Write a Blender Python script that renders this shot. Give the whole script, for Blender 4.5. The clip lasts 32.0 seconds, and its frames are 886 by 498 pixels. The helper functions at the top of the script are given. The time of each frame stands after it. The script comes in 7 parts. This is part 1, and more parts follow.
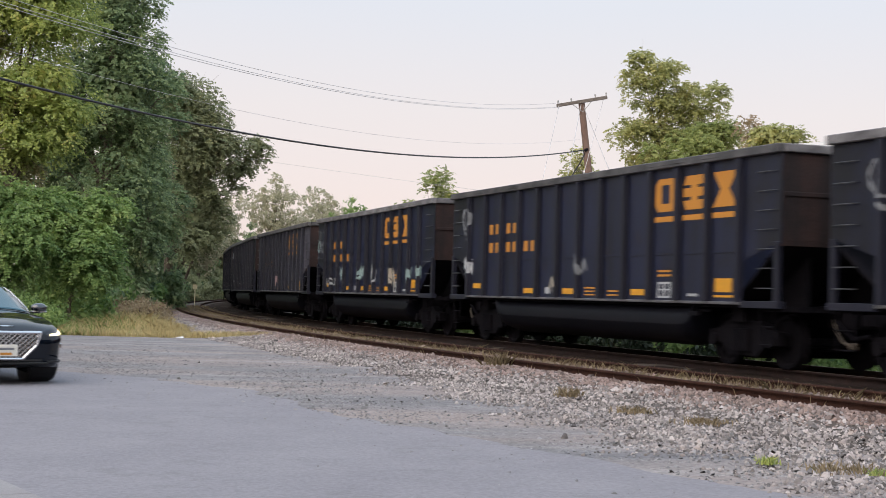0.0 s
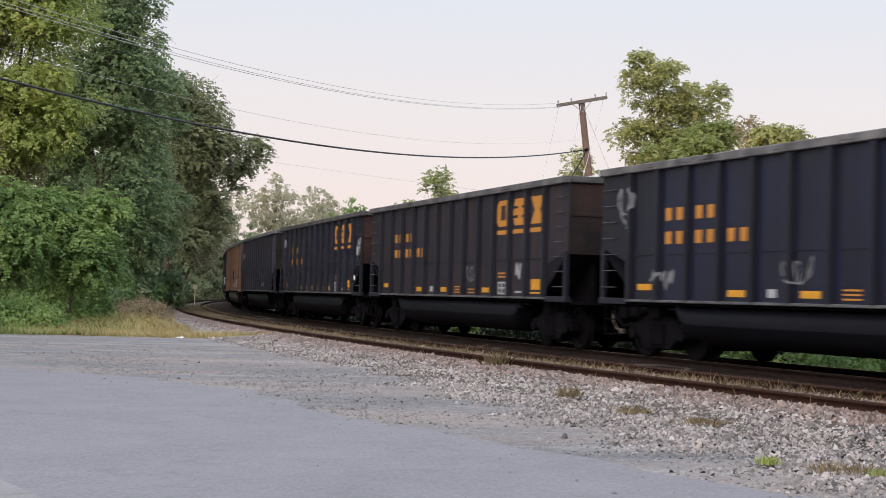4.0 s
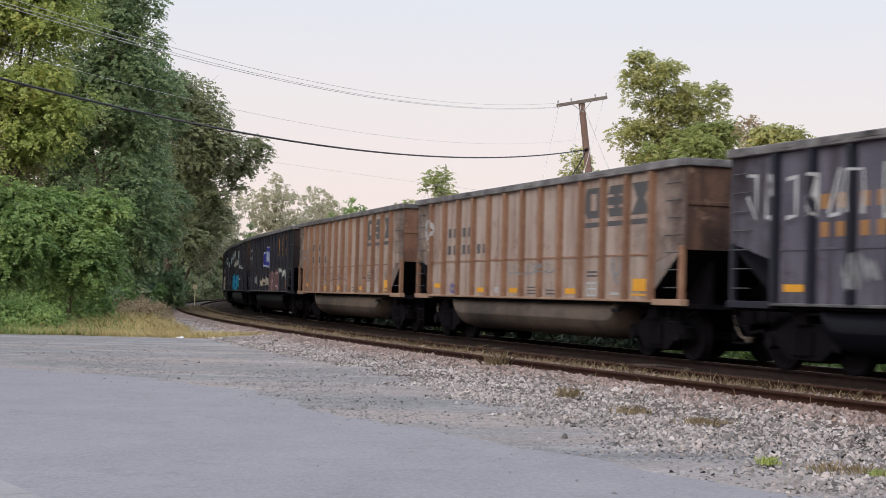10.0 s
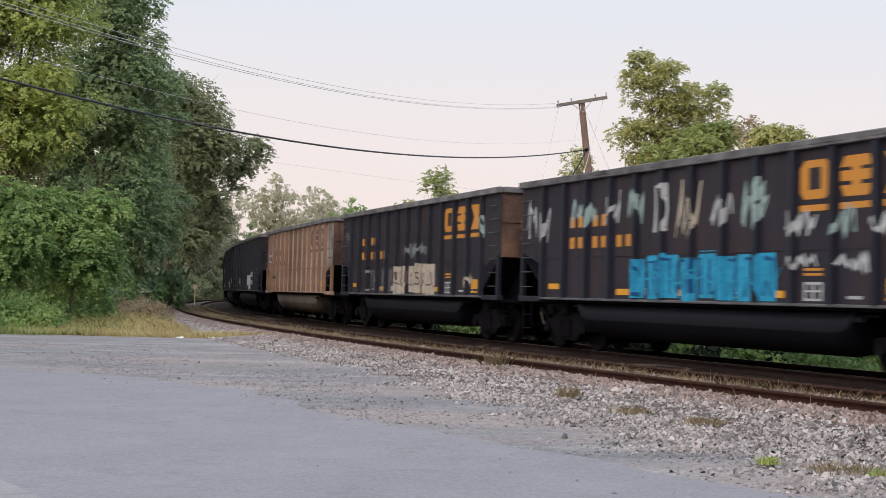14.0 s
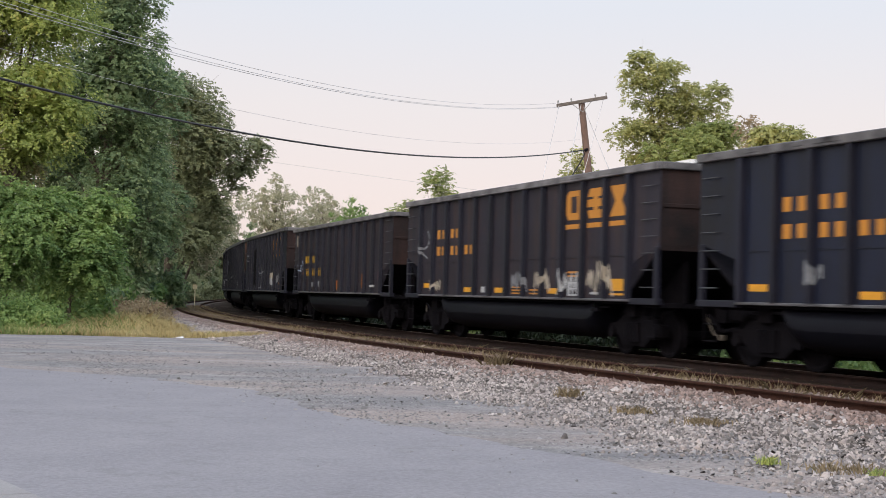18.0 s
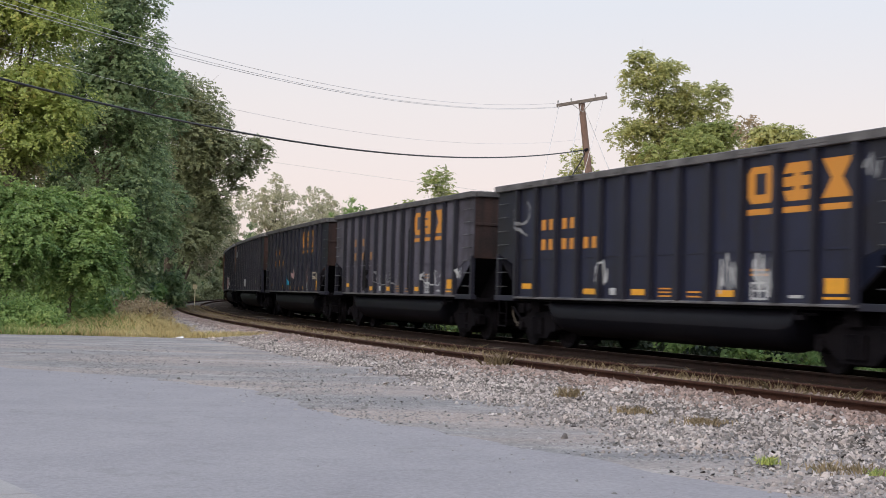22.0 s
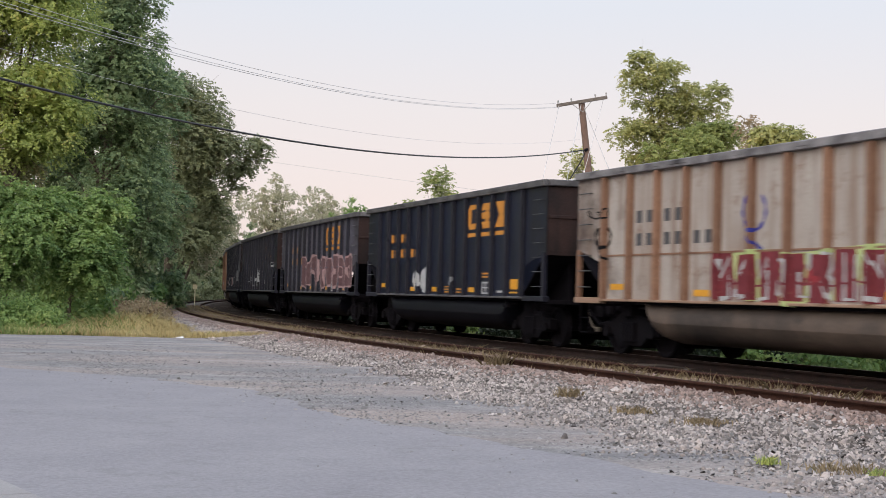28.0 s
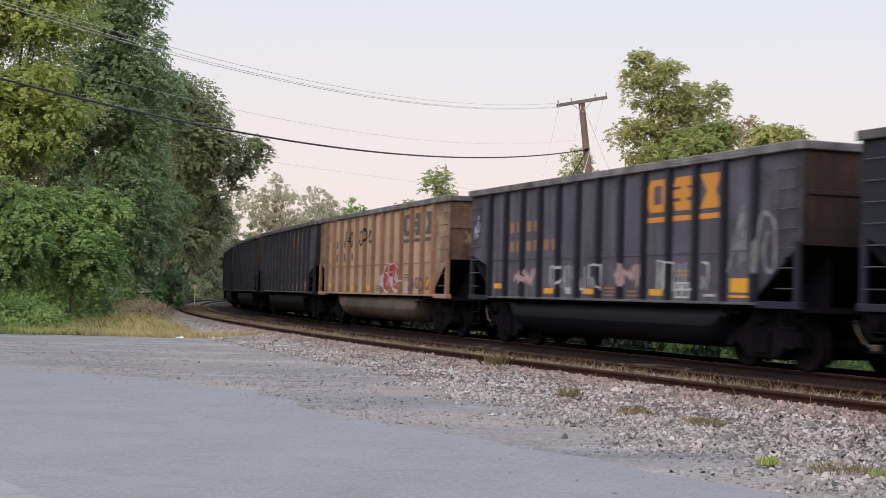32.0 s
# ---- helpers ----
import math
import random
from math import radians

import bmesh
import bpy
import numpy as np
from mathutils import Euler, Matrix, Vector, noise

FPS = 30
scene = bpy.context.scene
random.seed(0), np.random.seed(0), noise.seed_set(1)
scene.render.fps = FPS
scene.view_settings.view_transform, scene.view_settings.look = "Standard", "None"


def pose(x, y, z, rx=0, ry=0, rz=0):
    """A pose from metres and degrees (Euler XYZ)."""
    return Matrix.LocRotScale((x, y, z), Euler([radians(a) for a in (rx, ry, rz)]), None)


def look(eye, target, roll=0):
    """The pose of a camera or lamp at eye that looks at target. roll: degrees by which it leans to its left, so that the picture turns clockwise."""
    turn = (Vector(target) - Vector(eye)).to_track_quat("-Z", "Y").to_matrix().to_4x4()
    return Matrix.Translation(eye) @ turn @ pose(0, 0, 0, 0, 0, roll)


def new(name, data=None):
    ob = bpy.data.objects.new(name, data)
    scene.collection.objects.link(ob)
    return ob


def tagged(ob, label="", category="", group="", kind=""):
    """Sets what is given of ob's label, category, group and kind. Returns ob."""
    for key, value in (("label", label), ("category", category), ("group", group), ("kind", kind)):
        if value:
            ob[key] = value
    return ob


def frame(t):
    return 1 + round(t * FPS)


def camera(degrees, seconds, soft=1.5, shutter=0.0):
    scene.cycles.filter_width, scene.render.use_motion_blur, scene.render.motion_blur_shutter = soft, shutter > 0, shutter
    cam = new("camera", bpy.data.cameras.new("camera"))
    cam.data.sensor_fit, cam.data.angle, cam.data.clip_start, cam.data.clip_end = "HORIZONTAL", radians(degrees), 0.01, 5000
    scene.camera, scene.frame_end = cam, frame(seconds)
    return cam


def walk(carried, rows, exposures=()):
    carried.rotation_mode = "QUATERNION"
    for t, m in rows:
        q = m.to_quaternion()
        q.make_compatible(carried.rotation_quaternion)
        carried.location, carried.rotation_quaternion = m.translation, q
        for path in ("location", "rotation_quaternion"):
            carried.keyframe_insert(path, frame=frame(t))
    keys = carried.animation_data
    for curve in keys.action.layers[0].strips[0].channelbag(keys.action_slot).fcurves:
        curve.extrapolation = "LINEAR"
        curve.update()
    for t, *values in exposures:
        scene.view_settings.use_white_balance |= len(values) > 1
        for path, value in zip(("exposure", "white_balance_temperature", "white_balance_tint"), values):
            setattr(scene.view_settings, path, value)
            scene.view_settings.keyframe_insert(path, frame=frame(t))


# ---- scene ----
FOV = 34.65
EYE = (0.0, 0.0, 1.0934)
cam = camera(FOV, 32.0, soft=0.5, shutter=0.35)
CAM_POSE = look(EYE, (0.0, math.cos(0.03284), EYE[2] + math.sin(0.03284)), 1.507)
walk(cam, [(0.0, CAM_POSE), (32.0, CAM_POSE)], [(0.0, 0.0, 6560, 12.0), (32.0, 0.0, 6560, 12.0)])
scene.view_settings.exposure = 0.0

# ---- world, sun ----
SUN_EL, SUN_AZ = radians(34.0), radians(215.0)      # azimuth clockwise from +y
world = bpy.data.worlds.new("sky")
scene.world = world
world.use_nodes = True
wn, wl = world.node_tree.nodes, world.node_tree.links
wn.clear()
sky = wn.new("ShaderNodeTexSky")
sky.sky_type = 'NISHITA'
sky.sun_disc = False
sky.sun_elevation, sky.sun_rotation = SUN_EL, SUN_AZ
sky.air_density, sky.dust_density, sky.ozone_density = 0.8, 3.0, 1.0
# dusk haze: a pale veil, pinkish at the horizon and cool white above
geo_n = wn.new("ShaderNodeTexCoord")
sep = wn.new("ShaderNodeSeparateXYZ")
wl.new(geo_n.outputs["Generated"], sep.inputs[0])
ramp = wn.new("ShaderNodeValToRGB")
ramp.color_ramp.elements[0].position, ramp.color_ramp.elements[0].color = 0.0, (0.855, 0.73, 0.70, 1)
ramp.color_ramp.elements[1].position, ramp.color_ramp.elements[1].color = 1.0, (0.94, 1.18, 1.48, 1)
for pos, col in ((0.06, (0.89, 0.778, 0.74, 1)), (0.13, (0.835, 0.788, 0.778, 1)), (0.2, (0.755, 0.785, 0.835, 1)), (0.4, (0.86, 0.98, 1.10, 1)), (0.65, (0.92, 1.14, 1.38, 1))):
    el = ramp.color_ramp.elements.new(pos)
    el.color = col
wl.new(sep.outputs["Z"], ramp.inputs[0])
bg1, bg2, add, out = (wn.new("ShaderNodeBackground"), wn.new("ShaderNodeBackground"), wn.new("ShaderNodeAddShader"),
                      wn.new("ShaderNodeOutputWorld"))
bg1.inputs["Strength"].default_value = 0.012
bg2.inputs["Strength"].default_value = 0.99
wl.new(sky.outputs[0], bg1.inputs["Color"])
wl.new(ramp.outputs[0], bg2.inputs["Color"])
wl.new(bg1.outputs[0], add.inputs[0])
wl.new(bg2.outputs[0], add.inputs[1])
wl.new(add.outputs[0], out.inputs["Surface"])
sun_data = bpy.data.lights.new("sun", "SUN")
sun_data.energy, sun_data.angle, sun_data.color = 3.35, radians(90), (1.0, 0.86, 0.71)
sun = new("sun", sun_data)
sun.matrix_world = look((0, 0, 30), (-math.sin(SUN_AZ) * math.cos(SUN_EL), -math.cos(SUN_AZ) * math.cos(SUN_EL),
                                     30 - math.sin(SUN_EL)))


# ---- materials ----
def mat(name, base, rough=0.8, metal=0.0, vary=0.25, scale=3.0, fine=40.0, bump=0.3, second=None, amount=0.4, rand=0.0,
        coat=0.0, island=False, spec=0.5, streak=None, spots=None, soot=None):
    """A surface: base colour, a second colour in broad patches, fine grain, bump, per-object variation."""
    m = bpy.data.materials.new(name)
    m.use_nodes = True
    nt = m.node_tree
    n, l = nt.nodes, nt.links
    bsdf = n["Principled BSDF"]
    bsdf.inputs["Roughness"].default_value = rough
    bsdf.inputs["Metallic"].default_value = metal
    bsdf.inputs["Specular IOR Level"].default_value = spec
    if coat:
        bsdf.inputs["Coat Weight"].default_value = coat
        bsdf.inputs["Coat Roughness"].default_value = 0.04
    tc = n.new("ShaderNodeTexCoord")
    big = n.new("ShaderNodeTexNoise")
    big.inputs["Scale"].default_value, big.inputs["Detail"].default_value = scale, 6
    big.inputs["Roughness"].default_value = 0.65
    small = n.new("ShaderNodeTexNoise")
    small.inputs["Scale"].default_value, small.inputs["Detail"].default_value = fine, 3
    for t in (big, small):
        l.new(tc.outputs["Object"], t.inputs["Vector"])
    r = n.new("ShaderNodeValToRGB")
    r.color_ramp.elements[0].position, r.color_ramp.elements[1].position = 0.5 - amount / 2, 0.5 + amount / 2
    r.color_ramp.elements[0].color = (*base, 1)
    r.color_ramp.elements[1].color = (*(second or [c * (1 + vary) for c in base]), 1)
    l.new(big.outputs["Fac"], r.inputs[0])
    colour = r.outputs[0]
    if streak:
        st = n.new("ShaderNodeTexNoise")
        mp = n.new("ShaderNodeMapping")
        mp.inputs["Scale"].default_value = (2.2, 2.2, 0.18)
        oi = n.new("ShaderNodeObjectInfo")
        sh = n.new("ShaderNodeVectorMath")
        sh.operation, sh.inputs[1].default_value = 'MULTIPLY_ADD', (37.0, 0.0, 11.0)
        l.new(oi.outputs["Random"], sh.inputs[0])
        l.new(tc.outputs["Object"], sh.inputs[2])
        l.new(sh.outputs[0], mp.inputs["Vector"])
        l.new(sh.outputs[0], big.inputs["Vector"])
        l.new(mp.outputs[0], st.inputs["Vector"])
        st.inputs["Scale"].default_value, st.inputs["Detail"].default_value = 1.6, 5
        sr = n.new("ShaderNodeMapRange")
        sr.inputs["From Min"].default_value, sr.inputs["From Max"].default_value = 0.46, 0.74
        l.new(st.outputs["Fac"], sr.inputs["Value"])
        mx = n.new("ShaderNodeMix")
        mx.data_type = 'RGBA'
        l.new(sr.outputs[0], mx.inputs["Factor"])
        l.new(colour, mx.inputs["A"])
        mx.inputs["B"].default_value = (*streak, 1)
        colour = mx.outputs["Result"]
    if spots:
        sp = n.new("ShaderNodeTexNoise")
        sp.inputs["Scale"].default_value, sp.inputs["Detail"].default_value, sp.inputs["Roughness"].default_value = 1.7, 9, 0.72
        l.new(big.inputs["Vector"].links[0].from_socket, sp.inputs["Vector"])
        pr = n.new("ShaderNodeMapRange")
        pr.inputs["From Min"].default_value, pr.inputs["From Max"].default_value = 0.56, 0.68
        pr.inputs["To Max"].default_value = 0.85
        l.new(sp.outputs["Fac"], pr.inputs["Value"])
        mx2 = n.new("ShaderNodeMix")
        mx2.data_type = 'RGBA'
        l.new(pr.outputs[0], mx2.inputs["Factor"])
        l.new(colour, mx2.inputs["A"])
        mx2.inputs["B"].default_value = (*spots, 1)
        colour = mx2.outputs["Result"]
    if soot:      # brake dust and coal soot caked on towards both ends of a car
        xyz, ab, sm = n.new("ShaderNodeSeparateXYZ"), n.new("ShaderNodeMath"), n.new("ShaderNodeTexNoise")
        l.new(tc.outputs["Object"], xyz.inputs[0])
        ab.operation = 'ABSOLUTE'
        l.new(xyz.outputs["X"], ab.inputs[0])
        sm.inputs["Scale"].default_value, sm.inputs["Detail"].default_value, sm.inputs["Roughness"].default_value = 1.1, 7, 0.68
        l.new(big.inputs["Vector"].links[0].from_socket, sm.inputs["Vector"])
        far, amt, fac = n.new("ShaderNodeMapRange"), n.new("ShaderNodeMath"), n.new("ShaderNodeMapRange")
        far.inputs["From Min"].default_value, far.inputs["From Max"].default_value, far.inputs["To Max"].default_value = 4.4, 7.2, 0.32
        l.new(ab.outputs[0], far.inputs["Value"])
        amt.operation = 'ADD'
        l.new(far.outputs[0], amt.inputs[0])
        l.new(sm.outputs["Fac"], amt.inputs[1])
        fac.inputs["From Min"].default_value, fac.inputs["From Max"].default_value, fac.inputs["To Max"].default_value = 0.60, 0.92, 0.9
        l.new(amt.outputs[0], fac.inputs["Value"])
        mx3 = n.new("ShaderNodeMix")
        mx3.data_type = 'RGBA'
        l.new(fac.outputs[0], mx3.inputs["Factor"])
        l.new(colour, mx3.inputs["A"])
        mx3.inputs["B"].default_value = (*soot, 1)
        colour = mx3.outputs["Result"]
    mul = n.new("ShaderNodeMix")
    mul.data_type, mul.blend_type = 'RGBA', 'MULTIPLY'
    mul.inputs["Factor"].default_value = 1.0
    mr = n.new("ShaderNodeMapRange")
    mr.inputs["To Min"].default_value, mr.inputs["To Max"].default_value = 1 - vary, 1 + vary
    l.new(small.outputs["Fac"], mr.inputs["Value"])
    l.new(colour, mul.inputs["A"])
    l.new(mr.outputs[0], mul.inputs["B"])
    colour = mul.outputs["Result"]
    if rand:
        src = n.new("ShaderNodeNewGeometry") if island else n.new("ShaderNodeObjectInfo")
        hsv = n.new("ShaderNodeHueSaturation")
        m2 = n.new("ShaderNodeMapRange")
        m2.inputs["To Min"].default_value, m2.inputs["To Max"].default_value = 1 - rand, 1 + rand
        l.new(src.outputs["Random Per Island" if island else "Random"], m2.inputs["Value"])
        l.new(m2.outputs[0], hsv.inputs["Value"])
        l.new(colour, hsv.inputs["Color"])
        colour = hsv.outputs[0]
    l.new(colour, bsdf.inputs["Base Color"])
    if bump:
        b = n.new("ShaderNodeBump")
        b.inputs["Strength"].default_value, b.inputs["Distance"].default_value = bump, 0.02
        l.new(small.outputs["Fac"], b.inputs["Height"])
        l.new(b.outputs[0], bsdf.inputs["Normal"])
    return m


def leaf_mat(name, dark, light, third=None, clear=0.35):
    """Leaves: colour by clump and by leaf, partly letting light through."""
    m = bpy.data.materials.new(name)
    m.use_nodes = True
    n, l = m.node_tree.nodes, m.node_tree.links
    n.clear()
    o = n.new("ShaderNodeOutputMaterial")
    g = n.new("ShaderNodeNewGeometry")
    tc = n.new("ShaderNodeTexCoord")
    nz = n.new("ShaderNodeTexNoise")
    nz.inputs["Scale"].default_value, nz.inputs["Detail"].default_value = 0.7, 3
    l.new(tc.outputs["Object"], nz.inputs["Vector"])
    mixf = n.new("ShaderNodeMath")
    mixf.operation = 'ADD'
    a = n.new("ShaderNodeMath")
    a.operation, a.inputs[1].default_value = 'MULTIPLY', 0.55
    l.new(g.outputs["Random Per Island"], a.inputs[0])
    b = n.new("ShaderNodeMath")
    b.operation, b.inputs[1].default_value = 'MULTIPLY_ADD', 1.5
    b.inputs[2].default_value = -0.55
    l.new(nz.outputs["Fac"], b.inputs[0])
    l.new(a.outputs[0], mixf.inputs[0])
    l.new(b.outputs[0], mixf.inputs[1])
    r = n.new("ShaderNodeValToRGB")
    r.color_ramp.elements[0].position, r.color_ramp.elements[0].color = 0.1, (*dark, 1)
    r.color_ramp.elements[1].position, r.color_ramp.elements[1].color = 0.75, (*light, 1)
    if third:
        e = r.color_ramp.elements.new(0.95)
        e.color = (*third, 1)
    l.new(mixf.outputs[0], r.inputs[0])
    d = n.new("ShaderNodeBsdfPrincipled")
    d.inputs["Roughness"].default_value = 0.55
    d.inputs["Specular IOR Level"].default_value = 0.35
    t = n.new("ShaderNodeBsdfTranslucent")
    ms = n.new("ShaderNodeMixShader")
    ms.inputs[0].default_value = clear
    l.new(r.outputs[0], d.inputs["Base Color"])
    l.new(r.outputs[0], t.inputs["Color"])
    l.new(d.outputs[0], ms.inputs[1])
    l.new(t.outputs[0], ms.inputs[2])
    l.new(ms.outputs[0], o.inputs["Surface"])
    return m


def glow(name, colour, strength):
    m = mat(name, colour, 0.3)
    b = m.node_tree.nodes["Principled BSDF"]
    b.inputs["Emission Color"].default_value = (*colour, 1)
    b.inputs["Emission Strength"].default_value = strength
    return m


def lot_mat():
    """Driven gravel: grey chips, brown dust and pale worn lanes drawn out along the road, with pebble relief."""
    m = mat("packed_gravel", (0.135, 0.127, 0.134), 0.95, vary=0.5, scale=1.3, fine=30, bump=0.0, second=(0.21, 0.198, 0.2), amount=0.4)
    n, l = m.node_tree.nodes, m.node_tree.links
    bsdf = n["Principled BSDF"]
    colour = bsdf.inputs["Base Color"].links[0].from_socket
    tc = n.new("ShaderNodeTexCoord")
    mp = n.new("ShaderNodeMapping")
    mp.inputs["Rotation"].default_value = (0, 0, radians(57.1))
    mp.inputs["Scale"].default_value = (0.16, 0.9, 1)
    l.new(tc.outputs["Object"], mp.inputs["Vector"])
    for scale, lo, hi, col, most in ((0.55, 0.44, 0.58, (0.265, 0.215, 0.195), 0.8), (1.7, 0.53, 0.66, (0.30, 0.28, 0.275), 0.7), (0.9, 0.60, 0.68, (0.115, 0.108, 0.118), 0.6)):
        nz = n.new("ShaderNodeTexNoise")
        nz.inputs["Scale"].default_value, nz.inputs["Detail"].default_value, nz.inputs["Roughness"].default_value = scale, 7, 0.62
        l.new(mp.outputs[0], nz.inputs["Vector"])
        mr = n.new("ShaderNodeMapRange")
        mr.inputs["From Min"].default_value, mr.inputs["From Max"].default_value, mr.inputs["To Max"].default_value = lo, hi, most
        l.new(nz.outputs["Fac"], mr.inputs["Value"])
        mx = n.new("ShaderNodeMix")
        mx.data_type = 'RGBA'
        l.new(mr.outputs[0], mx.inputs["Factor"])
        l.new(colour, mx.inputs["A"])
        mx.inputs["B"].default_value = (*col, 1)
        colour = mx.outputs["Result"]
    vo = n.new("ShaderNodeTexVoronoi")
    vo.inputs["Scale"].default_value = 26
    l.new(tc.outputs["Object"], vo.inputs["Vector"])
    mr = n.new("ShaderNodeMapRange")
    mr.inputs["To Min"].default_value, mr.inputs["To Max"].default_value = 0.72, 1.28
    bw = n.new("ShaderNodeRGBToBW")
    l.new(vo.outputs["Color"], bw.inputs[0])
    l.new(bw.outputs[0], mr.inputs["Value"])
    mul = n.new("ShaderNodeMix")
    mul.data_type, mul.blend_type, mul.inputs["Factor"].default_value = 'RGBA', 'MULTIPLY', 1.0
    l.new(colour, mul.inputs["A"])
    l.new(mr.outputs[0], mul.inputs["B"])
    l.new(mul.outputs["Result"], bsdf.inputs["Base Color"])
    b = n.new("ShaderNodeBump")
    b.inputs["Strength"].default_value, b.inputs["Distance"].default_value = 0.6, 0.015
    l.new(vo.outputs["Distance"], b.inputs["Height"])
    l.new(b.outputs[0], bsdf.inputs["Normal"])
    return m


ASPHALT = mat("asphalt", (0.183, 0.172, 0.19), 0.9, vary=0.3, scale=1.1, fine=28, bump=0.5, second=(0.222, 0.21, 0.226), amount=0.5, spots=(0.168, 0.158, 0.170))
GRAVEL = lot_mat()
SOIL = mat("soil", (0.10, 0.085, 0.05), 0.95, vary=0.4, scale=0.4, fine=12, bump=0.8, second=(0.17, 0.14, 0.075))
BALLAST = mat("ballast_bed", (0.035, 0.026, 0.021), 0.95, vary=0.6, scale=1.2, fine=22, bump=1.0, second=(0.08, 0.06, 0.048), amount=0.3)
STONE = mat("stone", (0.175, 0.15, 0.142), 0.9, vary=0.3, scale=1.0, fine=60, bump=0.4, second=(0.34, 0.30, 0.282), rand=0.7, island=True)
STONE_RUSTY = mat("rust_stained_stone", (0.15, 0.10, 0.085), 0.9, vary=0.3, scale=1.0, fine=60, bump=0.4, second=(0.28, 0.215, 0.192), rand=0.55, island=True)
STONE_GREY = mat("grey_stone", (0.16, 0.152, 0.155), 0.9, vary=0.25, scale=1.5, fine=60, bump=0.4, second=(0.26, 0.245, 0.242), rand=0.4, island=True)
CONCRETE = mat("concrete", (0.225, 0.21, 0.215), 0.9, vary=0.2, scale=2, fine=50, bump=0.3, second=(0.27, 0.258, 0.26))
RUST = mat("rusty_rail", (0.026, 0.0105, 0.0075), 0.85, vary=0.3, scale=4, fine=50, bump=0.5, second=(0.055, 0.023, 0.015), spec=0.2)
# Rail rust darkened further, with the train's shade put into the colour.
RAIL_SHADED = mat("shaded_rail", (0.010, 0.0055, 0.005), 0.8, vary=0.3, scale=4, fine=50, bump=0.5, second=(0.024, 0.0125, 0.010), spec=0.2)
RAIL_TOP = mat("rail_head", (0.20, 0.15, 0.12), 0.45, 0.6, vary=0.2, scale=6, fine=60, bump=0.1)
SLEEPER = mat("sleeper_wood", (0.06, 0.048, 0.038), 0.9, vary=0.35, scale=3, fine=30, bump=0.7, second=(0.12, 0.10, 0.08), rand=0.3)
STEEL = mat("worn_steel", (0.25, 0.24, 0.23), 0.5, 0.5, vary=0.2, scale=4, fine=40, bump=0.2)
BARK = mat("bark", (0.11, 0.085, 0.06), 0.95, vary=0.4, scale=3, fine=25, bump=1.0, second=(0.17, 0.14, 0.11))
BARK_PALE = mat("pale_bark", (0.25, 0.20, 0.15), 0.9, vary=0.3, scale=3, fine=25, bump=0.6, second=(0.36, 0.30, 0.24))
POLE_WOOD = mat("pole_wood", (0.115, 0.068, 0.05), 0.9, vary=0.3, scale=2, fine=30, bump=0.5, second=(0.175, 0.11, 0.085))
ARM_WOOD = mat("weathered_arm_wood", (0.085, 0.068, 0.058), 0.9, vary=0.3, scale=2, fine=30, bump=0.5, second=(0.14, 0.118, 0.10))
CREAM = mat("cream_plate", (0.62, 0.54, 0.36), 0.6, vary=0.08, bump=0.05)
WIRE = mat("wire", (0.42, 0.42, 0.43), 0.6, 0.2, bump=0)
CABLE = mat("black_cable", (0.02, 0.02, 0.022), 0.55, bump=0)
WHITE = mat("white_paint", (0.78, 0.78, 0.78), 0.6, vary=0.05, bump=0.05)
PALE_METAL = mat("white_sheet_metal", (0.80, 0.80, 0.82), 0.45, vary=0.05, scale=0.5, bump=0.05)

# Dark brown bed colour that also holds the shade of the train.
SHADED_BED = mat("shaded_ballast", (0.014, 0.0095, 0.008), 0.95, vary=0.5, scale=1.5, fine=22, bump=1.0, second=(0.032, 0.021, 0.016), spec=0.1)

# paint of the coal cars
BLACK = mat("black_car_paint", (0.0058, 0.0077, 0.0225), 0.48, vary=0.3, scale=0.6, fine=25, bump=0.12, second=(0.0096, 0.0126, 0.0345),
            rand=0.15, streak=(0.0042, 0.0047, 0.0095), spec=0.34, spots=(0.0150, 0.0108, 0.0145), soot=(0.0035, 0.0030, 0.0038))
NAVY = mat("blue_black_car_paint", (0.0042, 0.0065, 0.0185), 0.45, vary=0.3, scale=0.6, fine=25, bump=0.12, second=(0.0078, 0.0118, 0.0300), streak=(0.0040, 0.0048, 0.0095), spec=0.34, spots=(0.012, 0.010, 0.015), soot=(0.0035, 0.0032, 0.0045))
GREY = mat("faded_grey_car_paint", (0.060, 0.058, 0.083), 0.7, vary=0.3, scale=0.7, fine=25, bump=0.15, second=(0.102, 0.098, 0.128), rand=0.1,
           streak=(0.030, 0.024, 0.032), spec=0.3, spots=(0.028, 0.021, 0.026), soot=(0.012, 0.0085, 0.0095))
BROWN = mat("brown_black_car_paint", (0.0115, 0.0096, 0.0152), 0.6, vary=0.35, scale=0.7, fine=25, bump=0.15, second=(0.021, 0.018, 0.029), rand=0.15, streak=(0.038, 0.023, 0.0225), spec=0.32, spots=(0.042, 0.021, 0.018))
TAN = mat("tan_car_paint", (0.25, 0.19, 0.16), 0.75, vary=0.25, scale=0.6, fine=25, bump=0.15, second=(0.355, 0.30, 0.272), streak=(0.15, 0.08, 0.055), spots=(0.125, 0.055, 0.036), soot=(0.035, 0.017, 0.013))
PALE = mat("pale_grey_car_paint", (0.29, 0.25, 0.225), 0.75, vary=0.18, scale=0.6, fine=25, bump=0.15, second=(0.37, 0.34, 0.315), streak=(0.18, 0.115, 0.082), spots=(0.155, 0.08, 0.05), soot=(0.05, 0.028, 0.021))
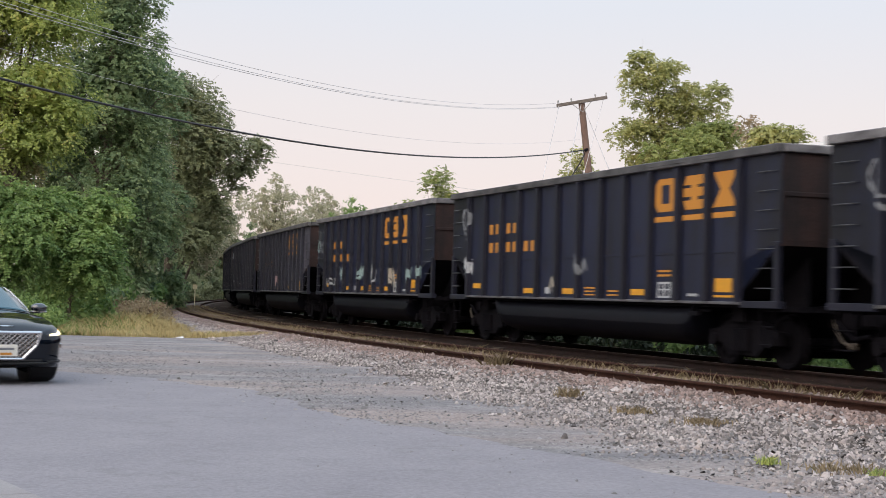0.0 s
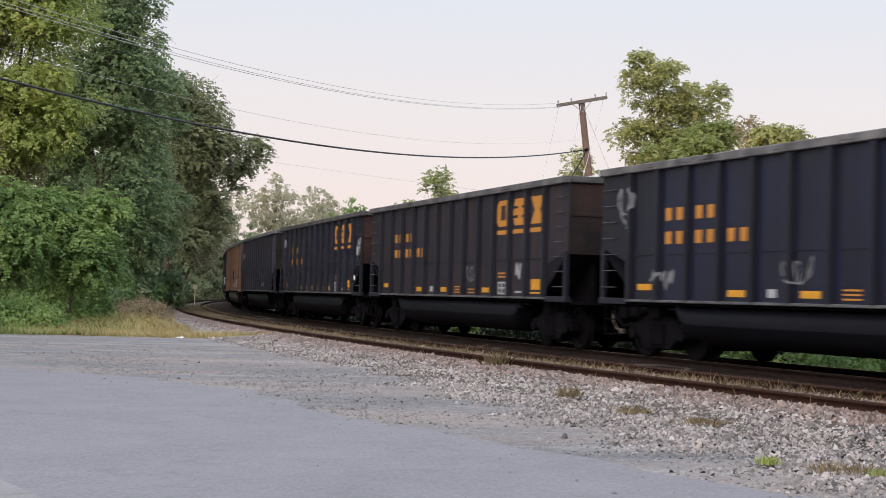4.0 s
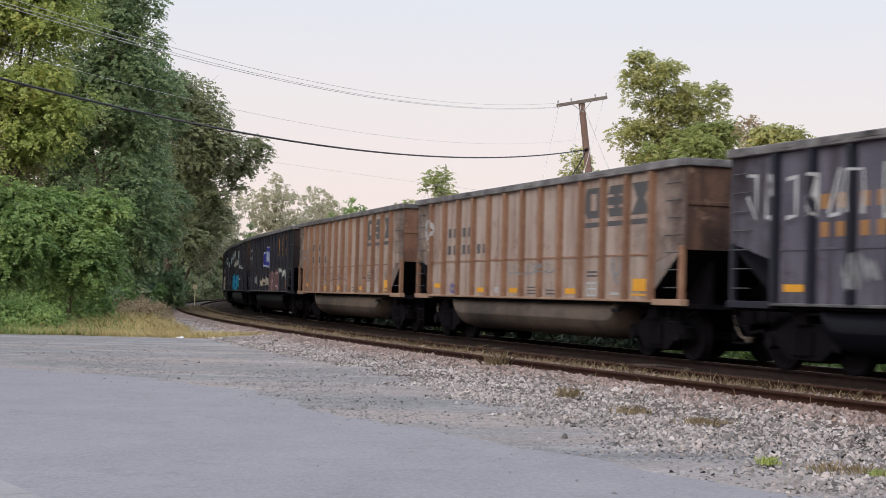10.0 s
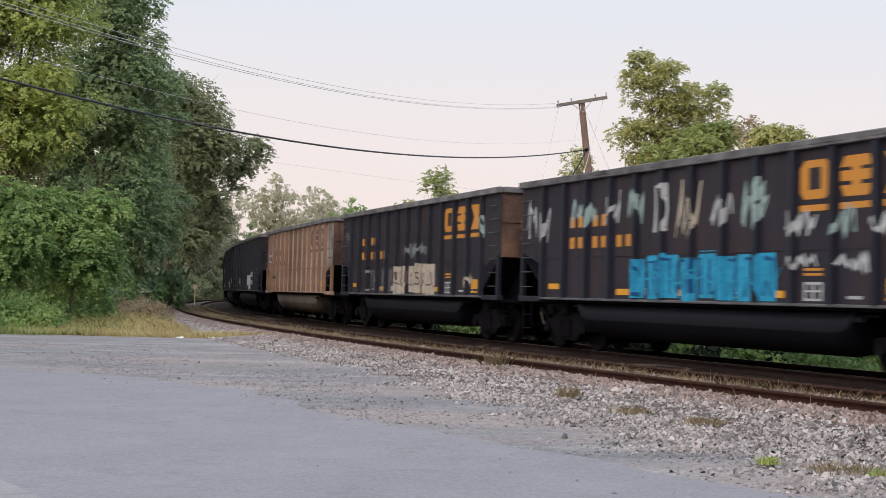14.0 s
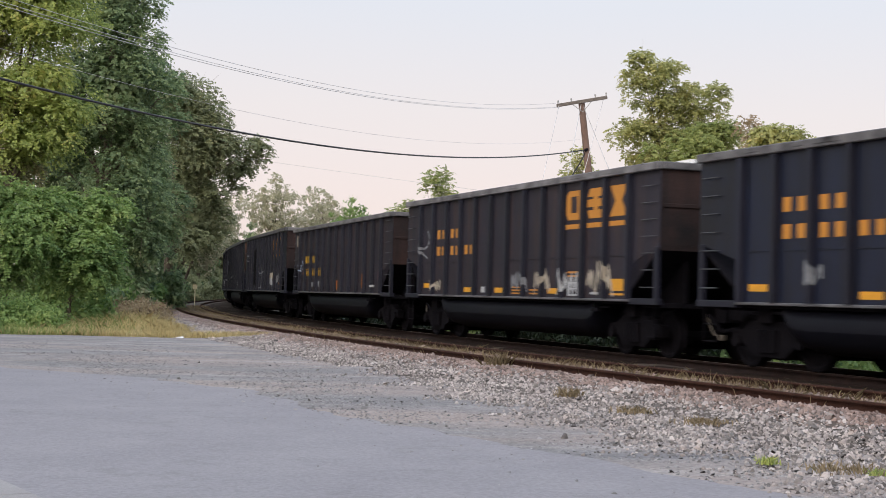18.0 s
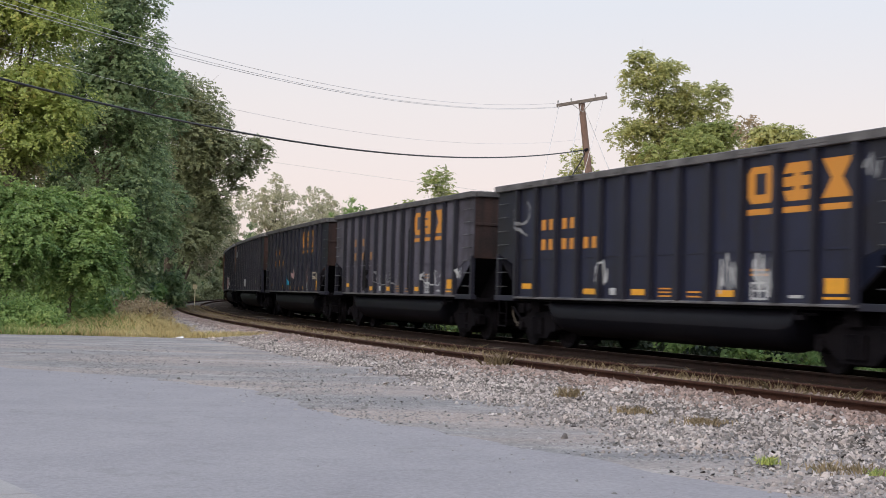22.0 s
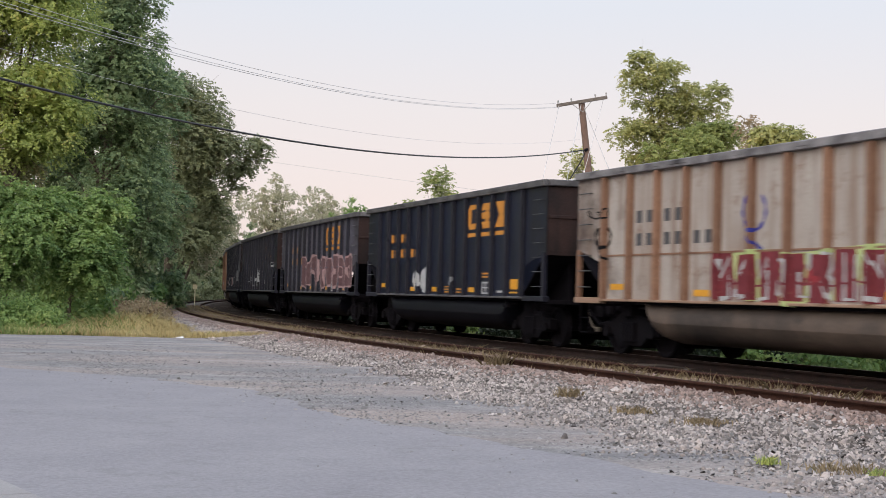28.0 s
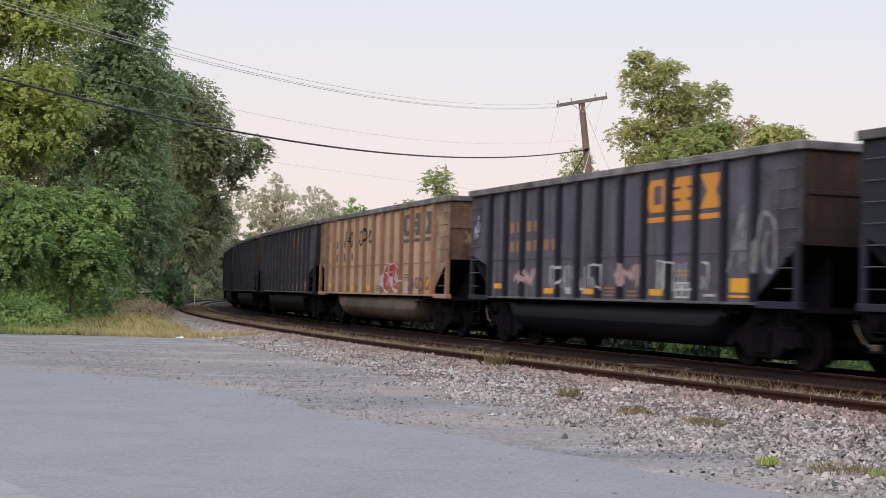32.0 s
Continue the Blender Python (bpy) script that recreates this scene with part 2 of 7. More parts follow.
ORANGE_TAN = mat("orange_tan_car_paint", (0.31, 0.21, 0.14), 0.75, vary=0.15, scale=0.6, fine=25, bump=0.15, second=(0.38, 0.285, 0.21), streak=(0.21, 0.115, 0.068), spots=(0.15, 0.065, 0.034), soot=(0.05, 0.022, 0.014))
RIB_BLACK = mat("rib_black", (0.0054, 0.0068, 0.0170), 0.52, vary=0.35, scale=1.6, fine=25, bump=0.15, second=(0.0110, 0.0108, 0.0205), spec=0.36, rand=0.2)
RIB_TAN = mat("rib_rusty_tan", (0.125, 0.055, 0.031), 0.8, vary=0.35, scale=1.5, fine=25, bump=0.2, second=(0.26, 0.15, 0.098), amount=0.4, rand=0.2)
CAR_RUST = mat("rusted_end", (0.009, 0.0078, 0.0095), 0.8, vary=0.4, scale=0.6, fine=20, bump=0.3, second=(0.055, 0.027, 0.022), amount=0.4, spec=0.3, streak=(0.012, 0.009, 0.0105))
END_TAN = mat("sooty_tan_end", (0.022, 0.012, 0.010), 0.85, vary=0.4, scale=0.6, fine=20, bump=0.3, second=(0.20, 0.105, 0.07), amount=0.35, streak=(0.03, 0.014, 0.011), spots=(0.26, 0.17, 0.12))
CHORD = mat("worn_top_chord", (0.045, 0.042, 0.046), 0.6, vary=0.4, scale=1.6, fine=18, bump=0.2, second=(0.145, 0.14, 0.146), amount=0.25, rand=0.45)
SILL_EDGE = mat("worn_sill_edge", (0.045, 0.045, 0.052), 0.55, vary=0.4, scale=1.5, fine=18, bump=0.1, second=(0.13, 0.128, 0.136), amount=0.3)
SILL_TAN = mat("rusty_sill", (0.22, 0.13, 0.085), 0.8, vary=0.3, scale=1.2, fine=18, bump=0.1, second=(0.32, 0.22, 0.16))
GRAB = mat("dull_grab_iron", (0.045, 0.045, 0.05), 0.5, 0.2, bump=0)
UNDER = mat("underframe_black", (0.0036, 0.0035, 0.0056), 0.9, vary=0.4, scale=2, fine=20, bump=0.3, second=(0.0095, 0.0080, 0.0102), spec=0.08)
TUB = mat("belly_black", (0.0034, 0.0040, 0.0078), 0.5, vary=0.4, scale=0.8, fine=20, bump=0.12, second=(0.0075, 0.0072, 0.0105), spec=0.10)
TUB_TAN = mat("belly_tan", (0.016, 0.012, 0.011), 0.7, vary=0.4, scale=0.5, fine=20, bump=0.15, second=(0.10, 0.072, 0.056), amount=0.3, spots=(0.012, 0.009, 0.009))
LOGO = mat("orange_lettering_paint", (0.4675, 0.1955, 0.02125), 0.7, vary=0.12, scale=6, fine=40, bump=0.05, second=(0.442, 0.187, 0.0255))
LOGO_FADED = mat("faded_orange_paint", (0.27, 0.13, 0.04), 0.75, vary=0.2, scale=6, fine=40, bump=0.05, second=(0.20, 0.11, 0.05))
LOGO_DARK = mat("dark_grey_lettering_paint", (0.05, 0.05, 0.055), 0.75, vary=0.2, scale=6, fine=40, bump=0.05)
YELLOW = mat("yellow_reflector", (0.6375, 0.306, 0.017), 0.5, vary=0.1, scale=8, fine=40, bump=0.05, second=(0.51, 0.238, 0.017))
SPRAY = {}
for nm, col in {"white": (0.44, 0.455, 0.475), "grey": (0.22, 0.23, 0.25), "mint": (0.30, 0.40, 0.40), "cream": (0.45, 0.40, 0.33),
                "blue": (0.045, 0.05, 0.28), "pale_blue": (0.40, 0.47, 0.62), "cyan": (0.03, 0.30, 0.50), "maroon": (0.19, 0.04, 0.05),
                "pink": (0.40, 0.28, 0.29), "red": (0.35, 0.05, 0.06), "lime": (0.45, 0.55, 0.25), "black": (0.006, 0.006, 0.008), "orange": (0.5, 0.16, 0.04),
                "ochre": (0.42, 0.25, 0.035), "deep_blue": (0.015, 0.09, 0.22), "rose": (0.155, 0.095, 0.105)}.items():
    SPRAY[nm] = mat("spray_" + nm, col, 0.7, vary=0.2, scale=7, fine=50, bump=0.05, second=tuple(c * 0.65 for c in col), spec=0.12)


# ---- mesh helpers ----
def mesh_np(name, verts, faces_flat, sizes):
    me = bpy.data.meshes.new(name)
    verts = np.asarray(verts, np.float32).reshape(-1, 3)
    faces_flat = np.asarray(faces_flat, np.int32).ravel()
    sizes = np.asarray(sizes, np.int32)
    me.vertices.add(len(verts))
    me.vertices.foreach_set("co", verts.ravel())
    me.loops.add(len(faces_flat))
    me.loops.foreach_set("vertex_index", faces_flat)
    me.polygons.add(len(sizes))
    starts = np.concatenate([[0], np.cumsum(sizes)[:-1]]).astype(np.int32)
    me.polygons.foreach_set("loop_start", starts)
    me.update(calc_edges=True)
    me.validate()
    return me


def part(name, bm, material, parent=None, label="", smooth=False):
    """One mesh object, under a thing or a part. bm: a bmesh or a mesh."""
    if isinstance(bm, bmesh.types.BMesh):
        me = bpy.data.meshes.new(name)
        bm.to_mesh(me)
        bm.free()
    else:
        me = bm
    if smooth:
        me.polygons.foreach_set("use_smooth", [True] * len(me.polygons))
    if not me.materials:
        me.materials.append(material)
    ob = new(name, me)
    if material is not None and me.materials[0] is not material:
        ob.material_slots[0].link = 'OBJECT'
        ob.material_slots[0].material = material
    if parent is not None:
        ob.parent = parent
    if label:
        tagged(ob, label)
    return ob


def box(bm, x0, x1, y0, y1, z0, z1, bevel=0.0, m=None):
    vs = [bm.verts.new((x, y, z)) for x in (x0, x1) for y in (y0, y1) for z in (z0, z1)]
    fs = [bm.faces.new([vs[i] for i in f]) for f in ((0, 1, 3, 2), (4, 6, 7, 5), (0, 4, 5, 1), (2, 3, 7, 6), (0, 2, 6, 4), (1, 5, 7, 3))]
    if bevel:
        es = list({e for f in fs for e in f.edges})
        r = bmesh.ops.bevel(bm, geom=es, offset=bevel, segments=1, affect='EDGES')
        vs = list({v for f in r["faces"] for v in f.verts} | {v for v in vs if v.is_valid})
    if m is not None:
        bmesh.ops.transform(bm, matrix=m, verts=vs)
    return bm


def boxm(*a, **k):
    return box(bmesh.new(), *a, **k)


def rod(bm, p, q, r0, r1=None, seg=6):
    """A tapered round bar from p to q."""
    r1 = r0 if r1 is None else r1
    p, q = Vector(p), Vector(q)
    d = (q - p).normalized()
    a = d.orthogonal().normalized()
    b = d.cross(a)
    rings = []
    for c, r in ((p, r0), (q, r1)):
        rings.append([bm.verts.new(c + (a * math.cos(2 * math.pi * i / seg) + b * math.sin(2 * math.pi * i / seg)) * r) for i in range(seg)])
    for i in range(seg):
        bm.faces.new((rings[0][i], rings[0][(i + 1) % seg], rings[1][(i + 1) % seg], rings[1][i]))
    bm.faces.new(rings[0][::-1])
    bm.faces.new(rings[1])
    return bm


def extrude_poly(bm, pts, axis, lo, hi):
    """A prism: pts in the plane of the other two axes, from lo to hi along axis."""
    def at(p, v):
        p = list(p)
        p.insert("xyz".index(axis), v)
        return bm.verts.new(p)
    a, b = [at(p, lo) for p in pts], [at(p, hi) for p in pts]
    k = len(pts)
    for i in range(k):
        bm.faces.new((a[i], a[(i + 1) % k], b[(i + 1) % k], b[i]))
    bm.faces.new(a[::-1])
    bm.faces.new(b)
    bmesh.ops.recalc_face_normals(bm, faces=bm.faces[:])
    return bm


# ---- the line of the tracks ----
S_ALL = np.linspace(-640.0, 620.0, 12601)
_w = 1 / (1 + np.exp(np.clip(-(S_ALL + 41.62) / 12.0, -60, 60)))
_k = 0.0015167 * (1 - _w) + 0.0032992 * _w
_ds = S_ALL[1] - S_ALL[0]
TH_ALL = np.cumsum(_k) * _ds
TH_ALL += -1.24794 - np.interp(0, S_ALL, TH_ALL)
X_ALL, Y_ALL = np.cumsum(np.cos(TH_ALL)) * _ds, np.cumsum(np.sin(TH_ALL)) * _ds
X_ALL += -0.0147 - np.interp(0, S_ALL, X_ALL)
Y_ALL += 42.1257 - np.interp(0, S_ALL, Y_ALL)


def on_track(s, lat=0.0):
    """Place and heading at s metres along the loaded track, lat metres to the right of travel."""
    x, y, h = np.interp(s, S_ALL, X_ALL), np.interp(s, S_ALL, Y_ALL), np.interp(s, S_ALL, TH_ALL)
    return x + lat * np.sin(h), y - lat * np.cos(h), h


def sweep(name, profile, s_values, lat0, material, parent=None, label="", wobble=0.0, seed=0, smooth=False):
    """A closed or open profile of (lateral, z) swept along the track."""
    rng = np.random.default_rng(seed)
    prof = np.asarray(profile, float)
    n, k = len(s_values), len(prof)
    lat = lat0 + prof[None, :, 0] + np.zeros((n, 1))
    z = prof[None, :, 1] + np.zeros((n, 1))
    if wobble:
        z = z + rng.normal(0, wobble, (n, k))
        lat = lat + rng.normal(0, wobble * 2, (n, k))
    x, y, _ = on_track(np.repeat(s_values, k), lat.ravel())
    v = np.stack([x, y, z.ravel()], 1)
    i = np.arange(n - 1)[:, None] * k + np.arange(k - 1)[None, :]
    f = np.stack([i, i + 1, i + k + 1, i + k], -1).reshape(-1, 4)
    return part(name, mesh_np(name, v, f, np.full(len(f), 4)), material, parent, label, smooth)


# ---- ground, road, lot, tracks ----
U = Vector((0.5438, -0.8392, 0))          # the way along the road
NRM = Vector((0.8392, 0.5438, 0))         # from the eye across the road to the tracks
ROAD_Z = -0.262


def at_road(u, v, z):
    p = U * u + NRM * v
    return (p.x, p.y, z)


def ground_sheet():
    rng = np.random.default_rng(3)
    a = np.concatenate([-np.geomspace(2500, 60, 14), np.linspace(-56, 56, 57), np.geomspace(60, 2500, 14)])
    gx, gy = np.meshgrid(a, a + 40)
    z = -0.34 + 0.012 * rng.normal(size=gx.shape)
    v = np.stack([gx, gy, z], -1).reshape(-1, 3)
    n = len(a)
    i = (np.arange(n - 1)[:, None] * n + np.arange(n - 1)[None, :]).ravel()
    f = np.stack([i, i + 1, i + n + 1, i + n], 1)
    ob = part("ground", mesh_np("ground", v, f, np.full(len(f), 4)), SOIL)
    return tagged(ob, "flat brown soil under grass and brush", "ground", kind="structure")


def strip_sheet(name, us, lo, hi, z, material, nv=8, rough=0.0, seed=1):
    """A sheet along the road between two wandering edges, given in metres across."""
    rng = np.random.default_rng(seed)
    v = []
    for u, a, b in zip(us, lo, hi):
        for j in range(nv):
            w = a + (b - a) * j / (nv - 1)
            v.append(at_road(u, w, z + (rng.normal(0, rough) if 0 < j < nv - 1 else 0)))
    k = nv
    i = (np.arange(len(us) - 1)[:, None] * k + np.arange(k - 1)[None, :]).ravel()
    f = np.stack([i, i + k, i + k + 1, i + 1], 1)
    return part(name, mesh_np(name, v, f, np.full(len(f), 4)), material)


def build_ground():
    ground_sheet()
    rng = np.random.default_rng(11)
    us = np.concatenate([np.linspace(-200, -36, 30), np.arange(-35, 6, 0.18), np.linspace(6.5, 200, 30)])
    edge = np.interp(us, [-40, -30, -23.4, -22, -20.5, -17.6, -15.5, -13.9, -7.7, -5], [4.6, 5.4, 6.6, 7.3, 7.9, 8.35, 8.0, 7.66, 7.66, 7.8])
    edge += 0.05 * np.sin(us * 1.7) + np.convolve(rng.normal(0, 0.13, len(us)), np.ones(3) / 3, "same")
    lot = strip_sheet("gravel_lot", us, edge - 0.4, np.where(us < -26, 16.5, 24.0), ROAD_Z - 0.006, GRAVEL, 14, 0.004)
    tagged(lot, "worn grey gravel lot between the road and the tracks", "gravel", kind="structure")
    road = strip_sheet("road", us, np.full(len(us), 2.82), edge, ROAD_Z, ASPHALT, 8)
    tagged(road, "smooth grey asphalt road with a ragged edge", "road", kind="structure")
    bm = bmesh.new()
    for i, u in enumerate(np.arange(-30, 24, 3.0)):
        box(bm, u + 0.008, u + 2.992, -1.4, 2.79, -0.30, 0.035 + ROAD_Z, 0.015)
    m = Matrix((( U.x, NRM.x, 0, 0), (U.y, NRM.y, 0, 0), (0, 0, 1, 0), (0, 0, 0, 1)))
    bmesh.ops.transform(bm, matrix=m, verts=bm.verts[:])
    tagged(part("pavement", bm, CONCRETE), "pale concrete slabs beside the road", "pavement", kind="structure")


GAUGE = 1.435
RAIL = [(-0.070, -0.170), (-0.070, -0.150), (-0.010, -0.135), (-0.009, -0.045), (-0.036, -0.035), (-0.036, -0.004), (-0.030, 0.0),
        (0.030, 0.0), (0.036, -0.004), (0.036, -0.035), (0.009, -0.045), (0.010, -0.135), (0.070, -0.150), (0.070, -0.170)]
TRACKS = {"loaded": 0.0, "empty": 3.8}


def build_tracks():
    ss = np.concatenate([np.linspace(-620, -130, 60), np.arange(-128, 60, 1.0), np.linspace(62, 600, 60)])
    bed = sweep("ballast", [(-3.6, -0.36), (-2.2, -0.17), (-0.7, -0.155), (0.7, -0.155), (1.9, -0.165), (2.9, -0.155), (3.25, -0.12), (4.42, -0.125), (4.54, -0.135), (4.64, -0.128), (4.8, -0.132), (5.3, -0.165), (5.7, -0.205),
                            (6.2, -0.24), (6.6, -0.262), (7.2, -0.30)], ss, 0.0, BALLAST, wobble=0.008)
    tagged(bed, "crushed stone ballast bed under both tracks", "ballast", kind="structure")
    # Sheet over the bed that paints in the dark beneath the train.
    dark_bed = sweep("shaded_ballast", [(-1.7, -0.17), (-1.3, -0.148), (-0.9, -0.146), (0.9, -0.146), (1.4, -0.15), (1.9, -0.155), (2.55, -0.15), (2.8, -0.165)], ss, 0.0, SHADED_BED, wobble=0.006, seed=2)
    tagged(dark_bed, "dark brown ballast under the train, shade in its colour", "ballast", kind="structure")
    for nm, lat in TRACKS.items():
        t = new("railway_track")
        tagged(t, "rusty railway track with weeds between its rails" if nm == "empty" else "railway track with dark rails under the train", "railway track",
               group="railway tracks")
        for sgn in (-1, 1):
            r = sweep("rail", RAIL, ss, lat + sgn * (GAUGE / 2 + 0.036), RUST if nm == "empty" else RAIL_SHADED, t)
            sweep("rail_head", [(-0.031, 0.0015), (0.031, 0.0015)], ss, lat + sgn * (GAUGE / 2 + 0.036), RAIL_TOP if nm == "loaded" else RUST, r)
        bm = boxm(-0.11, 0.11, -1.3, 1.3, -0.30, -0.168, 0.012)
        me = bpy.data.meshes.new("sleeper")
        bm.to_mesh(me)
        bm.free()
        rng = np.random.default_rng(5)
        for s in np.arange(-70, 34, 0.54):
            x, y, h = on_track(s, lat)
            o = part("sleeper", me, SLEEPER, t)
            o.matrix_basis = Matrix.Translation((x, y, rng.normal(0, 0.004))) @ Matrix.Rotation(h + rng.normal(0, 0.015), 4, 'Z')


build_ground()
build_tracks()


# ---- the coal train ----
TOP, SILL, SHEET = 3.72, 1.08, 1.45
# two lengths of car: half length, half span of the ribs, truck centre
SIZES = {"short": (6.95, 5.65, 5.35), "long": (7.335, 6.14, 5.7)}
SHORT = (1, 2, 6, 8, 15, 20, 21, 25, 26, 28, 30, 31, 32, 33)
CAR_MESH = {}


def car_mesh(key, make):
    if key not in CAR_MESH:
        bm = make()
        me = bpy.data.meshes.new(key)
        bm.to_mesh(me)
        bm.free()
        CAR_MESH[key] = me
    return CAR_MESH[key]


def side_sheet(half, span):
    """One side: the sheet between the end posts, cut away low at both ends."""
    pts = [(-span, SILL), (span, SILL), (span, 1.79), (half - 0.2, 2.08), (half, 2.08), (half, TOP - 0.1), (-half, TOP - 0.1), (-half, 2.08), (0.2 - half, 2.08), (-span, 1.79)]
    return extrude_poly(bmesh.new(), pts, "y", -0.008, 0.008)


def rib():
    bm = extrude_poly(bmesh.new(), [(-0.10, 0.0), (-0.10, -0.014), (-0.07, -0.014), (-0.055, -0.10), (0.055, -0.10), (0.07, -0.014), (0.10, -0.014), (0.10, 0.0)], "z", SILL + 0.04, TOP - 0.16)
    for z in np.arange(SILL + 0.2, TOP - 0.25, 0.3):
        for x in (-0.085, 0.085):
            box(bm, x - 0.012, x + 0.012, -0.026, -0.014, z - 0.012, z + 0.012)
    return bm


def chord(half):
    bm = boxm(-half - 0.03, half + 0.03, -0.07, 0.06, -0.15, 0.0, 0.014)
    rng = random.Random(4)
    for i in range(10):
        x = rng.uniform(-6.3, 5.9)
        box(bm, x, x + rng.uniform(0.2, 0.7), -0.078, -0.03, -0.10, -0.01, 0.01)
    return bm


def sill(half, span):
    return boxm(-span - 0.1, span + 0.1, -0.05, 0.10, -0.01, 0.04, 0.008)


def end_sill(half, span):
    return boxm(span + 0.1, half, -0.045, 0.10, -0.06, 0.06, 0.008)


def end_sheet():
    """An end: the upright sheet and its three stiffeners."""
    bm = boxm(-0.03, 0.0, -1.44, 1.44, 2.05, TOP - 0.12)
    box(bm, 0.0, 0.025, -1.40, 1.40, 2.9 - 0.04, 2.9 + 0.04, 0.01)
    for y in np.arange(-1.38, 1.40, 0.12):
        box(bm, 0.0, 0.014, y - 0.012, y + 0.012, 2.12, 2.145)
    for z in np.arange(2.1, 3.55, 0.12):
        for y in (-1.40, 1.40):
            box(bm, 0.0, 0.016, y - 0.014, y + 0.014, z, z + 0.028)
    return bm


def slope_sheet():
    """The slope behind the ladder space."""
    return extrude_poly(bmesh.new(), [(-0.03, 2.05), (-1.35, 1.12), (-1.36, 1.08), (-1.40, 1.12), (-0.06, 2.09)], "y", -1.44, 1.44)


def tub(low):
    """The round-bellied trough that hangs between the trucks: its upper flank, or the sooty bottom."""
    bm = bmesh.new()
    prof = [(-1.05, 1.10), (-1.22, 1.05), (-1.35, 0.95), (-1.42, 0.82), (-1.42, 0.68), (-1.36, 0.53), (-1.22, 0.40), (-0.9, 0.30), (-0.5, 0.36), (-0.25, 0.50), (-0.2, 0.78)]
    prof = (prof[4:] + [(-y, z) for y, z in prof[:3:-1]]) if low else prof[:5]
    sides = (1,) if low else (1, -1)
    for sd in sides:
        rings = []
        for x, k in ((-4.55, 0.12), (-4.52, 0.5), (-4.42, 0.8), (-4.25, 0.95), (-4.0, 1.0), (-2, 1.0), (0, 1.0), (2, 1.0), (4.0, 1.0), (4.25, 0.95), (4.42, 0.8), (4.52, 0.5), (4.55, 0.12)):
            rings.append([bm.verts.new((x, y * sd, 1.10 - (1.10 - z) * k)) for y, z in prof])
        for a, b in zip(rings, rings[1:]):
            for i in range(len(prof) - 1):
                bm.faces.new((a[i], a[i + 1], b[i + 1], b[i]))
    bmesh.ops.recalc_face_normals(bm, faces=bm.faces[:])
    return bm


def floor_plate(half, span, truck):
    bm = boxm(-span, span, -1.40, 1.40, 1.02, 1.075)
    box(bm, -half - 0.3, half + 0.3, -0.20, 0.20, 0.72, 1.02)
    for s in (-1, 1):
        e = half - 0.35
        box(bm, s * e - 0.33, s * e + 0.33, -1.4, 1.4, 0.97, 1.06)
        box(bm, s * truck - 0.2, s * truck + 0.2, -1.2, 1.2, 0.78, 1.02)
        for y in (-0.7, 0.7):
            box(bm, s * (half - 0.9) - 0.6, s * (half - 0.9) + 0.6, y - 0.05, y + 0.05, 1.0, 1.9)
    return bm


def grab_iron():
    bm = rod(bmesh.new(), (-0.23, 0, 0), (0.23, 0, 0), 0.011)
    for x in (-0.23, 0.23):
        rod(bm, (x, 0, 0), (x, 0.06, 0), 0.010)
    return bm


def step():
    bm = rod(bmesh.new(), (-0.2, 0, 0.42), (0.2, 0, 0.42), 0.012)
    rod(bm, (-0.2, 0, 0.72), (0.2, 0, 0.72), 0.012)
    for x in (-0.2, 0.2):
        rod(bm, (x, 0, 0.42), (x, 0, 1.06), 0.012)
    return bm


def corner_post():
    return boxm(-0.06, 0.06, -0.05, 0.05, 1.06, 2.12, 0.01)


def wheel():
    bm = bmesh.new()
    prof = [(0.0, -0.05), (0.12, -0.07), (0.16, -0.03), (0.36, -0.02), (0.40, -0.065), (0.457, -0.065), (0.462, 0.05), (0.485, 0.062), (0.485, 0.08), (0.38, 0.07), (0.0, 0.06)]
    seg = 24
    rings = [[bm.verts.new((r * math.cos(2 * math.pi * i / seg), y, r * math.sin(2 * math.pi * i / seg))) for i in range(seg)] for r, y in prof[1:-1]]
    for a, b in zip(rings, rings[1:]):
        for i in range(seg):
            bm.faces.new((a[i], a[(i + 1) % seg], b[(i + 1) % seg], b[i]))
    bm.faces.new(rings[0])
    bm.faces.new(rings[-1][::-1])
    bmesh.ops.recalc_face_normals(bm, faces=bm.faces[:])
    return bm


def side_frame():
    pts = [(-1.08, 0.40), (-1.08, 0.62), (-0.75, 0.66), (-0.45, 0.80), (0.45, 0.80), (0.75, 0.66), (1.08, 0.62), (1.08, 0.40), (0.72, 0.42), (0.42, 0.20),
           (-0.42, 0.20), (-0.72, 0.42)]
    bm = extrude_poly(bmesh.new(), pts, "y", -0.09, 0.09)
    for x in (-0.89, 0.89):
        rod(bm, (x, -0.16, 0.46), (x, 0.1, 0.46), 0.11, 0.12, 10)
    for x in (-0.18, 0.0, 0.18):
        rod(bm, (x, -0.12, 0.28), (x, -0.12, 0.66), 0.075, 0.075, 8)
    return bm


def brake_beam():
    """A beam across the truck with its two shoes against the wheels."""
    bm = boxm(0.22, 0.36, -0.82, 0.82, 0.24, 0.40, 0.02)
    for y in (-0.74, 0.74):
        box(bm, 0.34, 0.44, y - 0.07, y + 0.07, 0.20, 0.62, 0.02)
    box(bm, 0.0, 0.22, -0.95, 0.95, 0.16, 0.26, 0.02)
    rod(bm, (0.3, 0, 0.3), (1.3, 0, 0.36), 0.03)
    return bm


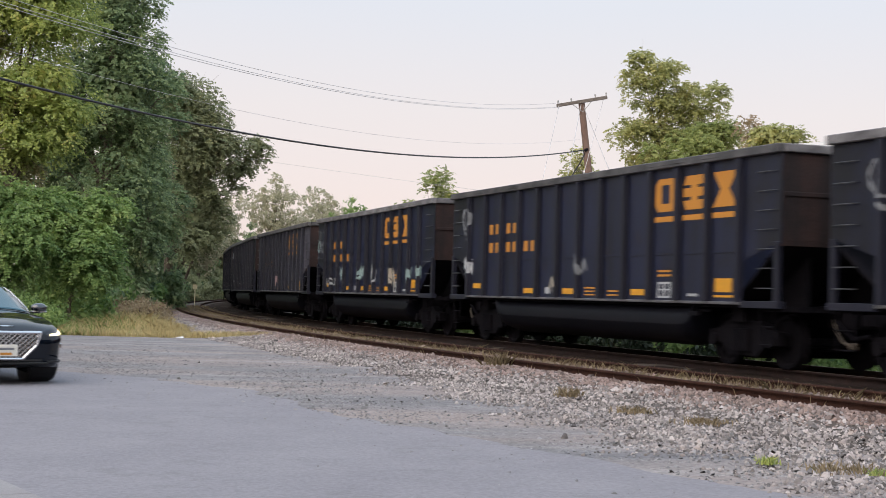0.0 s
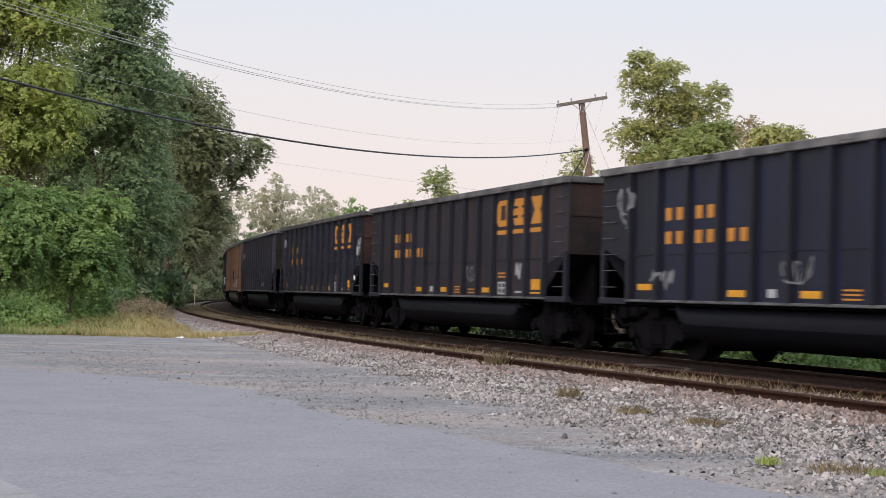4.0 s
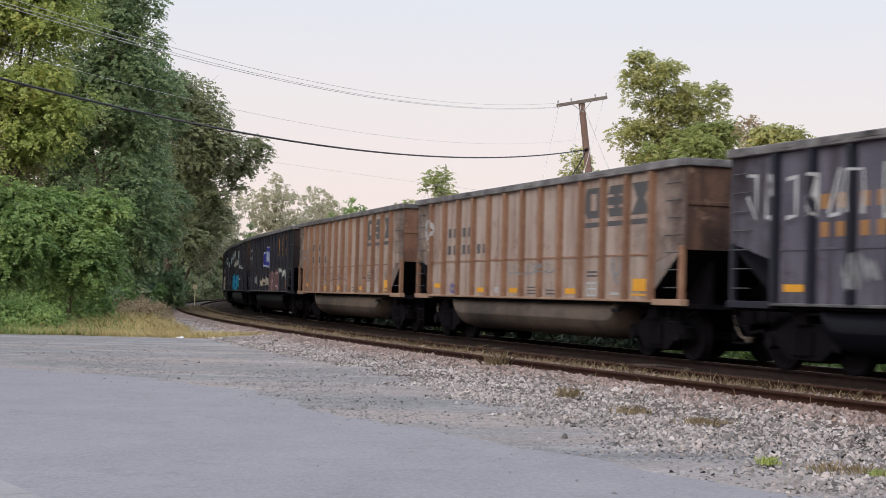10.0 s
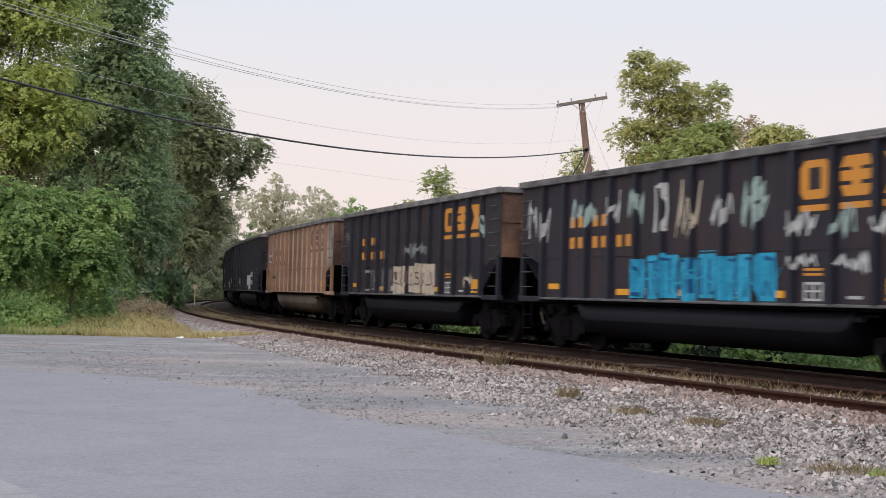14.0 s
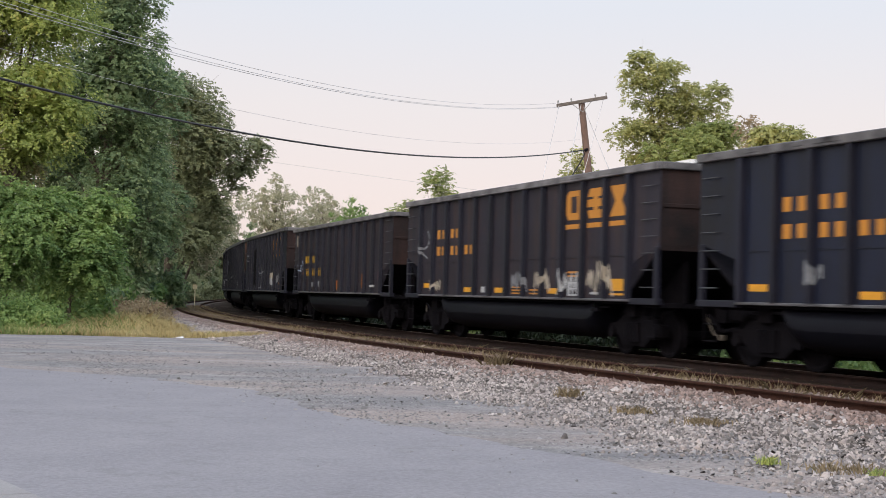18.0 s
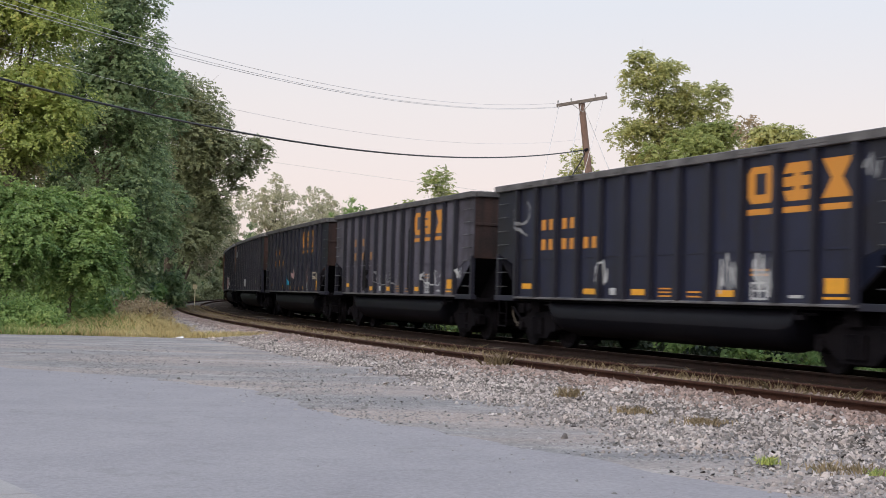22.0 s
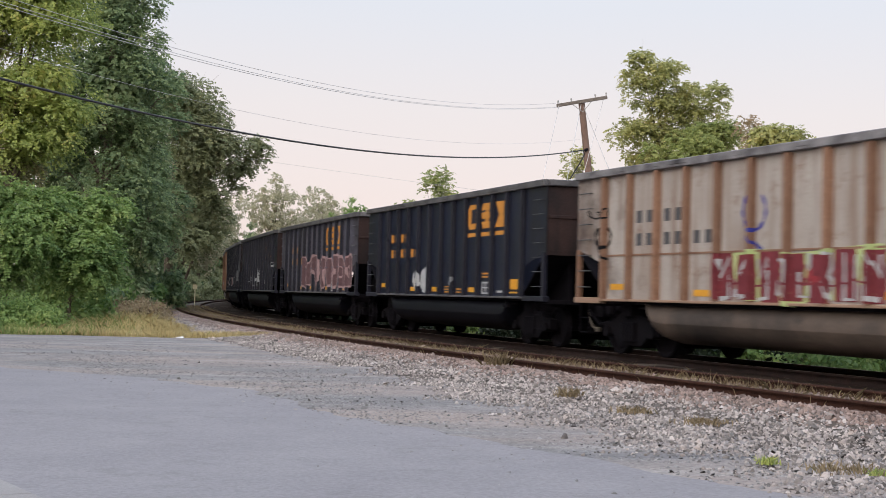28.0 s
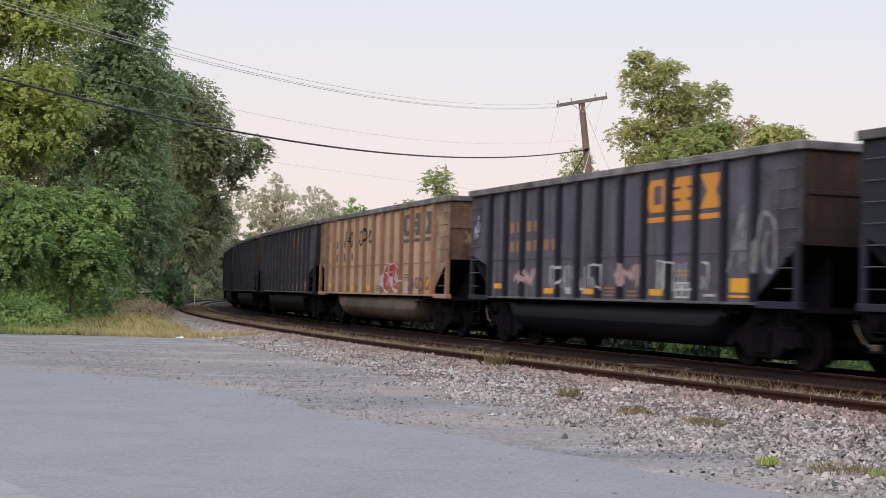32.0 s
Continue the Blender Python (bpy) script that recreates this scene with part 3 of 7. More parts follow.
def air_hose():
    """A drooping rubber hose that ends in a bright cast coupling."""
    bm = bmesh.new()
    line = [(0.15, -0.34, 0.86), (0.3, -0.38, 0.66), (0.5, -0.40, 0.50), (0.72, -0.40, 0.44)]
    for p, q in zip(line, line[1:]):
        rod(bm, p, q, 0.02)
    box(bm, 0.70, 0.86, -0.45, -0.36, 0.39, 0.50, 0.015)
    return bm


def coupler():
    bm = boxm(0, 0.75, -0.09, 0.09, 0.78, 0.95, 0.02)
    box(bm, 0.62, 0.92, -0.17, 0.15, 0.74, 1.0, 0.04)
    rod(bm, (0.2, -0.35, 0.85), (0.55, -0.25, 0.55), 0.035)
    rod(bm, (0.55, -0.25, 0.55), (0.95, -0.2, 0.62), 0.035)
    return bm


def brake_pipe():
    bm = bmesh.new()
    rod(bm, (-5, -1.30, 0.95), (5, -1.30, 0.95), 0.025)
    box(bm, 4.55, 4.85, -1.5, -1.42, 0.86, 0.93)
    return bm


def rect(x0, x1, z0, z1):
    return [(x0, z0), (x1, z0), (x1, z1), (x0, z1)]


def joined_polys(polys, y0=-SHEET - 0.013, y1=-SHEET - 0.004):
    bm = bmesh.new()
    for p in polys:
        vs0, vs1 = [bm.verts.new((x, y0, z)) for x, z in p], [bm.verts.new((x, y1, z)) for x, z in p]
        k = len(p)
        for i in range(k):
            bm.faces.new((vs0[i], vs0[(i + 1) % k], vs1[(i + 1) % k], vs1[i]))
        bm.faces.new(vs0)
    bmesh.ops.remove_doubles(bm, verts=bm.verts[:], dist=1e-4)
    bmesh.ops.recalc_face_normals(bm, faces=bm.faces[:])
    return bm


def panel_cells():
    """The framed grid of a stencilled data panel, cell by cell."""
    xs, zs = (-0.24, -0.19, -0.03, 0.03, 0.19, 0.24), (1.16, 1.20, 1.30, 1.33, 1.42, 1.46)
    return [rect(xs[i], xs[i + 1], zs[j], zs[j + 1]) for i in range(5) for j in range(5) if i % 2 == 0 or j % 2 == 0]


def emblem_poly(i):
    """Three plain block shapes: a chamfered frame, a block with two slits, an hourglass. Centred on x = 0."""
    z0, z1, w, c = 2.77, 3.39, 0.38, 0.12
    zm = (z0 + z1) / 2
    if i == 0:
        return [[(-w + c, z0), (w - c, z0), (w, z0 + c), (w * 0.35, z0 + c + 0.03), (-w * 0.35, z0 + c + 0.03), (-w, z0 + c)], rect(-w, -w * 0.4, z0 + c, z1 - c), rect(w * 0.4, w, z0 + c, z1 - c),
                [(-w, z1 - c), (w, z1 - c), (w - c, z1), (-w + c, z1)]]
    if i == 1:
        b, lo, hi = 0.11, zm - 0.075, zm + 0.085
        return [[(-w, z1 - 0.17), (-b, z1 - 0.17), (b, z1 - 0.17), (w, z1 - 0.17), (w - 0.1, z1), (-w + 0.1, z1)], rect(-b, b, hi, z1 - 0.17),
                [(-w, lo), (-b, lo), (b, lo), (w, lo), (w, hi), (b, hi), (-b, hi), (-w, hi)], rect(-b, b, z0 + 0.17, lo),
                [(-w + 0.1, z0), (w - 0.1, z0), (w, z0 + 0.17), (b, z0 + 0.17), (-b, z0 + 0.17), (-w, z0 + 0.17)]]
    return [[(-w, z1), (-w * 0.35, zm), (w * 0.35, zm), (w, z1)], [(-w * 0.35, zm), (-w, z0), (w, z0), (w * 0.35, zm)]]


def strip(pts, width, closed=False):
    """One ribbon along a line, as quads that share their corners."""
    n = len(pts)
    L, R = [], []
    for i, (x, z) in enumerate(pts):
        a, b = pts[max(0, i - 1)], pts[min(n - 1, i + 1)]
        dx, dz = b[0] - a[0], b[1] - a[1]
        d = math.hypot(dx, dz) or 1
        w = width * (0.7 + 0.3 * math.sin(i * 1.7 + x * 3))
        L.append((x - dz / d * w / 2, z + dx / d * w / 2))
        R.append((x + dz / d * w / 2, z - dx / d * w / 2))
    return L + R, [(i, i + 1, n + i + 1, n + i) for i in range(n - 1)]


def smooth_line(pts, k=4):
    out = []
    n = len(pts)
    for i in range(n - 1):
        p0, p1, p2, p3 = pts[max(0, i - 1)], pts[i], pts[i + 1], pts[min(n - 1, i + 2)]
        for j in range(k):
            t = j / k
            out.append(tuple(0.5 * (2 * p1[a] + (p2[a] - p0[a]) * t + (2 * p0[a] - 5 * p1[a] + 4 * p2[a] - p3[a]) * t * t + (3 * p1[a] - p0[a] - 3 * p2[a] + p3[a]) * t ** 3) for a in (0, 1)))
    out.append(pts[-1])
    return out


def blob(rng, cx, cz, w, h, n=26, rough=0.3):
    """An uneven filled patch with a ragged outline."""
    pts = []
    for i in range(n):
        a = 2 * math.pi * i / n
        r = 1 - rough * rng.random() + 0.12 * math.sin(3 * a + cx)
        e = max(abs(math.cos(a)), abs(math.sin(a))) ** 0.5
        pts.append((cx + w / 2 * r * math.cos(a) / e, cz + h / 2 * r * math.sin(a) / e))
    return [(cx, cz)] + pts, [(0, i + 1, (i + 1) % n + 1) for i in range(n)]


def glyph(rng, x, z, w, h, bulk=0.26):
    """One bulky spray-can sign, without meaning."""
    t = min(w, h) * bulk * 0.8
    turn, k = rng.uniform(0, 6), rng.choice((1, -1))
    p = []
    for i in range(8):
        a, r = turn + k * i * 1.05, 0.5 * (1 - 0.07 * i) * rng.uniform(0.75, 1.05)
        p.append((0.5 + r * math.cos(a), 0.5 + r * math.sin(a)))
    return strip(smooth_line([(x + w * (a + rng.uniform(-0.04, 0.04)), z + h * (b + rng.uniform(-0.04, 0.04))) for a, b in p], 3), t)


def scrawl(rng, x, z, w, h, kind):
    """Abstract spray marks inside a box x..x+w, z..z+h: a list of (corners, faces), one for each mark."""
    if kind == "loop":
        pts = [(x + w * (0.5 + 0.42 * math.cos(0.9 - i * 0.55)), z + h * (0.66 + 0.33 * math.sin(0.9 - i * 0.55))) for i in range(10)]
        return [strip(smooth_line(pts + [(x + w * 0.25, z + h * 0.5), (x + w * 0.3, z + h * 0.25), (x + w * 0.8, z)], 3), 0.085)]
    if kind == "tag":
        n = max(9, int(w / 0.10))
        pts = [(x + w * i / n + 0.16 * math.cos(i * 1.75 + rng.uniform(-0.4, 0.4)), z + h * (0.5 + 0.42 * math.sin(i * 1.75 + rng.uniform(-0.5, 0.5)) * rng.uniform(0.5, 1.1))) for i in range(n + 1)]
        return [strip(smooth_line(pts, 4), 0.045)]
    if kind == "bars":
        n = max(1, int(round(w / 0.34)))
        return [([(x + w * i / n, z), (x + w * (i + 0.62) / n, z), (x + w * (i + 0.62) / n, z + h), (x + w * i / n, z + h)], [(0, 1, 2, 3)]) for i in range(n)]
    if kind == "blotch":      # a quick tag: slanted strokes to and fro in one line
        n = max(6, int(13 * w))
        k = rng.uniform(-0.25, 0.25)
        pts = []
        for i in range(n):
            q = (i + 0.5) / n
            top = i % 2
            pts.append((x + w * (0.1 + 0.8 * q) + (k + rng.uniform(-0.3, 0.3)) * h * 0.35 * (1 if top else -1), z + h * ((0.62 + 0.38 * rng.random()) if top else 0.45 * rng.random())))
        return [strip(smooth_line(pts, 3), 0.06 + 0.03 * rng.random())]
    if kind in ("letters", "letters_in"):      # tall block signs, side by side: their strokes, or the solid fill behind them
        own = random.Random(int(x * 100) + int(z * 77))
        n = max(1, int(round(w / (h * 0.75))))
        out = []
        for i in range(n):
            a, b = x + w * (i + 0.04) / n, x + w * (i + 0.96) / n
            top, low, m = z + h * own.uniform(0.9, 1.05), z + h * own.uniform(-0.04, 0.06), own.uniform(0.4, 0.6)
            if kind == "letters_in":
                c = (b - a) * 0.12
                out.append(([(a + c * own.random(), low), (b - c * own.random(), low), (b, low + h * 0.3), (b - c * own.random(), top), (a + c * own.random(), top), (a, top - h * 0.3)], [(0, 1, 2, 3, 4, 5)]))
                continue
            t = (b - a) * 0.24
            q = own.choice((m, 0.95, 0.05))
            path = [(a + t, low), (a + t * own.uniform(0.7, 1.2), (top + low) / 2), (a + t, top - 0.02), (b - t, top - 0.04 * own.random())] if own.random() < 0.6 else [(b - t, top), (a + t, top - 0.03), (a + t, (top + low) / 2), (a + t, low)]
            path += [(b - t * own.uniform(0.6, 1.4), (top + low) / 2), (b - t, low + 0.02)] if own.random() < 0.7 else [(b - t, low + (top - low) * q)]
            if own.random() < 0.5:
                path = [(a + b - p, q) for p, q in path]
            if own.random() < 0.5:
                path = [(p, top + low - q) for p, q in path]
            out.append(strip(path, t * 0.85))
        return out
    if kind in ("bubble", "bubble_in"):      # swollen outlined signs: their outline with a hook inside, and their fill
        own = random.Random(int(x * 100) + int(z * 77))
        n = max(1, int(w / h + 0.2))
        out = []
        for i in range(n):
            cx, cz, p, q = x + w * (i + 0.5) / n, z + h / 2 + own.uniform(-0.05, 0.05) * h, own.uniform(0, 6), own.uniform(0, 6)
            ring = []
            for j in range(30):
                a = 2 * math.pi * j / 30
                r = (1 + 0.13 * math.sin(2 * a + p) + 0.10 * math.sin(3 * a + q)) / max(abs(math.cos(a)), abs(math.sin(a))) ** 0.55
                ring.append((cx + w / n * 0.47 * r * math.cos(a), cz + h * 0.42 * r * math.sin(a)))
            if kind == "bubble":
                out.append(strip(ring + ring[:2], 0.10))
                k = own.uniform(-1, 1)
                hook = [(cx - w / n * 0.18, cz + h * 0.2 * k), (cx, cz + h * 0.16), (cx + w / n * 0.16, cz), (cx + w / n * 0.02, cz - h * 0.14), (cx - w / n * 0.12, cz - h * 0.26 * k)]
                out.append(strip(smooth_line(hook, 4), 0.075))
            else:
                out.append(([(cx, cz)] + ring, [(0, j + 1, (j + 1) % 30 + 1) for j in range(30)]))
        return out
    if kind == "smear":
        return [blob(rng, x + w / 2, z + h / 2, w, h, 24, 0.25)]
    if kind == "row":
        n = max(1, int(round(w / (h * 0.95))))
        return [glyph(rng, x + w * i / n, z, w * 0.82 / n, h) for i in range(n)]
    if kind == "piece":
        n = max(1, int(round(w / 0.9)))
        return [blob(rng, x + w * (i + 0.5) / n, z + h / 2 + rng.uniform(-0.04, 0.04), w / n * 1.05, h, 22, 0.22) for i in range(n)]
    out = []
    n = max(1, int(round(w / 0.8)))
    for i in range(n):
        a, b = x + w * i / n, x + w * (i + 0.95) / n
        pts = [(a, z), (a + 0.03, z + h * 0.5), (a + 0.12, z + h * 0.95), ((a + b) / 2, z + h), (b - 0.05, z + h * 0.85), (b, z + h * 0.45), (b - 0.05, z + 0.05), ((a + b) / 2, z + h * 0.1),
               ((a + b) / 2 - 0.06, z + h * 0.45), ((a + b) / 2 + 0.08, z + h * 0.7)]
        out.append(strip(smooth_line(pts, 3), 0.095))
    return out


def clipped(poly, x0, x1):
    """The part of a convex polygon of (x, z, lift) between two uprights."""
    for lim, sg in ((x0, 1), (x1, -1)):
        out = []
        for p, q in zip(poly, poly[1:] + poly[:1]):
            a, b = (p[0] - lim) * sg, (q[0] - lim) * sg
            if a >= 0:
                out.append(p)
            if a * b < 0:
                k = a / (a - b)
                out.append((lim, p[1] + (q[1] - p[1]) * k, p[2] + (q[2] - p[2]) * k))
        poly = out
        if len(poly) < 3:
            return []
    return poly


def plate_mesh(corners, faces, lift, ribs):
    """One spray-painted sign as a skin that follows the side sheet and folds over the ribs."""
    near = [r for r in ribs if min(c[0] for c in corners) - 0.11 < r < max(c[0] for c in corners) + 0.11]
    cuts = sorted([-99.0, 99.0] + [r + k for r in near for k in (-0.102, -0.1, -0.071, -0.055, 0.055, 0.071, 0.1, 0.102)])
    verts, made, known = [], [], {}
    for f in faces:
        poly = [(*corners[i], 2e-5 * i) for i in f]
        lo, hi = min(p[0] for p in poly), max(p[0] for p in poly)
        for x0, x1 in zip(cuts, cuts[1:]):
            if x1 <= lo or x0 >= hi:
                continue
            ring = []
            for a, b, o in clipped(poly, x0, x1):
                d = min((abs(a - r) for r in near), default=9.0)
                y = -SHEET - lift - o - float(np.interp(d, [0.055, 0.071, 0.1, 0.102], [0.1115, 0.0255, 0.0255, 0.0145]))
                key = (round(a, 5), round(b, 5), round(y, 5))
                if key not in known:
                    known[key] = len(verts)
                    verts.append((a, y, b))
                if known[key] not in ring:
                    ring.append(known[key])
            if len(ring) > 2:
                made.append(ring)
    me = bpy.data.meshes.new("graffiti")
    me.from_pydata(verts, [], made)
    me.update()
    return me


def build_car(k, paint, ribs, label, top_scale=1.0, emblem="LOGO", marks="LOGO", belly=None, end=None, extra=()):
    car = new("coal_car")
    tagged(car, label, "coal car", group="coal cars of the train")
    rng = random.Random(100 + k)
    size = "short" if k in SHORT else "long"
    half, span, truck = SIZES[size]
    bay = span / 6
    rib_x = [-span + bay * i for i in range(13)]
    flip = Matrix.Rotation(math.pi, 4, 'Z')
    light = ribs is RIB_TAN

    def put(name, key, make, material, m, label="", parent=None, smooth=False):
        o = part(name, car_mesh(key, make), material, parent or car, label, smooth)
        o.matrix_basis = m
        return o

    def shift(x, y=0.0, z=0.0):
        return Matrix.Translation((x, y, z))

    for sgn in (1, -1):                       # 1: the side on the right of travel
        m = Matrix.Identity(4) if sgn == 1 else flip
        put("side_sheet", "side_sheet" + size, lambda: side_sheet(half, span), paint, m @ shift(0, -SHEET))
        for x in rib_x:
            put("rib", "rib", rib, ribs, m @ shift(x, -SHEET - 0.009))
        put("side_sill", "sill" + size, lambda: sill(half, span), SILL_TAN if light else SILL_EDGE, m @ shift(0, -SHEET - 0.02, SILL))
        for s in (1, -1):
            mm = m @ Matrix.Diagonal((s, 1, 1, 1))
            put("end_sill", "end_sill%s%d" % (size, s), lambda: end_sill(half, span) if s == 1 else mirrored(end_sill(half, span)), SILL_TAN if light else RIB_BLACK, m @ shift(0, -SHEET - 0.02, SILL))
            for z in (1.35, 1.68, 2.0, 2.32, 2.64, 2.96, 3.28):
                put("grab_iron", "grab_iron", grab_iron, GRAB, m @ shift(s * (half - 0.38), -SHEET - 0.07, z))
            put("step", "step", step, UNDER, m @ shift(s * (half - 0.38), -SHEET))
            put("corner_post", "corner_post", corner_post, ribs, m @ shift(s * (half - 0.10), -SHEET))
        put("top_chord", "chord" + size, lambda: chord(half), CHORD, m @ shift(0, -SHEET - 0.04, TOP), "dented steel top edge")
        put("seam_strip", "seam" + size, lambda: boxm(-span, span, -0.014, 0.0, 1.965, 2.0), RIB_TAN if light else paint, m @ shift(0, -SHEET - 0.009))
        put("end_sheet", "end_sheet", end_sheet, end or CAR_RUST, m @ shift(half - 0.02), "sooty rust-stained end wall")
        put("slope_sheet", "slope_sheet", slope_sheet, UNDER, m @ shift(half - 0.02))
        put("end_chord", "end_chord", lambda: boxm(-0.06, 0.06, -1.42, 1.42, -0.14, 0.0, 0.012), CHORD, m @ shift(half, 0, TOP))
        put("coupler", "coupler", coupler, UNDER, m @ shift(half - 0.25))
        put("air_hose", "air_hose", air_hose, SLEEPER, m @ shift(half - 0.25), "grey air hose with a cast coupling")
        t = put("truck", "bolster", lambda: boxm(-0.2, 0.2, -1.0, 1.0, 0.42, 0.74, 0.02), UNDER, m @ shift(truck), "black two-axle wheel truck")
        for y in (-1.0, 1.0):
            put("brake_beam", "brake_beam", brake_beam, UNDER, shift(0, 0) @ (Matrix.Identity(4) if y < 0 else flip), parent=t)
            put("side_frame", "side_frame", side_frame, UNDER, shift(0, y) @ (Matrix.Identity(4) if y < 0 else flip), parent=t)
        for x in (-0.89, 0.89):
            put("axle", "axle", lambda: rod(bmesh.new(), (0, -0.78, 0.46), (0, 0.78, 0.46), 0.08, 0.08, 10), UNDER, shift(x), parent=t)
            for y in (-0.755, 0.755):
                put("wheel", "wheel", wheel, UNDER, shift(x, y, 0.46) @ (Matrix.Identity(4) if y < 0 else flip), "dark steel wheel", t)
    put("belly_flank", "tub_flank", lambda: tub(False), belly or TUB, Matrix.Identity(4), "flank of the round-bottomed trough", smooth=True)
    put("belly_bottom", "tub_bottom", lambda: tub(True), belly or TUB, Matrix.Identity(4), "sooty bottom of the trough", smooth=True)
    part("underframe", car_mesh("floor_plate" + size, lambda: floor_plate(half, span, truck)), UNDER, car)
    part("brake_pipe", car_mesh("brake_pipe", brake_pipe), UNDER, car)
    # painted marks on the near side, bay by bay
    inks = {"LOGO": LOGO, "FADED": LOGO_FADED, "DARK": LOGO_DARK}
    mid = [(a + b) / 2 for a, b in zip(rib_x, rib_x[1:])]
    if emblem:
        first = 10 if size == "short" else 11
        for i in range(3):
            m = shift(mid[first - 2 + i])
            put("painted_emblem", "emblem%d" % i, lambda: joined_polys(emblem_poly(i)), inks[emblem], m)
            put("painted_bar", "emblem_bar", lambda: joined_polys([rect(-0.38, 0.38, 2.58, 2.68)]), inks[emblem], m)
    if marks:
        for j, z in ((1, 2.60), (2, 2.60), (1, 2.16), (2, 2.16), (3, 2.16)):
            for dx in (-0.19, 0.19):
                put("painted_bar", "mark", lambda: joined_polys([rect(-0.10, 0.10, 0, 0.235)]), inks[marks], shift(mid[j] + dx, 0, z))
        for j, z in ((0, 1.30), (3, 1.20), (5, 1.20), (8, 1.20)):
            put("reflector", "reflector", lambda: joined_polys([rect(-0.26, 0.26, 0, 0.12)]), YELLOW, shift(mid[j], 0, z), "yellow reflective plate")
        put("reflector", "reflector_big", lambda: joined_polys([rect(-0.27, 0.27, 0, 0.24)]), YELLOW, shift(mid[11], 0, 1.28), "yellow reflective plate")
        put("painted_bar", "low_bar", lambda: joined_polys([rect(-0.30, 0.30, 0, 0.04)]), YELLOW, shift(mid[11], 0, 1.19))
        put("data_panel", "data_panel", lambda: joined_polys(panel_cells()), SPRAY["white"], shift(mid[9]), "white stencilled data panel")
        put("painted_bar", "grey_bar", lambda: joined_polys([rect(-0.24, 0.24, 0, 0.04)]), inks[marks], shift(mid[9], 0, 1.56))
        put("painted_bar", "grey_bar", None, inks[marks], shift(mid[9], 0, 1.64))
        put("painted_bar", "white_bar", lambda: joined_polys([rect(-0.18, 0.18, 0, 0.05)]), SPRAY["white"], shift(mid[10], 0, 1.20))
        put("data_panel", "data_plate", lambda: joined_polys([rect(-0.12, 0.12, 0, 0.14)]), SPRAY["white"], shift(mid[4], 0, 1.2), "small white plate")
        for z in (1.18, 1.25, 1.32):
            put("painted_bar", "thin_bar", lambda: joined_polys([rect(-0.22, 0.22, 0, 0.03)]), inks[marks], shift(mid[6], 0, z))
        for z in (1.18, 1.26):
            put("painted_bar", "thin_bar", None, inks[marks], shift(mid[7], 0, z))
    lift = 0.0
    for colour, kind, x, z, w, h in extra:
        for corners, faces in scrawl(rng, x, z, w, h, kind):
            lift += 0.0004
            part("graffiti", plate_mesh(corners, faces, lift, rib_x), SPRAY[colour], car, colour.replace("_", " ") + " spray-painted graffiti")
    if top_scale != 1.0:
        for o in car.children:
            if o.name.split(".")[0] in ("side_sheet", "rib", "top_chord", "end_sheet", "end_chord", "seam_strip"):
                o.matrix_basis = Matrix.Translation((0, 0, SILL * (1 - top_scale))) @ Matrix.Diagonal((1, 1, top_scale, 1)) @ o.matrix_basis
    return car


def mirrored(bm):
    bmesh.ops.scale(bm, vec=(-1, 1, 1), verts=bm.verts[:])
    bmesh.ops.reverse_faces(bm, faces=bm.faces[:])
    return bm


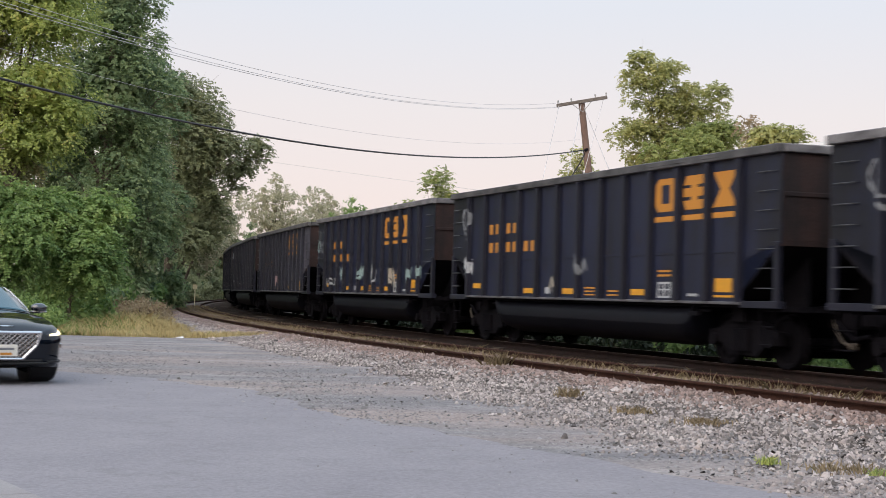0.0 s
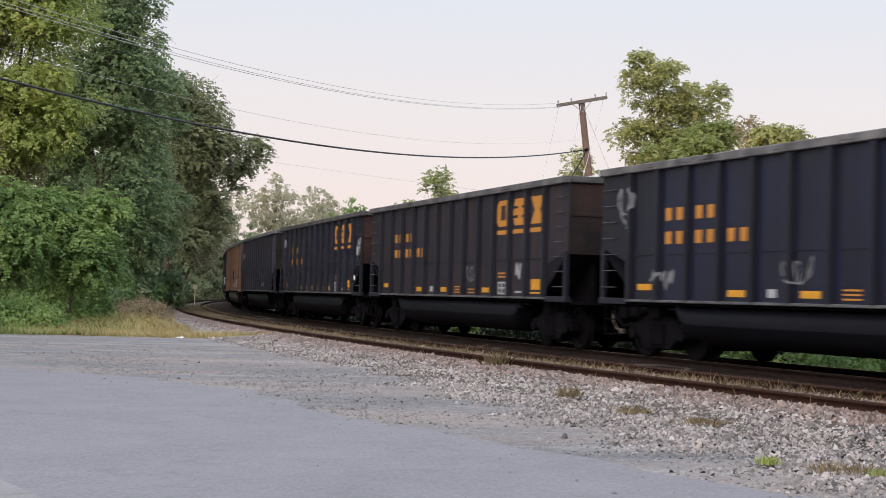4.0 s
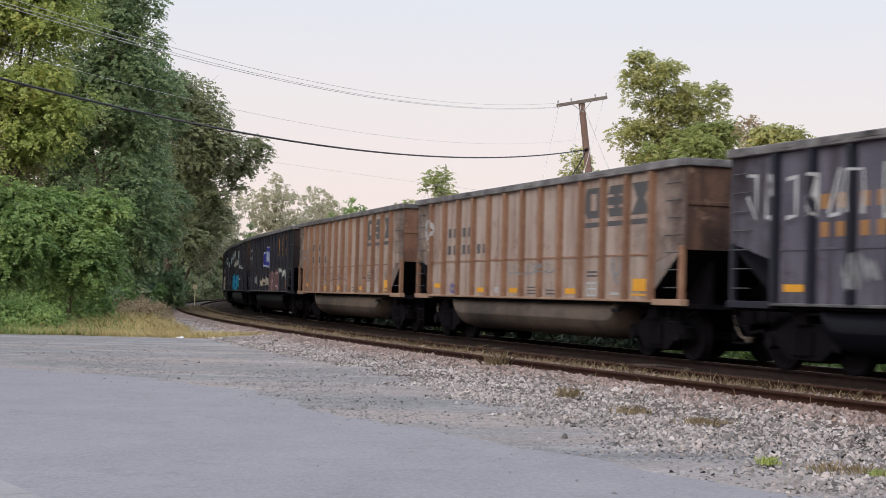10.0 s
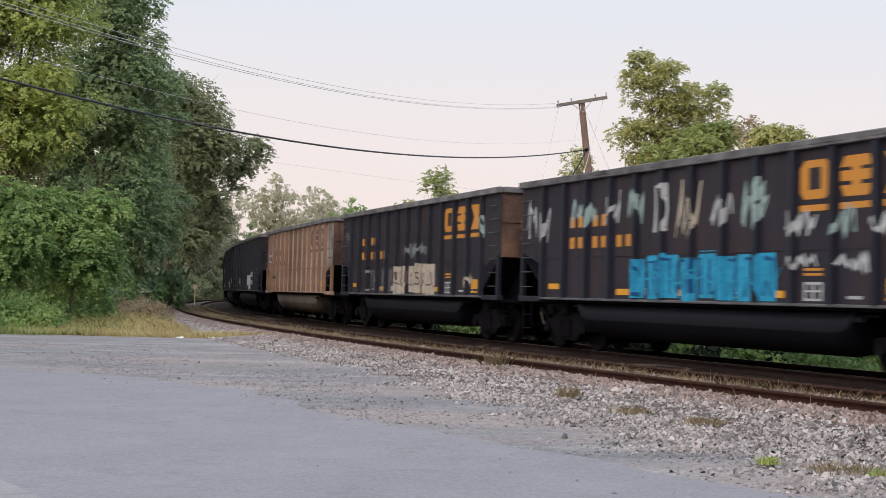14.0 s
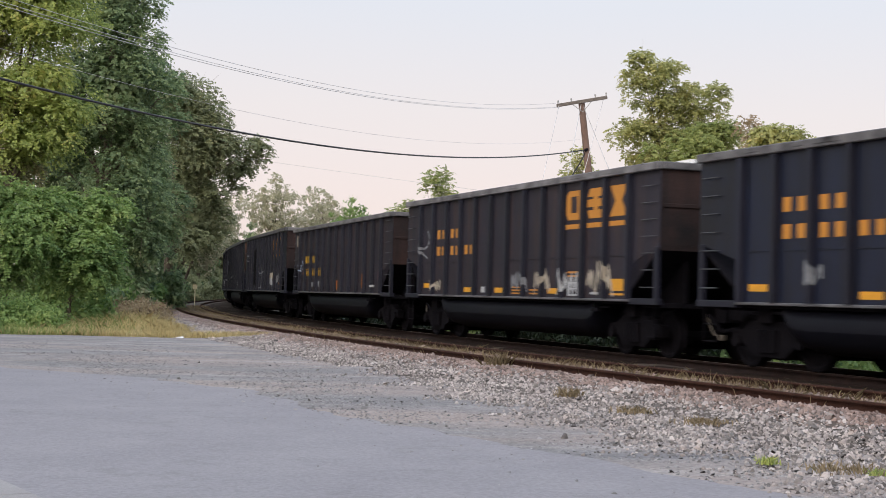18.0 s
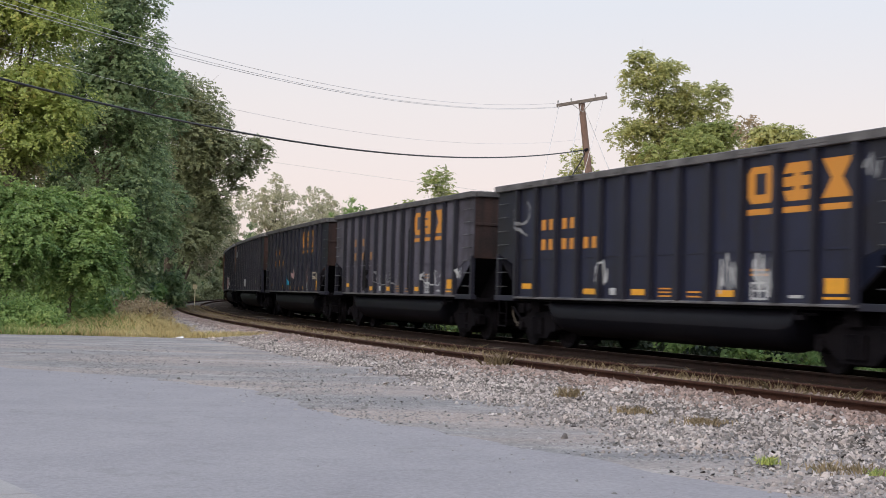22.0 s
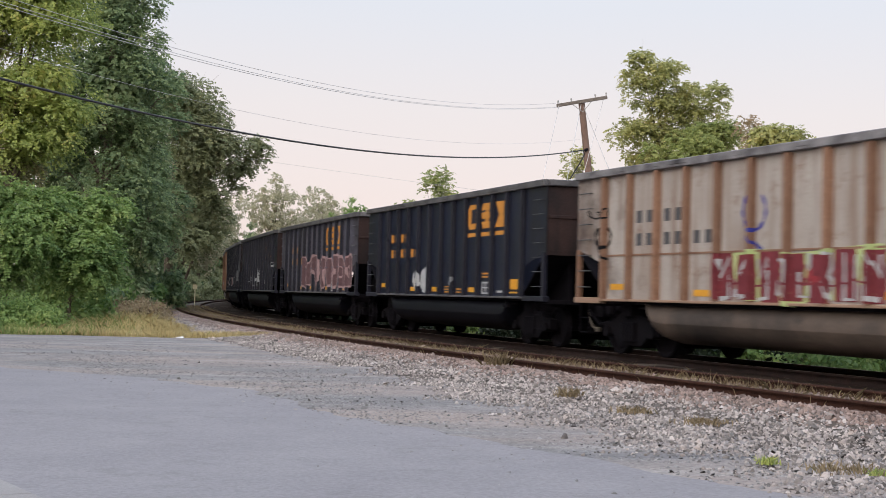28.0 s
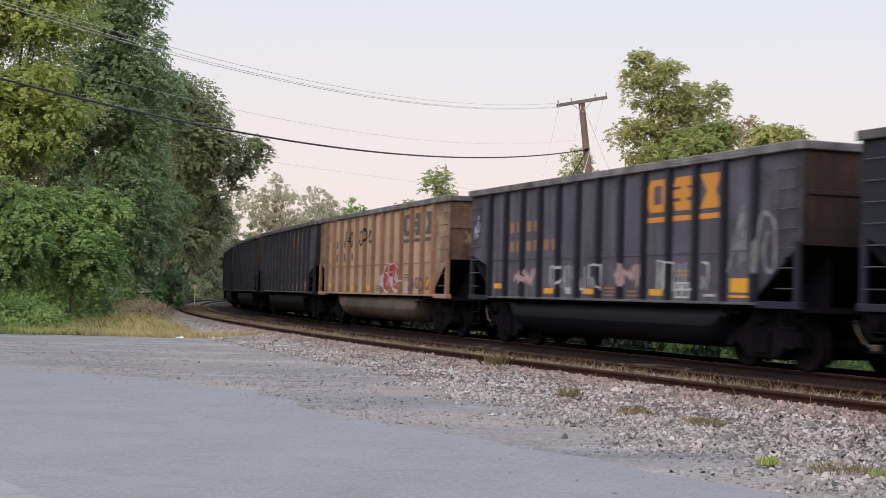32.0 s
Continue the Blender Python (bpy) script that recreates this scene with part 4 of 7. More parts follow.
LOOP = ("grey", "loop", -6.75, 2.5, 0.75, 0.85)
DARK_TEXT = "black steel coal car with orange markings and pale graffiti"
CARS = {
    -1: (BLACK, DARK_TEXT, {}, [("grey", "loop", -6.55, 2.4, 1.04, 0.95), ("white", "blotch", -2.68, 1.5, 0.98, 0.6)]),
    0: (BLACK, DARK_TEXT, {}, [LOOP, ("white", "blotch", -6.62, 1.6, 0.78, 0.5), ("grey", "blotch", -0.24, 1.4, 0.72, 0.7), ("cream", "blotch", -1.48, 1.2, 0.56, 0.4)]),
    1: (BLACK, DARK_TEXT, {}, [LOOP, ("mint", "row", -7.04, 2.5, 0.65, 0.5), ("mint", "blotch", -3.67, 1.5, 0.91, 0.55), ("mint", "blotch", -1.03, 1.5, 0.79, 0.55), ("white", "blotch", 0.48, 1.35, 0.69, 0.65),
        ("cream", "blotch", 2.74, 1.3, 0.59, 0.6), ("mint", "blotch", 4.45, 1.4, 0.51, 0.6), ("mint", "blotch", 5.33, 1.5, 0.58, 0.5), ("white", "tag", -5.49, 1.3, 1.56, 0.35)]),
    2: (GREY, "faded grey-black coal car with orange markings", {}, [("pink", "blotch", -1.03, 1.3, 0.79, 0.5), ("grey", "blotch", 4.97, 1.5, 0.58, 0.5), ("white", "blotch", 2.91, 1.4, 0.51, 0.5)]),
    3: (BLACK, DARK_TEXT, {}, [LOOP, ("grey", "blotch", -5.49, 1.3, 1.04, 0.5), ("grey", "tag", -1.25, 1.3, 0.79, 0.6), ("grey", "blotch", 2.40, 1.3, 0.51, 0.5)]),
    4: (BROWN, "brown-black coal car with orange markings", {}, [("grey", "tag", 1.17, 1.4, 0.69, 0.5), ("white", "blotch", 4.38, 1.4, 0.44, 0.5)]),
    5: (BLACK, "black coal car with a white patch at its front end", {}, [LOOP, ("white", "blotch", 6.47, 2.1, 0.68, 1.0)]),
    6: (GREY, "faded grey coal car with dull orange markings", {"marks": "FADED"}, [("grey", "loop", -6.55, 2.2, 1.04, 0.95), ("grey", "blotch", 2.82, 1.3, 0.59, 0.5), ("white", "blotch", 0.98, 1.3, 0.39, 0.3)]),
    7: (TAN, "tan coal car with rusty ribs, dark lettering and blue graffiti", {"emblem": "DARK", "marks": "DARK", "belly": "t"}, [("black", "blotch", -3.0, 2.2, 0.35, 1.2), ("black", "tag", -5.9, 2.2, 0.7, 0.4), ("cyan", "letters", -0.95, 1.1, 1.75, 0.9), ("pale_blue", "blotch", 3.0, 1.6, 0.8, 0.5),
        ("black", "smear", 1.75, 1.5, 0.26, 1.9), ("black", "blotch", 1.7, 1.4, 0.36, 2.0), ("pink", "tag", 1.5, 1.15, 1.9, 0.5), ("white", "smear", 2.6, 1.25, 0.7, 0.35), ("white", "smear", 4.9, 1.2, 0.8, 0.55)]),
    8: (GREY, "grey-black coal car covered with white block graffiti", {"marks": "FADED"}, [("white", "letters", -6.6, 2.5, 3.2, 0.72), ("white", "letters", -3.2, 2.4, 5.1, 0.85), ("grey", "letters", -1.6, 1.75, 3.6, 0.55),
        ("grey", "blotch", -4.09, 1.3, 1.04, 0.6), ("grey", "blotch", -2.0, 1.2, 1.2, 0.5), ("grey", "blotch", 0.48, 1.2, 1.2, 0.7), ("white", "blotch", 2.57, 1.15, 0.85, 1.0), ("white", "blotch", 4.45, 1.15, 0.8, 0.9), ("pale_blue", "blotch", 5.48, 1.4, 0.72, 0.8),
        ("grey", "loop", 6.2, 2.2, 0.68, 1.0)]),
    9: (TAN, "light tan coal car with rusty ribs and dark lettering", {"emblem": "DARK", "marks": "DARK", "belly": "t"}, [("white", "loop", -6.76, 2.3, 0.78, 0.9), ("blue", "tag", -4.65, 1.15, 0.52, 0.3), ("grey", "tag", -0.91, 1.6, 2.68, 0.3),
        ("grey", "loop", 4.45, 1.4, 0.44, 0.6)]),
    10: (TAN, "light tan coal car with rusty ribs and dark lettering", {"emblem": "DARK", "marks": "DARK", "belly": "t"}, [("grey", "loop", -6.62, 2.2, 1.17, 1.1), ("rose", "tag", -3.38, 1.4, 4.06, 0.5), ("rose", "tag", 2.99, 1.4, 1.97, 0.5)]),
    11: (BLACK, "black coal car with a blue and white graffiti piece", {}, [("grey", "loop", -6.20, 2.2, 0.78, 0.95), ("blue", "bubble_in", -1.05, 2.02, 1.95, 1.13), ("pale_blue", "bubble", -1.05, 2.02, 1.95, 1.13), ("pale_blue", "blotch", -0.7, 2.2, 1.2, 0.7),
        ("cream", "blotch", -3.0, 1.2, 1.6, 0.6), ("cream", "blotch", -2.0, 1.25, 2.4, 0.65), ("cream", "tag", -2.0, 1.3, 2.6, 0.45), ("rose", "letters_in", 1.0, 1.12, 2.4, 0.85), ("pink", "letters", 1.0, 1.12, 2.4, 0.85), ("white", "blotch", 3.6, 1.85, 0.9, 0.3), ("white", "blotch", 4.9, 1.5, 0.75, 0.55), ("grey", "blotch", -4.93, 1.3, 1.56, 0.6)]),
    12: (BROWN, "brown-black coal car with blue block graffiti and white tags", {}, [("white", "blotch", -7.1, 2.35, 0.6, 1.0), ("white", "blotch", -6.35, 2.3, 0.55, 0.8), ("mint", "blotch", -4.95, 2.6, 0.65, 0.7), ("mint", "blotch", -4.2, 2.55, 0.6, 0.65), ("white", "blotch", -3.4, 2.5, 0.8, 0.8), ("mint", "blotch", -2.4, 2.4, 0.7, 0.9),
        ("white", "letters", -1.55, 2.4, 0.8, 0.9), ("cream", "blotch", -0.7, 2.2, 1.0, 1.2), ("white", "blotch", 0.5, 2.4, 0.9, 0.75), ("mint", "blotch", 1.5, 2.3, 0.9, 0.95), ("cyan", "letters_in", -2.25, 1.12, 4.9, 0.86), ("deep_blue", "letters", -2.25, 1.2, 4.9, 0.72), ("cyan", "tag", -2.2, 1.4, 4.8, 0.4),
        ("white", "blotch", 2.8, 2.1, 0.95, 0.5), ("mint", "blotch", 4.1, 2.1, 0.6, 0.6), ("white", "blotch", 4.97, 2.1, 0.58, 0.45), ("white", "blotch", 2.9, 1.65, 0.9, 0.3), ("white", "blotch", 4.1, 1.55, 1.0, 0.4), ("mint", "blotch", 5.5, 1.6, 0.6, 0.9)]),
    13: (BROWN, "brown-black coal car with cream graffiti and a tan end", {"end": "t"}, [("grey", "blotch", -6.9, 2.6, 0.5, 0.6), ("grey", "letters", -4.3, 1.2, 2.8, 0.65), ("grey", "blotch", -0.6, 2.1, 2.6, 0.5), ("cream", "letters_in", -1.15, 1.12, 3.7, 0.86), ("rose", "tag", -1.1, 1.25, 3.6, 0.6), ("cream", "blotch", 4.9, 1.2, 0.7, 0.5), ("mint", "blotch", 5.9, 2.3, 0.4, 0.9)]),
    14: (PALE, "pale grey coal car with rusty ribs and dark lettering", {"emblem": "DARK", "marks": "DARK", "belly": "t"}, [("pale_blue", "loop", -6.76, 2.3, 1.04, 0.9), ("black", "tag", -5.49, 1.6, 0.91, 0.2), ("grey", "blotch", 0.09, 1.2, 0.69, 1.6)]),
    15: (NAVY, "blue-black coal car with white graffiti blotches", {}, [("white", "smear", 0.35, 1.1, 0.78, 0.85), ("white", "smear", 1.7, 1.1, 0.65, 0.82), ("mint", "smear", 2.3, 1.1, 0.5, 0.82), ("white", "smear", 2.75, 1.72, 0.4, 0.3), ("mint", "blotch", 2.75, 1.2, 0.5, 0.5), ("cream", "smear", -1.55, 1.2, 0.5, 0.45), ("grey", "blotch", -4.0, 1.4, 0.6, 0.4)]),
    16: (BROWN, "brown-black coal car with pale graffiti along its foot", {}, [("grey", "loop", -6.48, 2.1, 1.04, 0.8), ("cream", "blotch", -5.35, 1.15, 0.91, 0.4), ("grey", "blotch", 0.1, 1.2, 1.2, 0.55), ("cream", "blotch", 1.4, 1.15, 1.2, 0.65), ("white", "blotch", 2.7, 1.15, 1.3, 0.65), ("cream", "blotch", 4.1, 1.15, 1.5, 0.75)]),
    17: (BROWN, "low brown-black coal car with faded yellow marks", {"emblem": "", "marks": "", "top_scale": 0.93}, [("cream", "bars", -7.0, 2.85, 0.95, 0.45), ("orange", "tag", -5.42, 1.5, 0.13, 0.8), ("orange", "piece", 0.09, 1.2, 0.12, 0.4), ("orange", "piece", 4.01, 1.2, 0.12, 0.5),
        ("ochre", "bars", -5.05, 2.18, 0.62, 0.26), ("ochre", "bars", -3.95, 2.18, 0.62, 0.26), ("ochre", "bars", -5.0, 1.70, 0.6, 0.27), ("ochre", "bars", -3.95, 1.70, 0.6, 0.27), ("ochre", "bars", -2.9, 1.70, 0.6, 0.27), ("pale_blue", "tag", -6.3, 1.8, 0.6, 0.5), ("grey", "bars", -4.0, 1.3, 0.5, 0.16), ("grey", "bars", -2.9, 1.3, 0.4, 0.2), ("rose", "outline", 5.70, 1.5, 0.43, 0.35), ("white", "piece", 5.04, 1.3, 0.26, 0.08)]),
    18: (BLACK, "black coal car with orange markings and a pale graffiti sign", {}, [("grey", "loop", -6.6, 2.5, 0.8, 0.85), ("grey", "outline", -1.6, 1.2, 2.3, 0.8), ("cream", "smear", 2.9, 1.62, 0.75, 0.3), ("white", "blotch", 2.9, 1.3, 0.7, 0.4), ("grey", "blotch", 5.0, 1.2, 0.7, 0.9), ("grey", "blotch", -4.6, 1.25, 0.6, 0.3), ("black", "smear", -3.4, 1.1, 0.9, 1.9)]),
    19: (BLACK, "black coal car with orange markings and a tan end", {"end": "t"}, [("grey", "loop", -6.48, 2.5, 1.04, 0.85), ("white", "blotch", -2.4, 1.2, 0.75, 0.75), ("white", "blotch", 2.2, 1.25, 0.85, 0.75), ("white", "blotch", 3.3, 1.15, 0.85, 0.8), ("grey", "blotch", 6.2, 3.0, 0.5, 0.4)]),
    20: (GREY, "grey coal car with black coal stains and orange markings", {"marks": "FADED"}, [("black", "piece", -3.52, 1.1, 0.78, 1.4), ("black", "piece", 1.37, 1.1, 0.34, 1.9), ("black", "blotch", -0.58, 1.2, 0.56, 0.7), ("grey", "tag", -1.93, 1.3, 2.22, 0.5), ("white", "tag", 2.82, 1.3, 1.63, 0.5),
        ("white", "blotch", 5.62, 1.45, 0.51, 0.4)]),
    21: (BLACK, DARK_TEXT, {}, [("cyan", "blotch", -1.37, 1.15, 0.56, 0.6), ("pink", "blotch", -0.12, 1.5, 0.51, 0.5), ("pink", "blotch", 2.91, 1.3, 0.59, 0.8), ("cream", "tag", 4.53, 1.5, 0.58, 0.4)]),
    22: (BLACK, DARK_TEXT, {}, [LOOP, ("lime", "blotch", 4.53, 1.3, 0.66, 0.6), ("white", "blotch", -1.37, 1.2, 0.56, 0.6)]),
    23: (BROWN, "brown-black coal car with a pink and blue graffiti piece", {"end": "t"}, [("grey", "loop", -6.55, 2.5, 0.78, 0.9), ("pink", "bubble_in", -0.58, 1.12, 3.65, 0.85), ("white", "bubble", -0.58, 1.12, 3.65, 0.85), ("cyan", "blotch", 2.40, 1.3, 0.68, 0.6), ("white", "blotch", 4.60, 1.3, 0.44, 0.5)]),
    24: (PALE, "pale tan coal car with maroon block graffiti", {"emblem": "DARK", "marks": "DARK", "belly": "t"}, [("black", "tag", -6.90, 2.7, 0.91, 0.25), ("black", "loop", -6.62, 1.9, 0.78, 0.7), ("blue", "loop", -1.37, 2.0, 0.79, 1.0), ("lime", "smear", -2.3, 1.1, 4.9, 1.0), ("maroon", "letters_in", -2.15, 1.12, 4.6, 0.85),
        ("white", "letters", -2.1, 1.18, 4.5, 0.72), ("red", "blotch", 0.4, 1.3, 0.5, 0.4), ("maroon", "tag", -2.1, 1.3, 4.4, 0.5), ("cyan", "tag", 4.60, 1.55, 0.51, 0.3)]),
    25: (NAVY, "blue-black coal car with white graffiti blotches", {}, [("white", "blotch", -2.54, 1.2, 0.95, 0.6), ("white", "smear", -1.75, 1.12, 0.55, 0.75), ("cream", "smear", -2.3, 1.15, 0.4, 0.5), ("grey", "blotch", 0.6, 1.3, 0.45, 0.3)]),
    26: (GREY, "grey coal car with tall pinkish outline graffiti", {"marks": "FADED"}, [("rose", "bubble_in", -2.1 + 1.05 * i, 1.12 + 0.06 * (i % 3), 1.05, 1.28) for i in range(8)] + [("pink", "bubble", -2.1 + 1.05 * i, 1.12 + 0.06 * (i % 3), 1.05, 1.28) for i in range(8)]),
    27: (BLACK, "black coal car with many pale tags", {}, [("white", "blotch", -6.5, 2.3, 0.4, 0.5), ("white", "blotch", -2.9, 1.9, 0.6, 0.4), ("grey", "tag", -3.2, 1.5, 1.6, 0.3), ("grey", "letters", -1.2, 1.3, 0.6, 0.75), ("white", "blotch", -0.2, 1.2, 0.7, 0.8), ("white", "blotch", 0.5, 1.15, 1.0, 1.0), ("white", "tag", 0.6, 1.7, 1.2, 0.4),
        ("cream", "letters", 2.1, 1.2, 0.7, 0.9), ("white", "blotch", 3.2, 1.2, 0.9, 0.9), ("grey", "blotch", 4.3, 1.5, 0.7, 0.5), ("pink", "blotch", 5.3, 1.2, 0.7, 0.8), ("white", "blotch", 5.2, 2.05, 0.6, 0.5), ("white", "tag", 5.9, 2.1, 0.7, 0.3)]),
    28: (GREY, "grey-black coal car with pale tags along its foot", {"marks": "FADED"}, [("pale_blue", "blotch", -6.8, 2.3, 0.5, 0.9), ("pink", "blotch", -4.4, 1.3, 1.6, 0.5), ("white", "letters", -2.4, 1.3, 2.6, 0.5), ("pink", "blotch", 0.5, 1.35, 1.6, 0.5), ("white", "letters", 2.3, 1.3, 2.0, 0.55), ("grey", "blotch", 4.9, 1.3, 0.6, 1.5), ("grey", "outline", 5.70, 1.6, 0.57, 1.0)]),
    29: (ORANGE_TAN, "orange tan coal car with red graffiti", {"emblem": "DARK", "marks": "DARK", "belly": "t"}, [("black", "row", -3.67, 2.6, 3.54, 0.6), ("red", "bubble_in", 1.07, 1.12, 1.9, 0.9), ("white", "bubble", 1.07, 1.12, 1.9, 0.9), ("white", "tag", 1.67, 1.2, 1.41, 0.7), ("rose", "row", 3.92, 1.15, 1.92, 0.5)]),
    30: (GREY, "dull purple-grey coal car with rusty ribs", {"emblem": "FADED", "marks": "FADED"}, []),
    31: (BROWN, "brown-black coal car with faded markings", {"emblem": "FADED"}, []),
    32: (BLACK, "black steel coal car with orange markings", {}, []),
    33: (BLACK, "black steel coal car with orange markings", {}, []),
}
# where each car's front end stands along the track at the start
FRONT = {-1: 35.66, 0: 19.81, 1: 3.70, 2: -11.78, 3: -27.15, 4: -43.29, 5: -59.03, 6: -75.26, 7: -90.47, 8: -106.54, 9: -121.83, 10: -137.83, 11: -153.90, 12: -169.99, 13: -185.86, 14: -202.0, 15: -218.73, 16: -233.94, 17: -250.09, 18: -266.82, 19: -282.77, 20: -298.94, 21: -314.18, 22: -329.47, 23: -345.72, 24: -362.08, 25: -378.25, 26: -393.47, 27: -408.74, 28: -424.76, 29: -440.23, 30: -455.76, 31: -471.07, 32: -486.67, 33: -502.47}
SPEED, GAIN = 13.8548, 0.0034323


def build_train():
    made = []
    for k, (paint, label, opt, marks) in CARS.items():
        opt = dict(opt)
        light = paint in (TAN, PALE, ORANGE_TAN)
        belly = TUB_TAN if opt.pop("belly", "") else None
        end = END_TAN if (opt.pop("end", "") or light) else None
        made.append((k, build_car(k, paint, RIB_TAN if light else RIB_BLACK, label, belly=belly, end=end, extra=marks, **opt)))
    return made


TRAIN = build_train()


def car_pose(k, s_front):
    """A car rides on its two trucks."""
    half, _, truck = SIZES["short" if k in SHORT else "long"]
    c = s_front - half
    xa, ya, _ = on_track(c - truck)
    xb, yb, _ = on_track(c + truck)
    return pose((xa + xb) / 2, (ya + yb) / 2, 0.0, 0, 0, math.degrees(math.atan2(yb - ya, xb - xa)))


# ---- plants ----
def leaf_cloud(centres, radii, n_each, size, rng, flat=0.3, droop=0.0, three=False):
    """Small folded leaves round many clump centres. Returns vertices and quads."""
    n = len(centres) * n_each
    c = np.repeat(centres, n_each, 0)
    r = np.repeat(radii, n_each, 0)
    d = rng.normal(size=(n, 3))
    d /= np.linalg.norm(d, axis=1)[:, None]
    rad = rng.random(n)[:, None] ** 0.45
    p = c + d * rad * r
    p[:, 2] -= droop * rng.random(n)
    # leaf frame: normal leans outwards and up
    nrm = d * 0.85 + np.array([0, 0, flat]) + rng.normal(size=(n, 3)) * 0.5
    nrm /= np.linalg.norm(nrm, axis=1)[:, None]
    t = np.cross(nrm, rng.normal(size=(n, 3)))
    t /= np.linalg.norm(t, axis=1)[:, None]
    b = np.cross(nrm, t)
    s = (size * rng.uniform(0.6, 1.4, n))[:, None]
    if three:
        s = s * 1.2
        return np.stack([p - t * s, p + b * s * 0.62 + t * s * 0.7, p - b * s * 0.62 + t * s * 0.7], 1).reshape(-1, 3), np.arange(3 * n).reshape(-1, 3)
    v = np.stack([p - t * s, p + b * s * 0.55 + nrm * s * 0.12, p + t * s, p - b * s * 0.55 + nrm * s * 0.12], 1).reshape(-1, 3)
    f = np.arange(4 * n).reshape(-1, 4)
    return v, f


def cloud_mesh(name, v, f):
    return mesh_np(name, v, f, np.full(len(f), f.shape[1]))


def frond_cloud(masses, lobes, lobe_r, fronds, leaves, size, rng, droop=0.6, reach=4.0, bare=0.0, core=0):
    """A crown of lobes inside several masses (centre, radii); each lobe carries leafy sprays on its upper side, each spray a drooping row of leaves."""
    w = np.array([m[1][0] * m[1][1] + m[1][0] * m[1][2] for m in masses])
    pick = rng.choice(len(masses), lobes, p=w / w.sum())
    mc, mr = np.array([m[0] for m in masses], float)[pick], np.array([m[1] for m in masses], float)[pick]
    d = rng.normal(size=(lobes, 3))
    d /= np.linalg.norm(d, axis=1)[:, None]
    lr = rng.uniform(*lobe_r, (lobes, 1))
    c = mc + d * np.maximum(mr - lr * 0.7, 0.15) * rng.uniform(0.55, 1.05, (lobes, 1))
    n = lobes * fronds
    keep = rng.random(n) >= bare
    cc, rr = np.repeat(c, fronds, 0)[keep], np.repeat(lr, fronds, 0)[keep]
    n = len(cc)
    d = rng.normal(size=(n, 3))
    d[:, 2] = np.abs(d[:, 2]) * np.where(rng.random(n) < 0.22, -0.6, 1.0)
    d /= np.linalg.norm(d, axis=1)[:, None]
    p = cc + d * rr * np.array([1, 1, 0.72]) * rng.uniform(0.7, 1.02, (n, 1))
    axis = d * np.array([1, 1, 0.45]) + rng.normal(size=(n, 3)) * 0.35
    axis /= np.linalg.norm(axis, axis=1)[:, None]
    side = np.cross(axis, [0, 0, 1.0])
    side /= np.maximum(np.linalg.norm(side, axis=1), 1e-3)[:, None]
    long = size * reach * rng.uniform(0.7, 1.3, n)
    k = leaves
    t = (np.arange(k) // 2 + 0.5) / ((k + 1) // 2)
    sg = np.where(np.arange(k) % 2, 1.0, -1.0)
    q = p[:, None] + axis[:, None] * (long[:, None] * t)[..., None]
    q[..., 2] -= droop * long[:, None] * t ** 2
    ld = axis[:, None] * 0.55 + side[:, None] * sg[None, :, None] + rng.normal(size=(n, k, 3)) * 0.22
    ld[..., 2] -= 0.35 * droop
    ld /= np.linalg.norm(ld, axis=2)[..., None]
    nr = np.array([0, 0, 0.55]) + d[:, None] * 0.95 + rng.normal(size=(n, k, 3)) * 0.42
    wd = np.cross(nr, ld)
    wd /= np.linalg.norm(wd, axis=2)[..., None]
    s = (size * rng.uniform(0.65, 1.35, (n, k)))[..., None]
    up = np.cross(ld, wd)
    v = np.stack([q, q + ld * s * 0.45 + wd * s * 0.40 + up * s * 0.06, q + ld * s, q + ld * s * 0.45 - wd * s * 0.40 + up * s * 0.06], 2).reshape(-1, 3)
    m = core * len(masses)
    if m:
        j = np.arange(m) % len(masses)
        d = rng.normal(size=(m, 3))
        d /= np.linalg.norm(d, axis=1)[:, None]
        q = np.array([a[0] for a in masses])[j] + d * np.array([a[1] for a in masses])[j] * (0.56 * rng.random(m) ** 0.4)[:, None]
        a = np.cross(d, rng.normal(size=(m, 3)))
        a /= np.linalg.norm(a, axis=1)[:, None]
        b = np.cross(d, a) + rng.normal(size=(m, 3)) * 0.3
        s = (size * 1.15 * rng.uniform(0.6, 1.3, m))[:, None]
        v = np.concatenate([v, np.stack([q - a * s, q + b * s * 0.6, q + a * s, q - b * s * 0.6], 1).reshape(-1, 3)])
    return c, v, np.arange(len(v)).reshape(-1, 4)


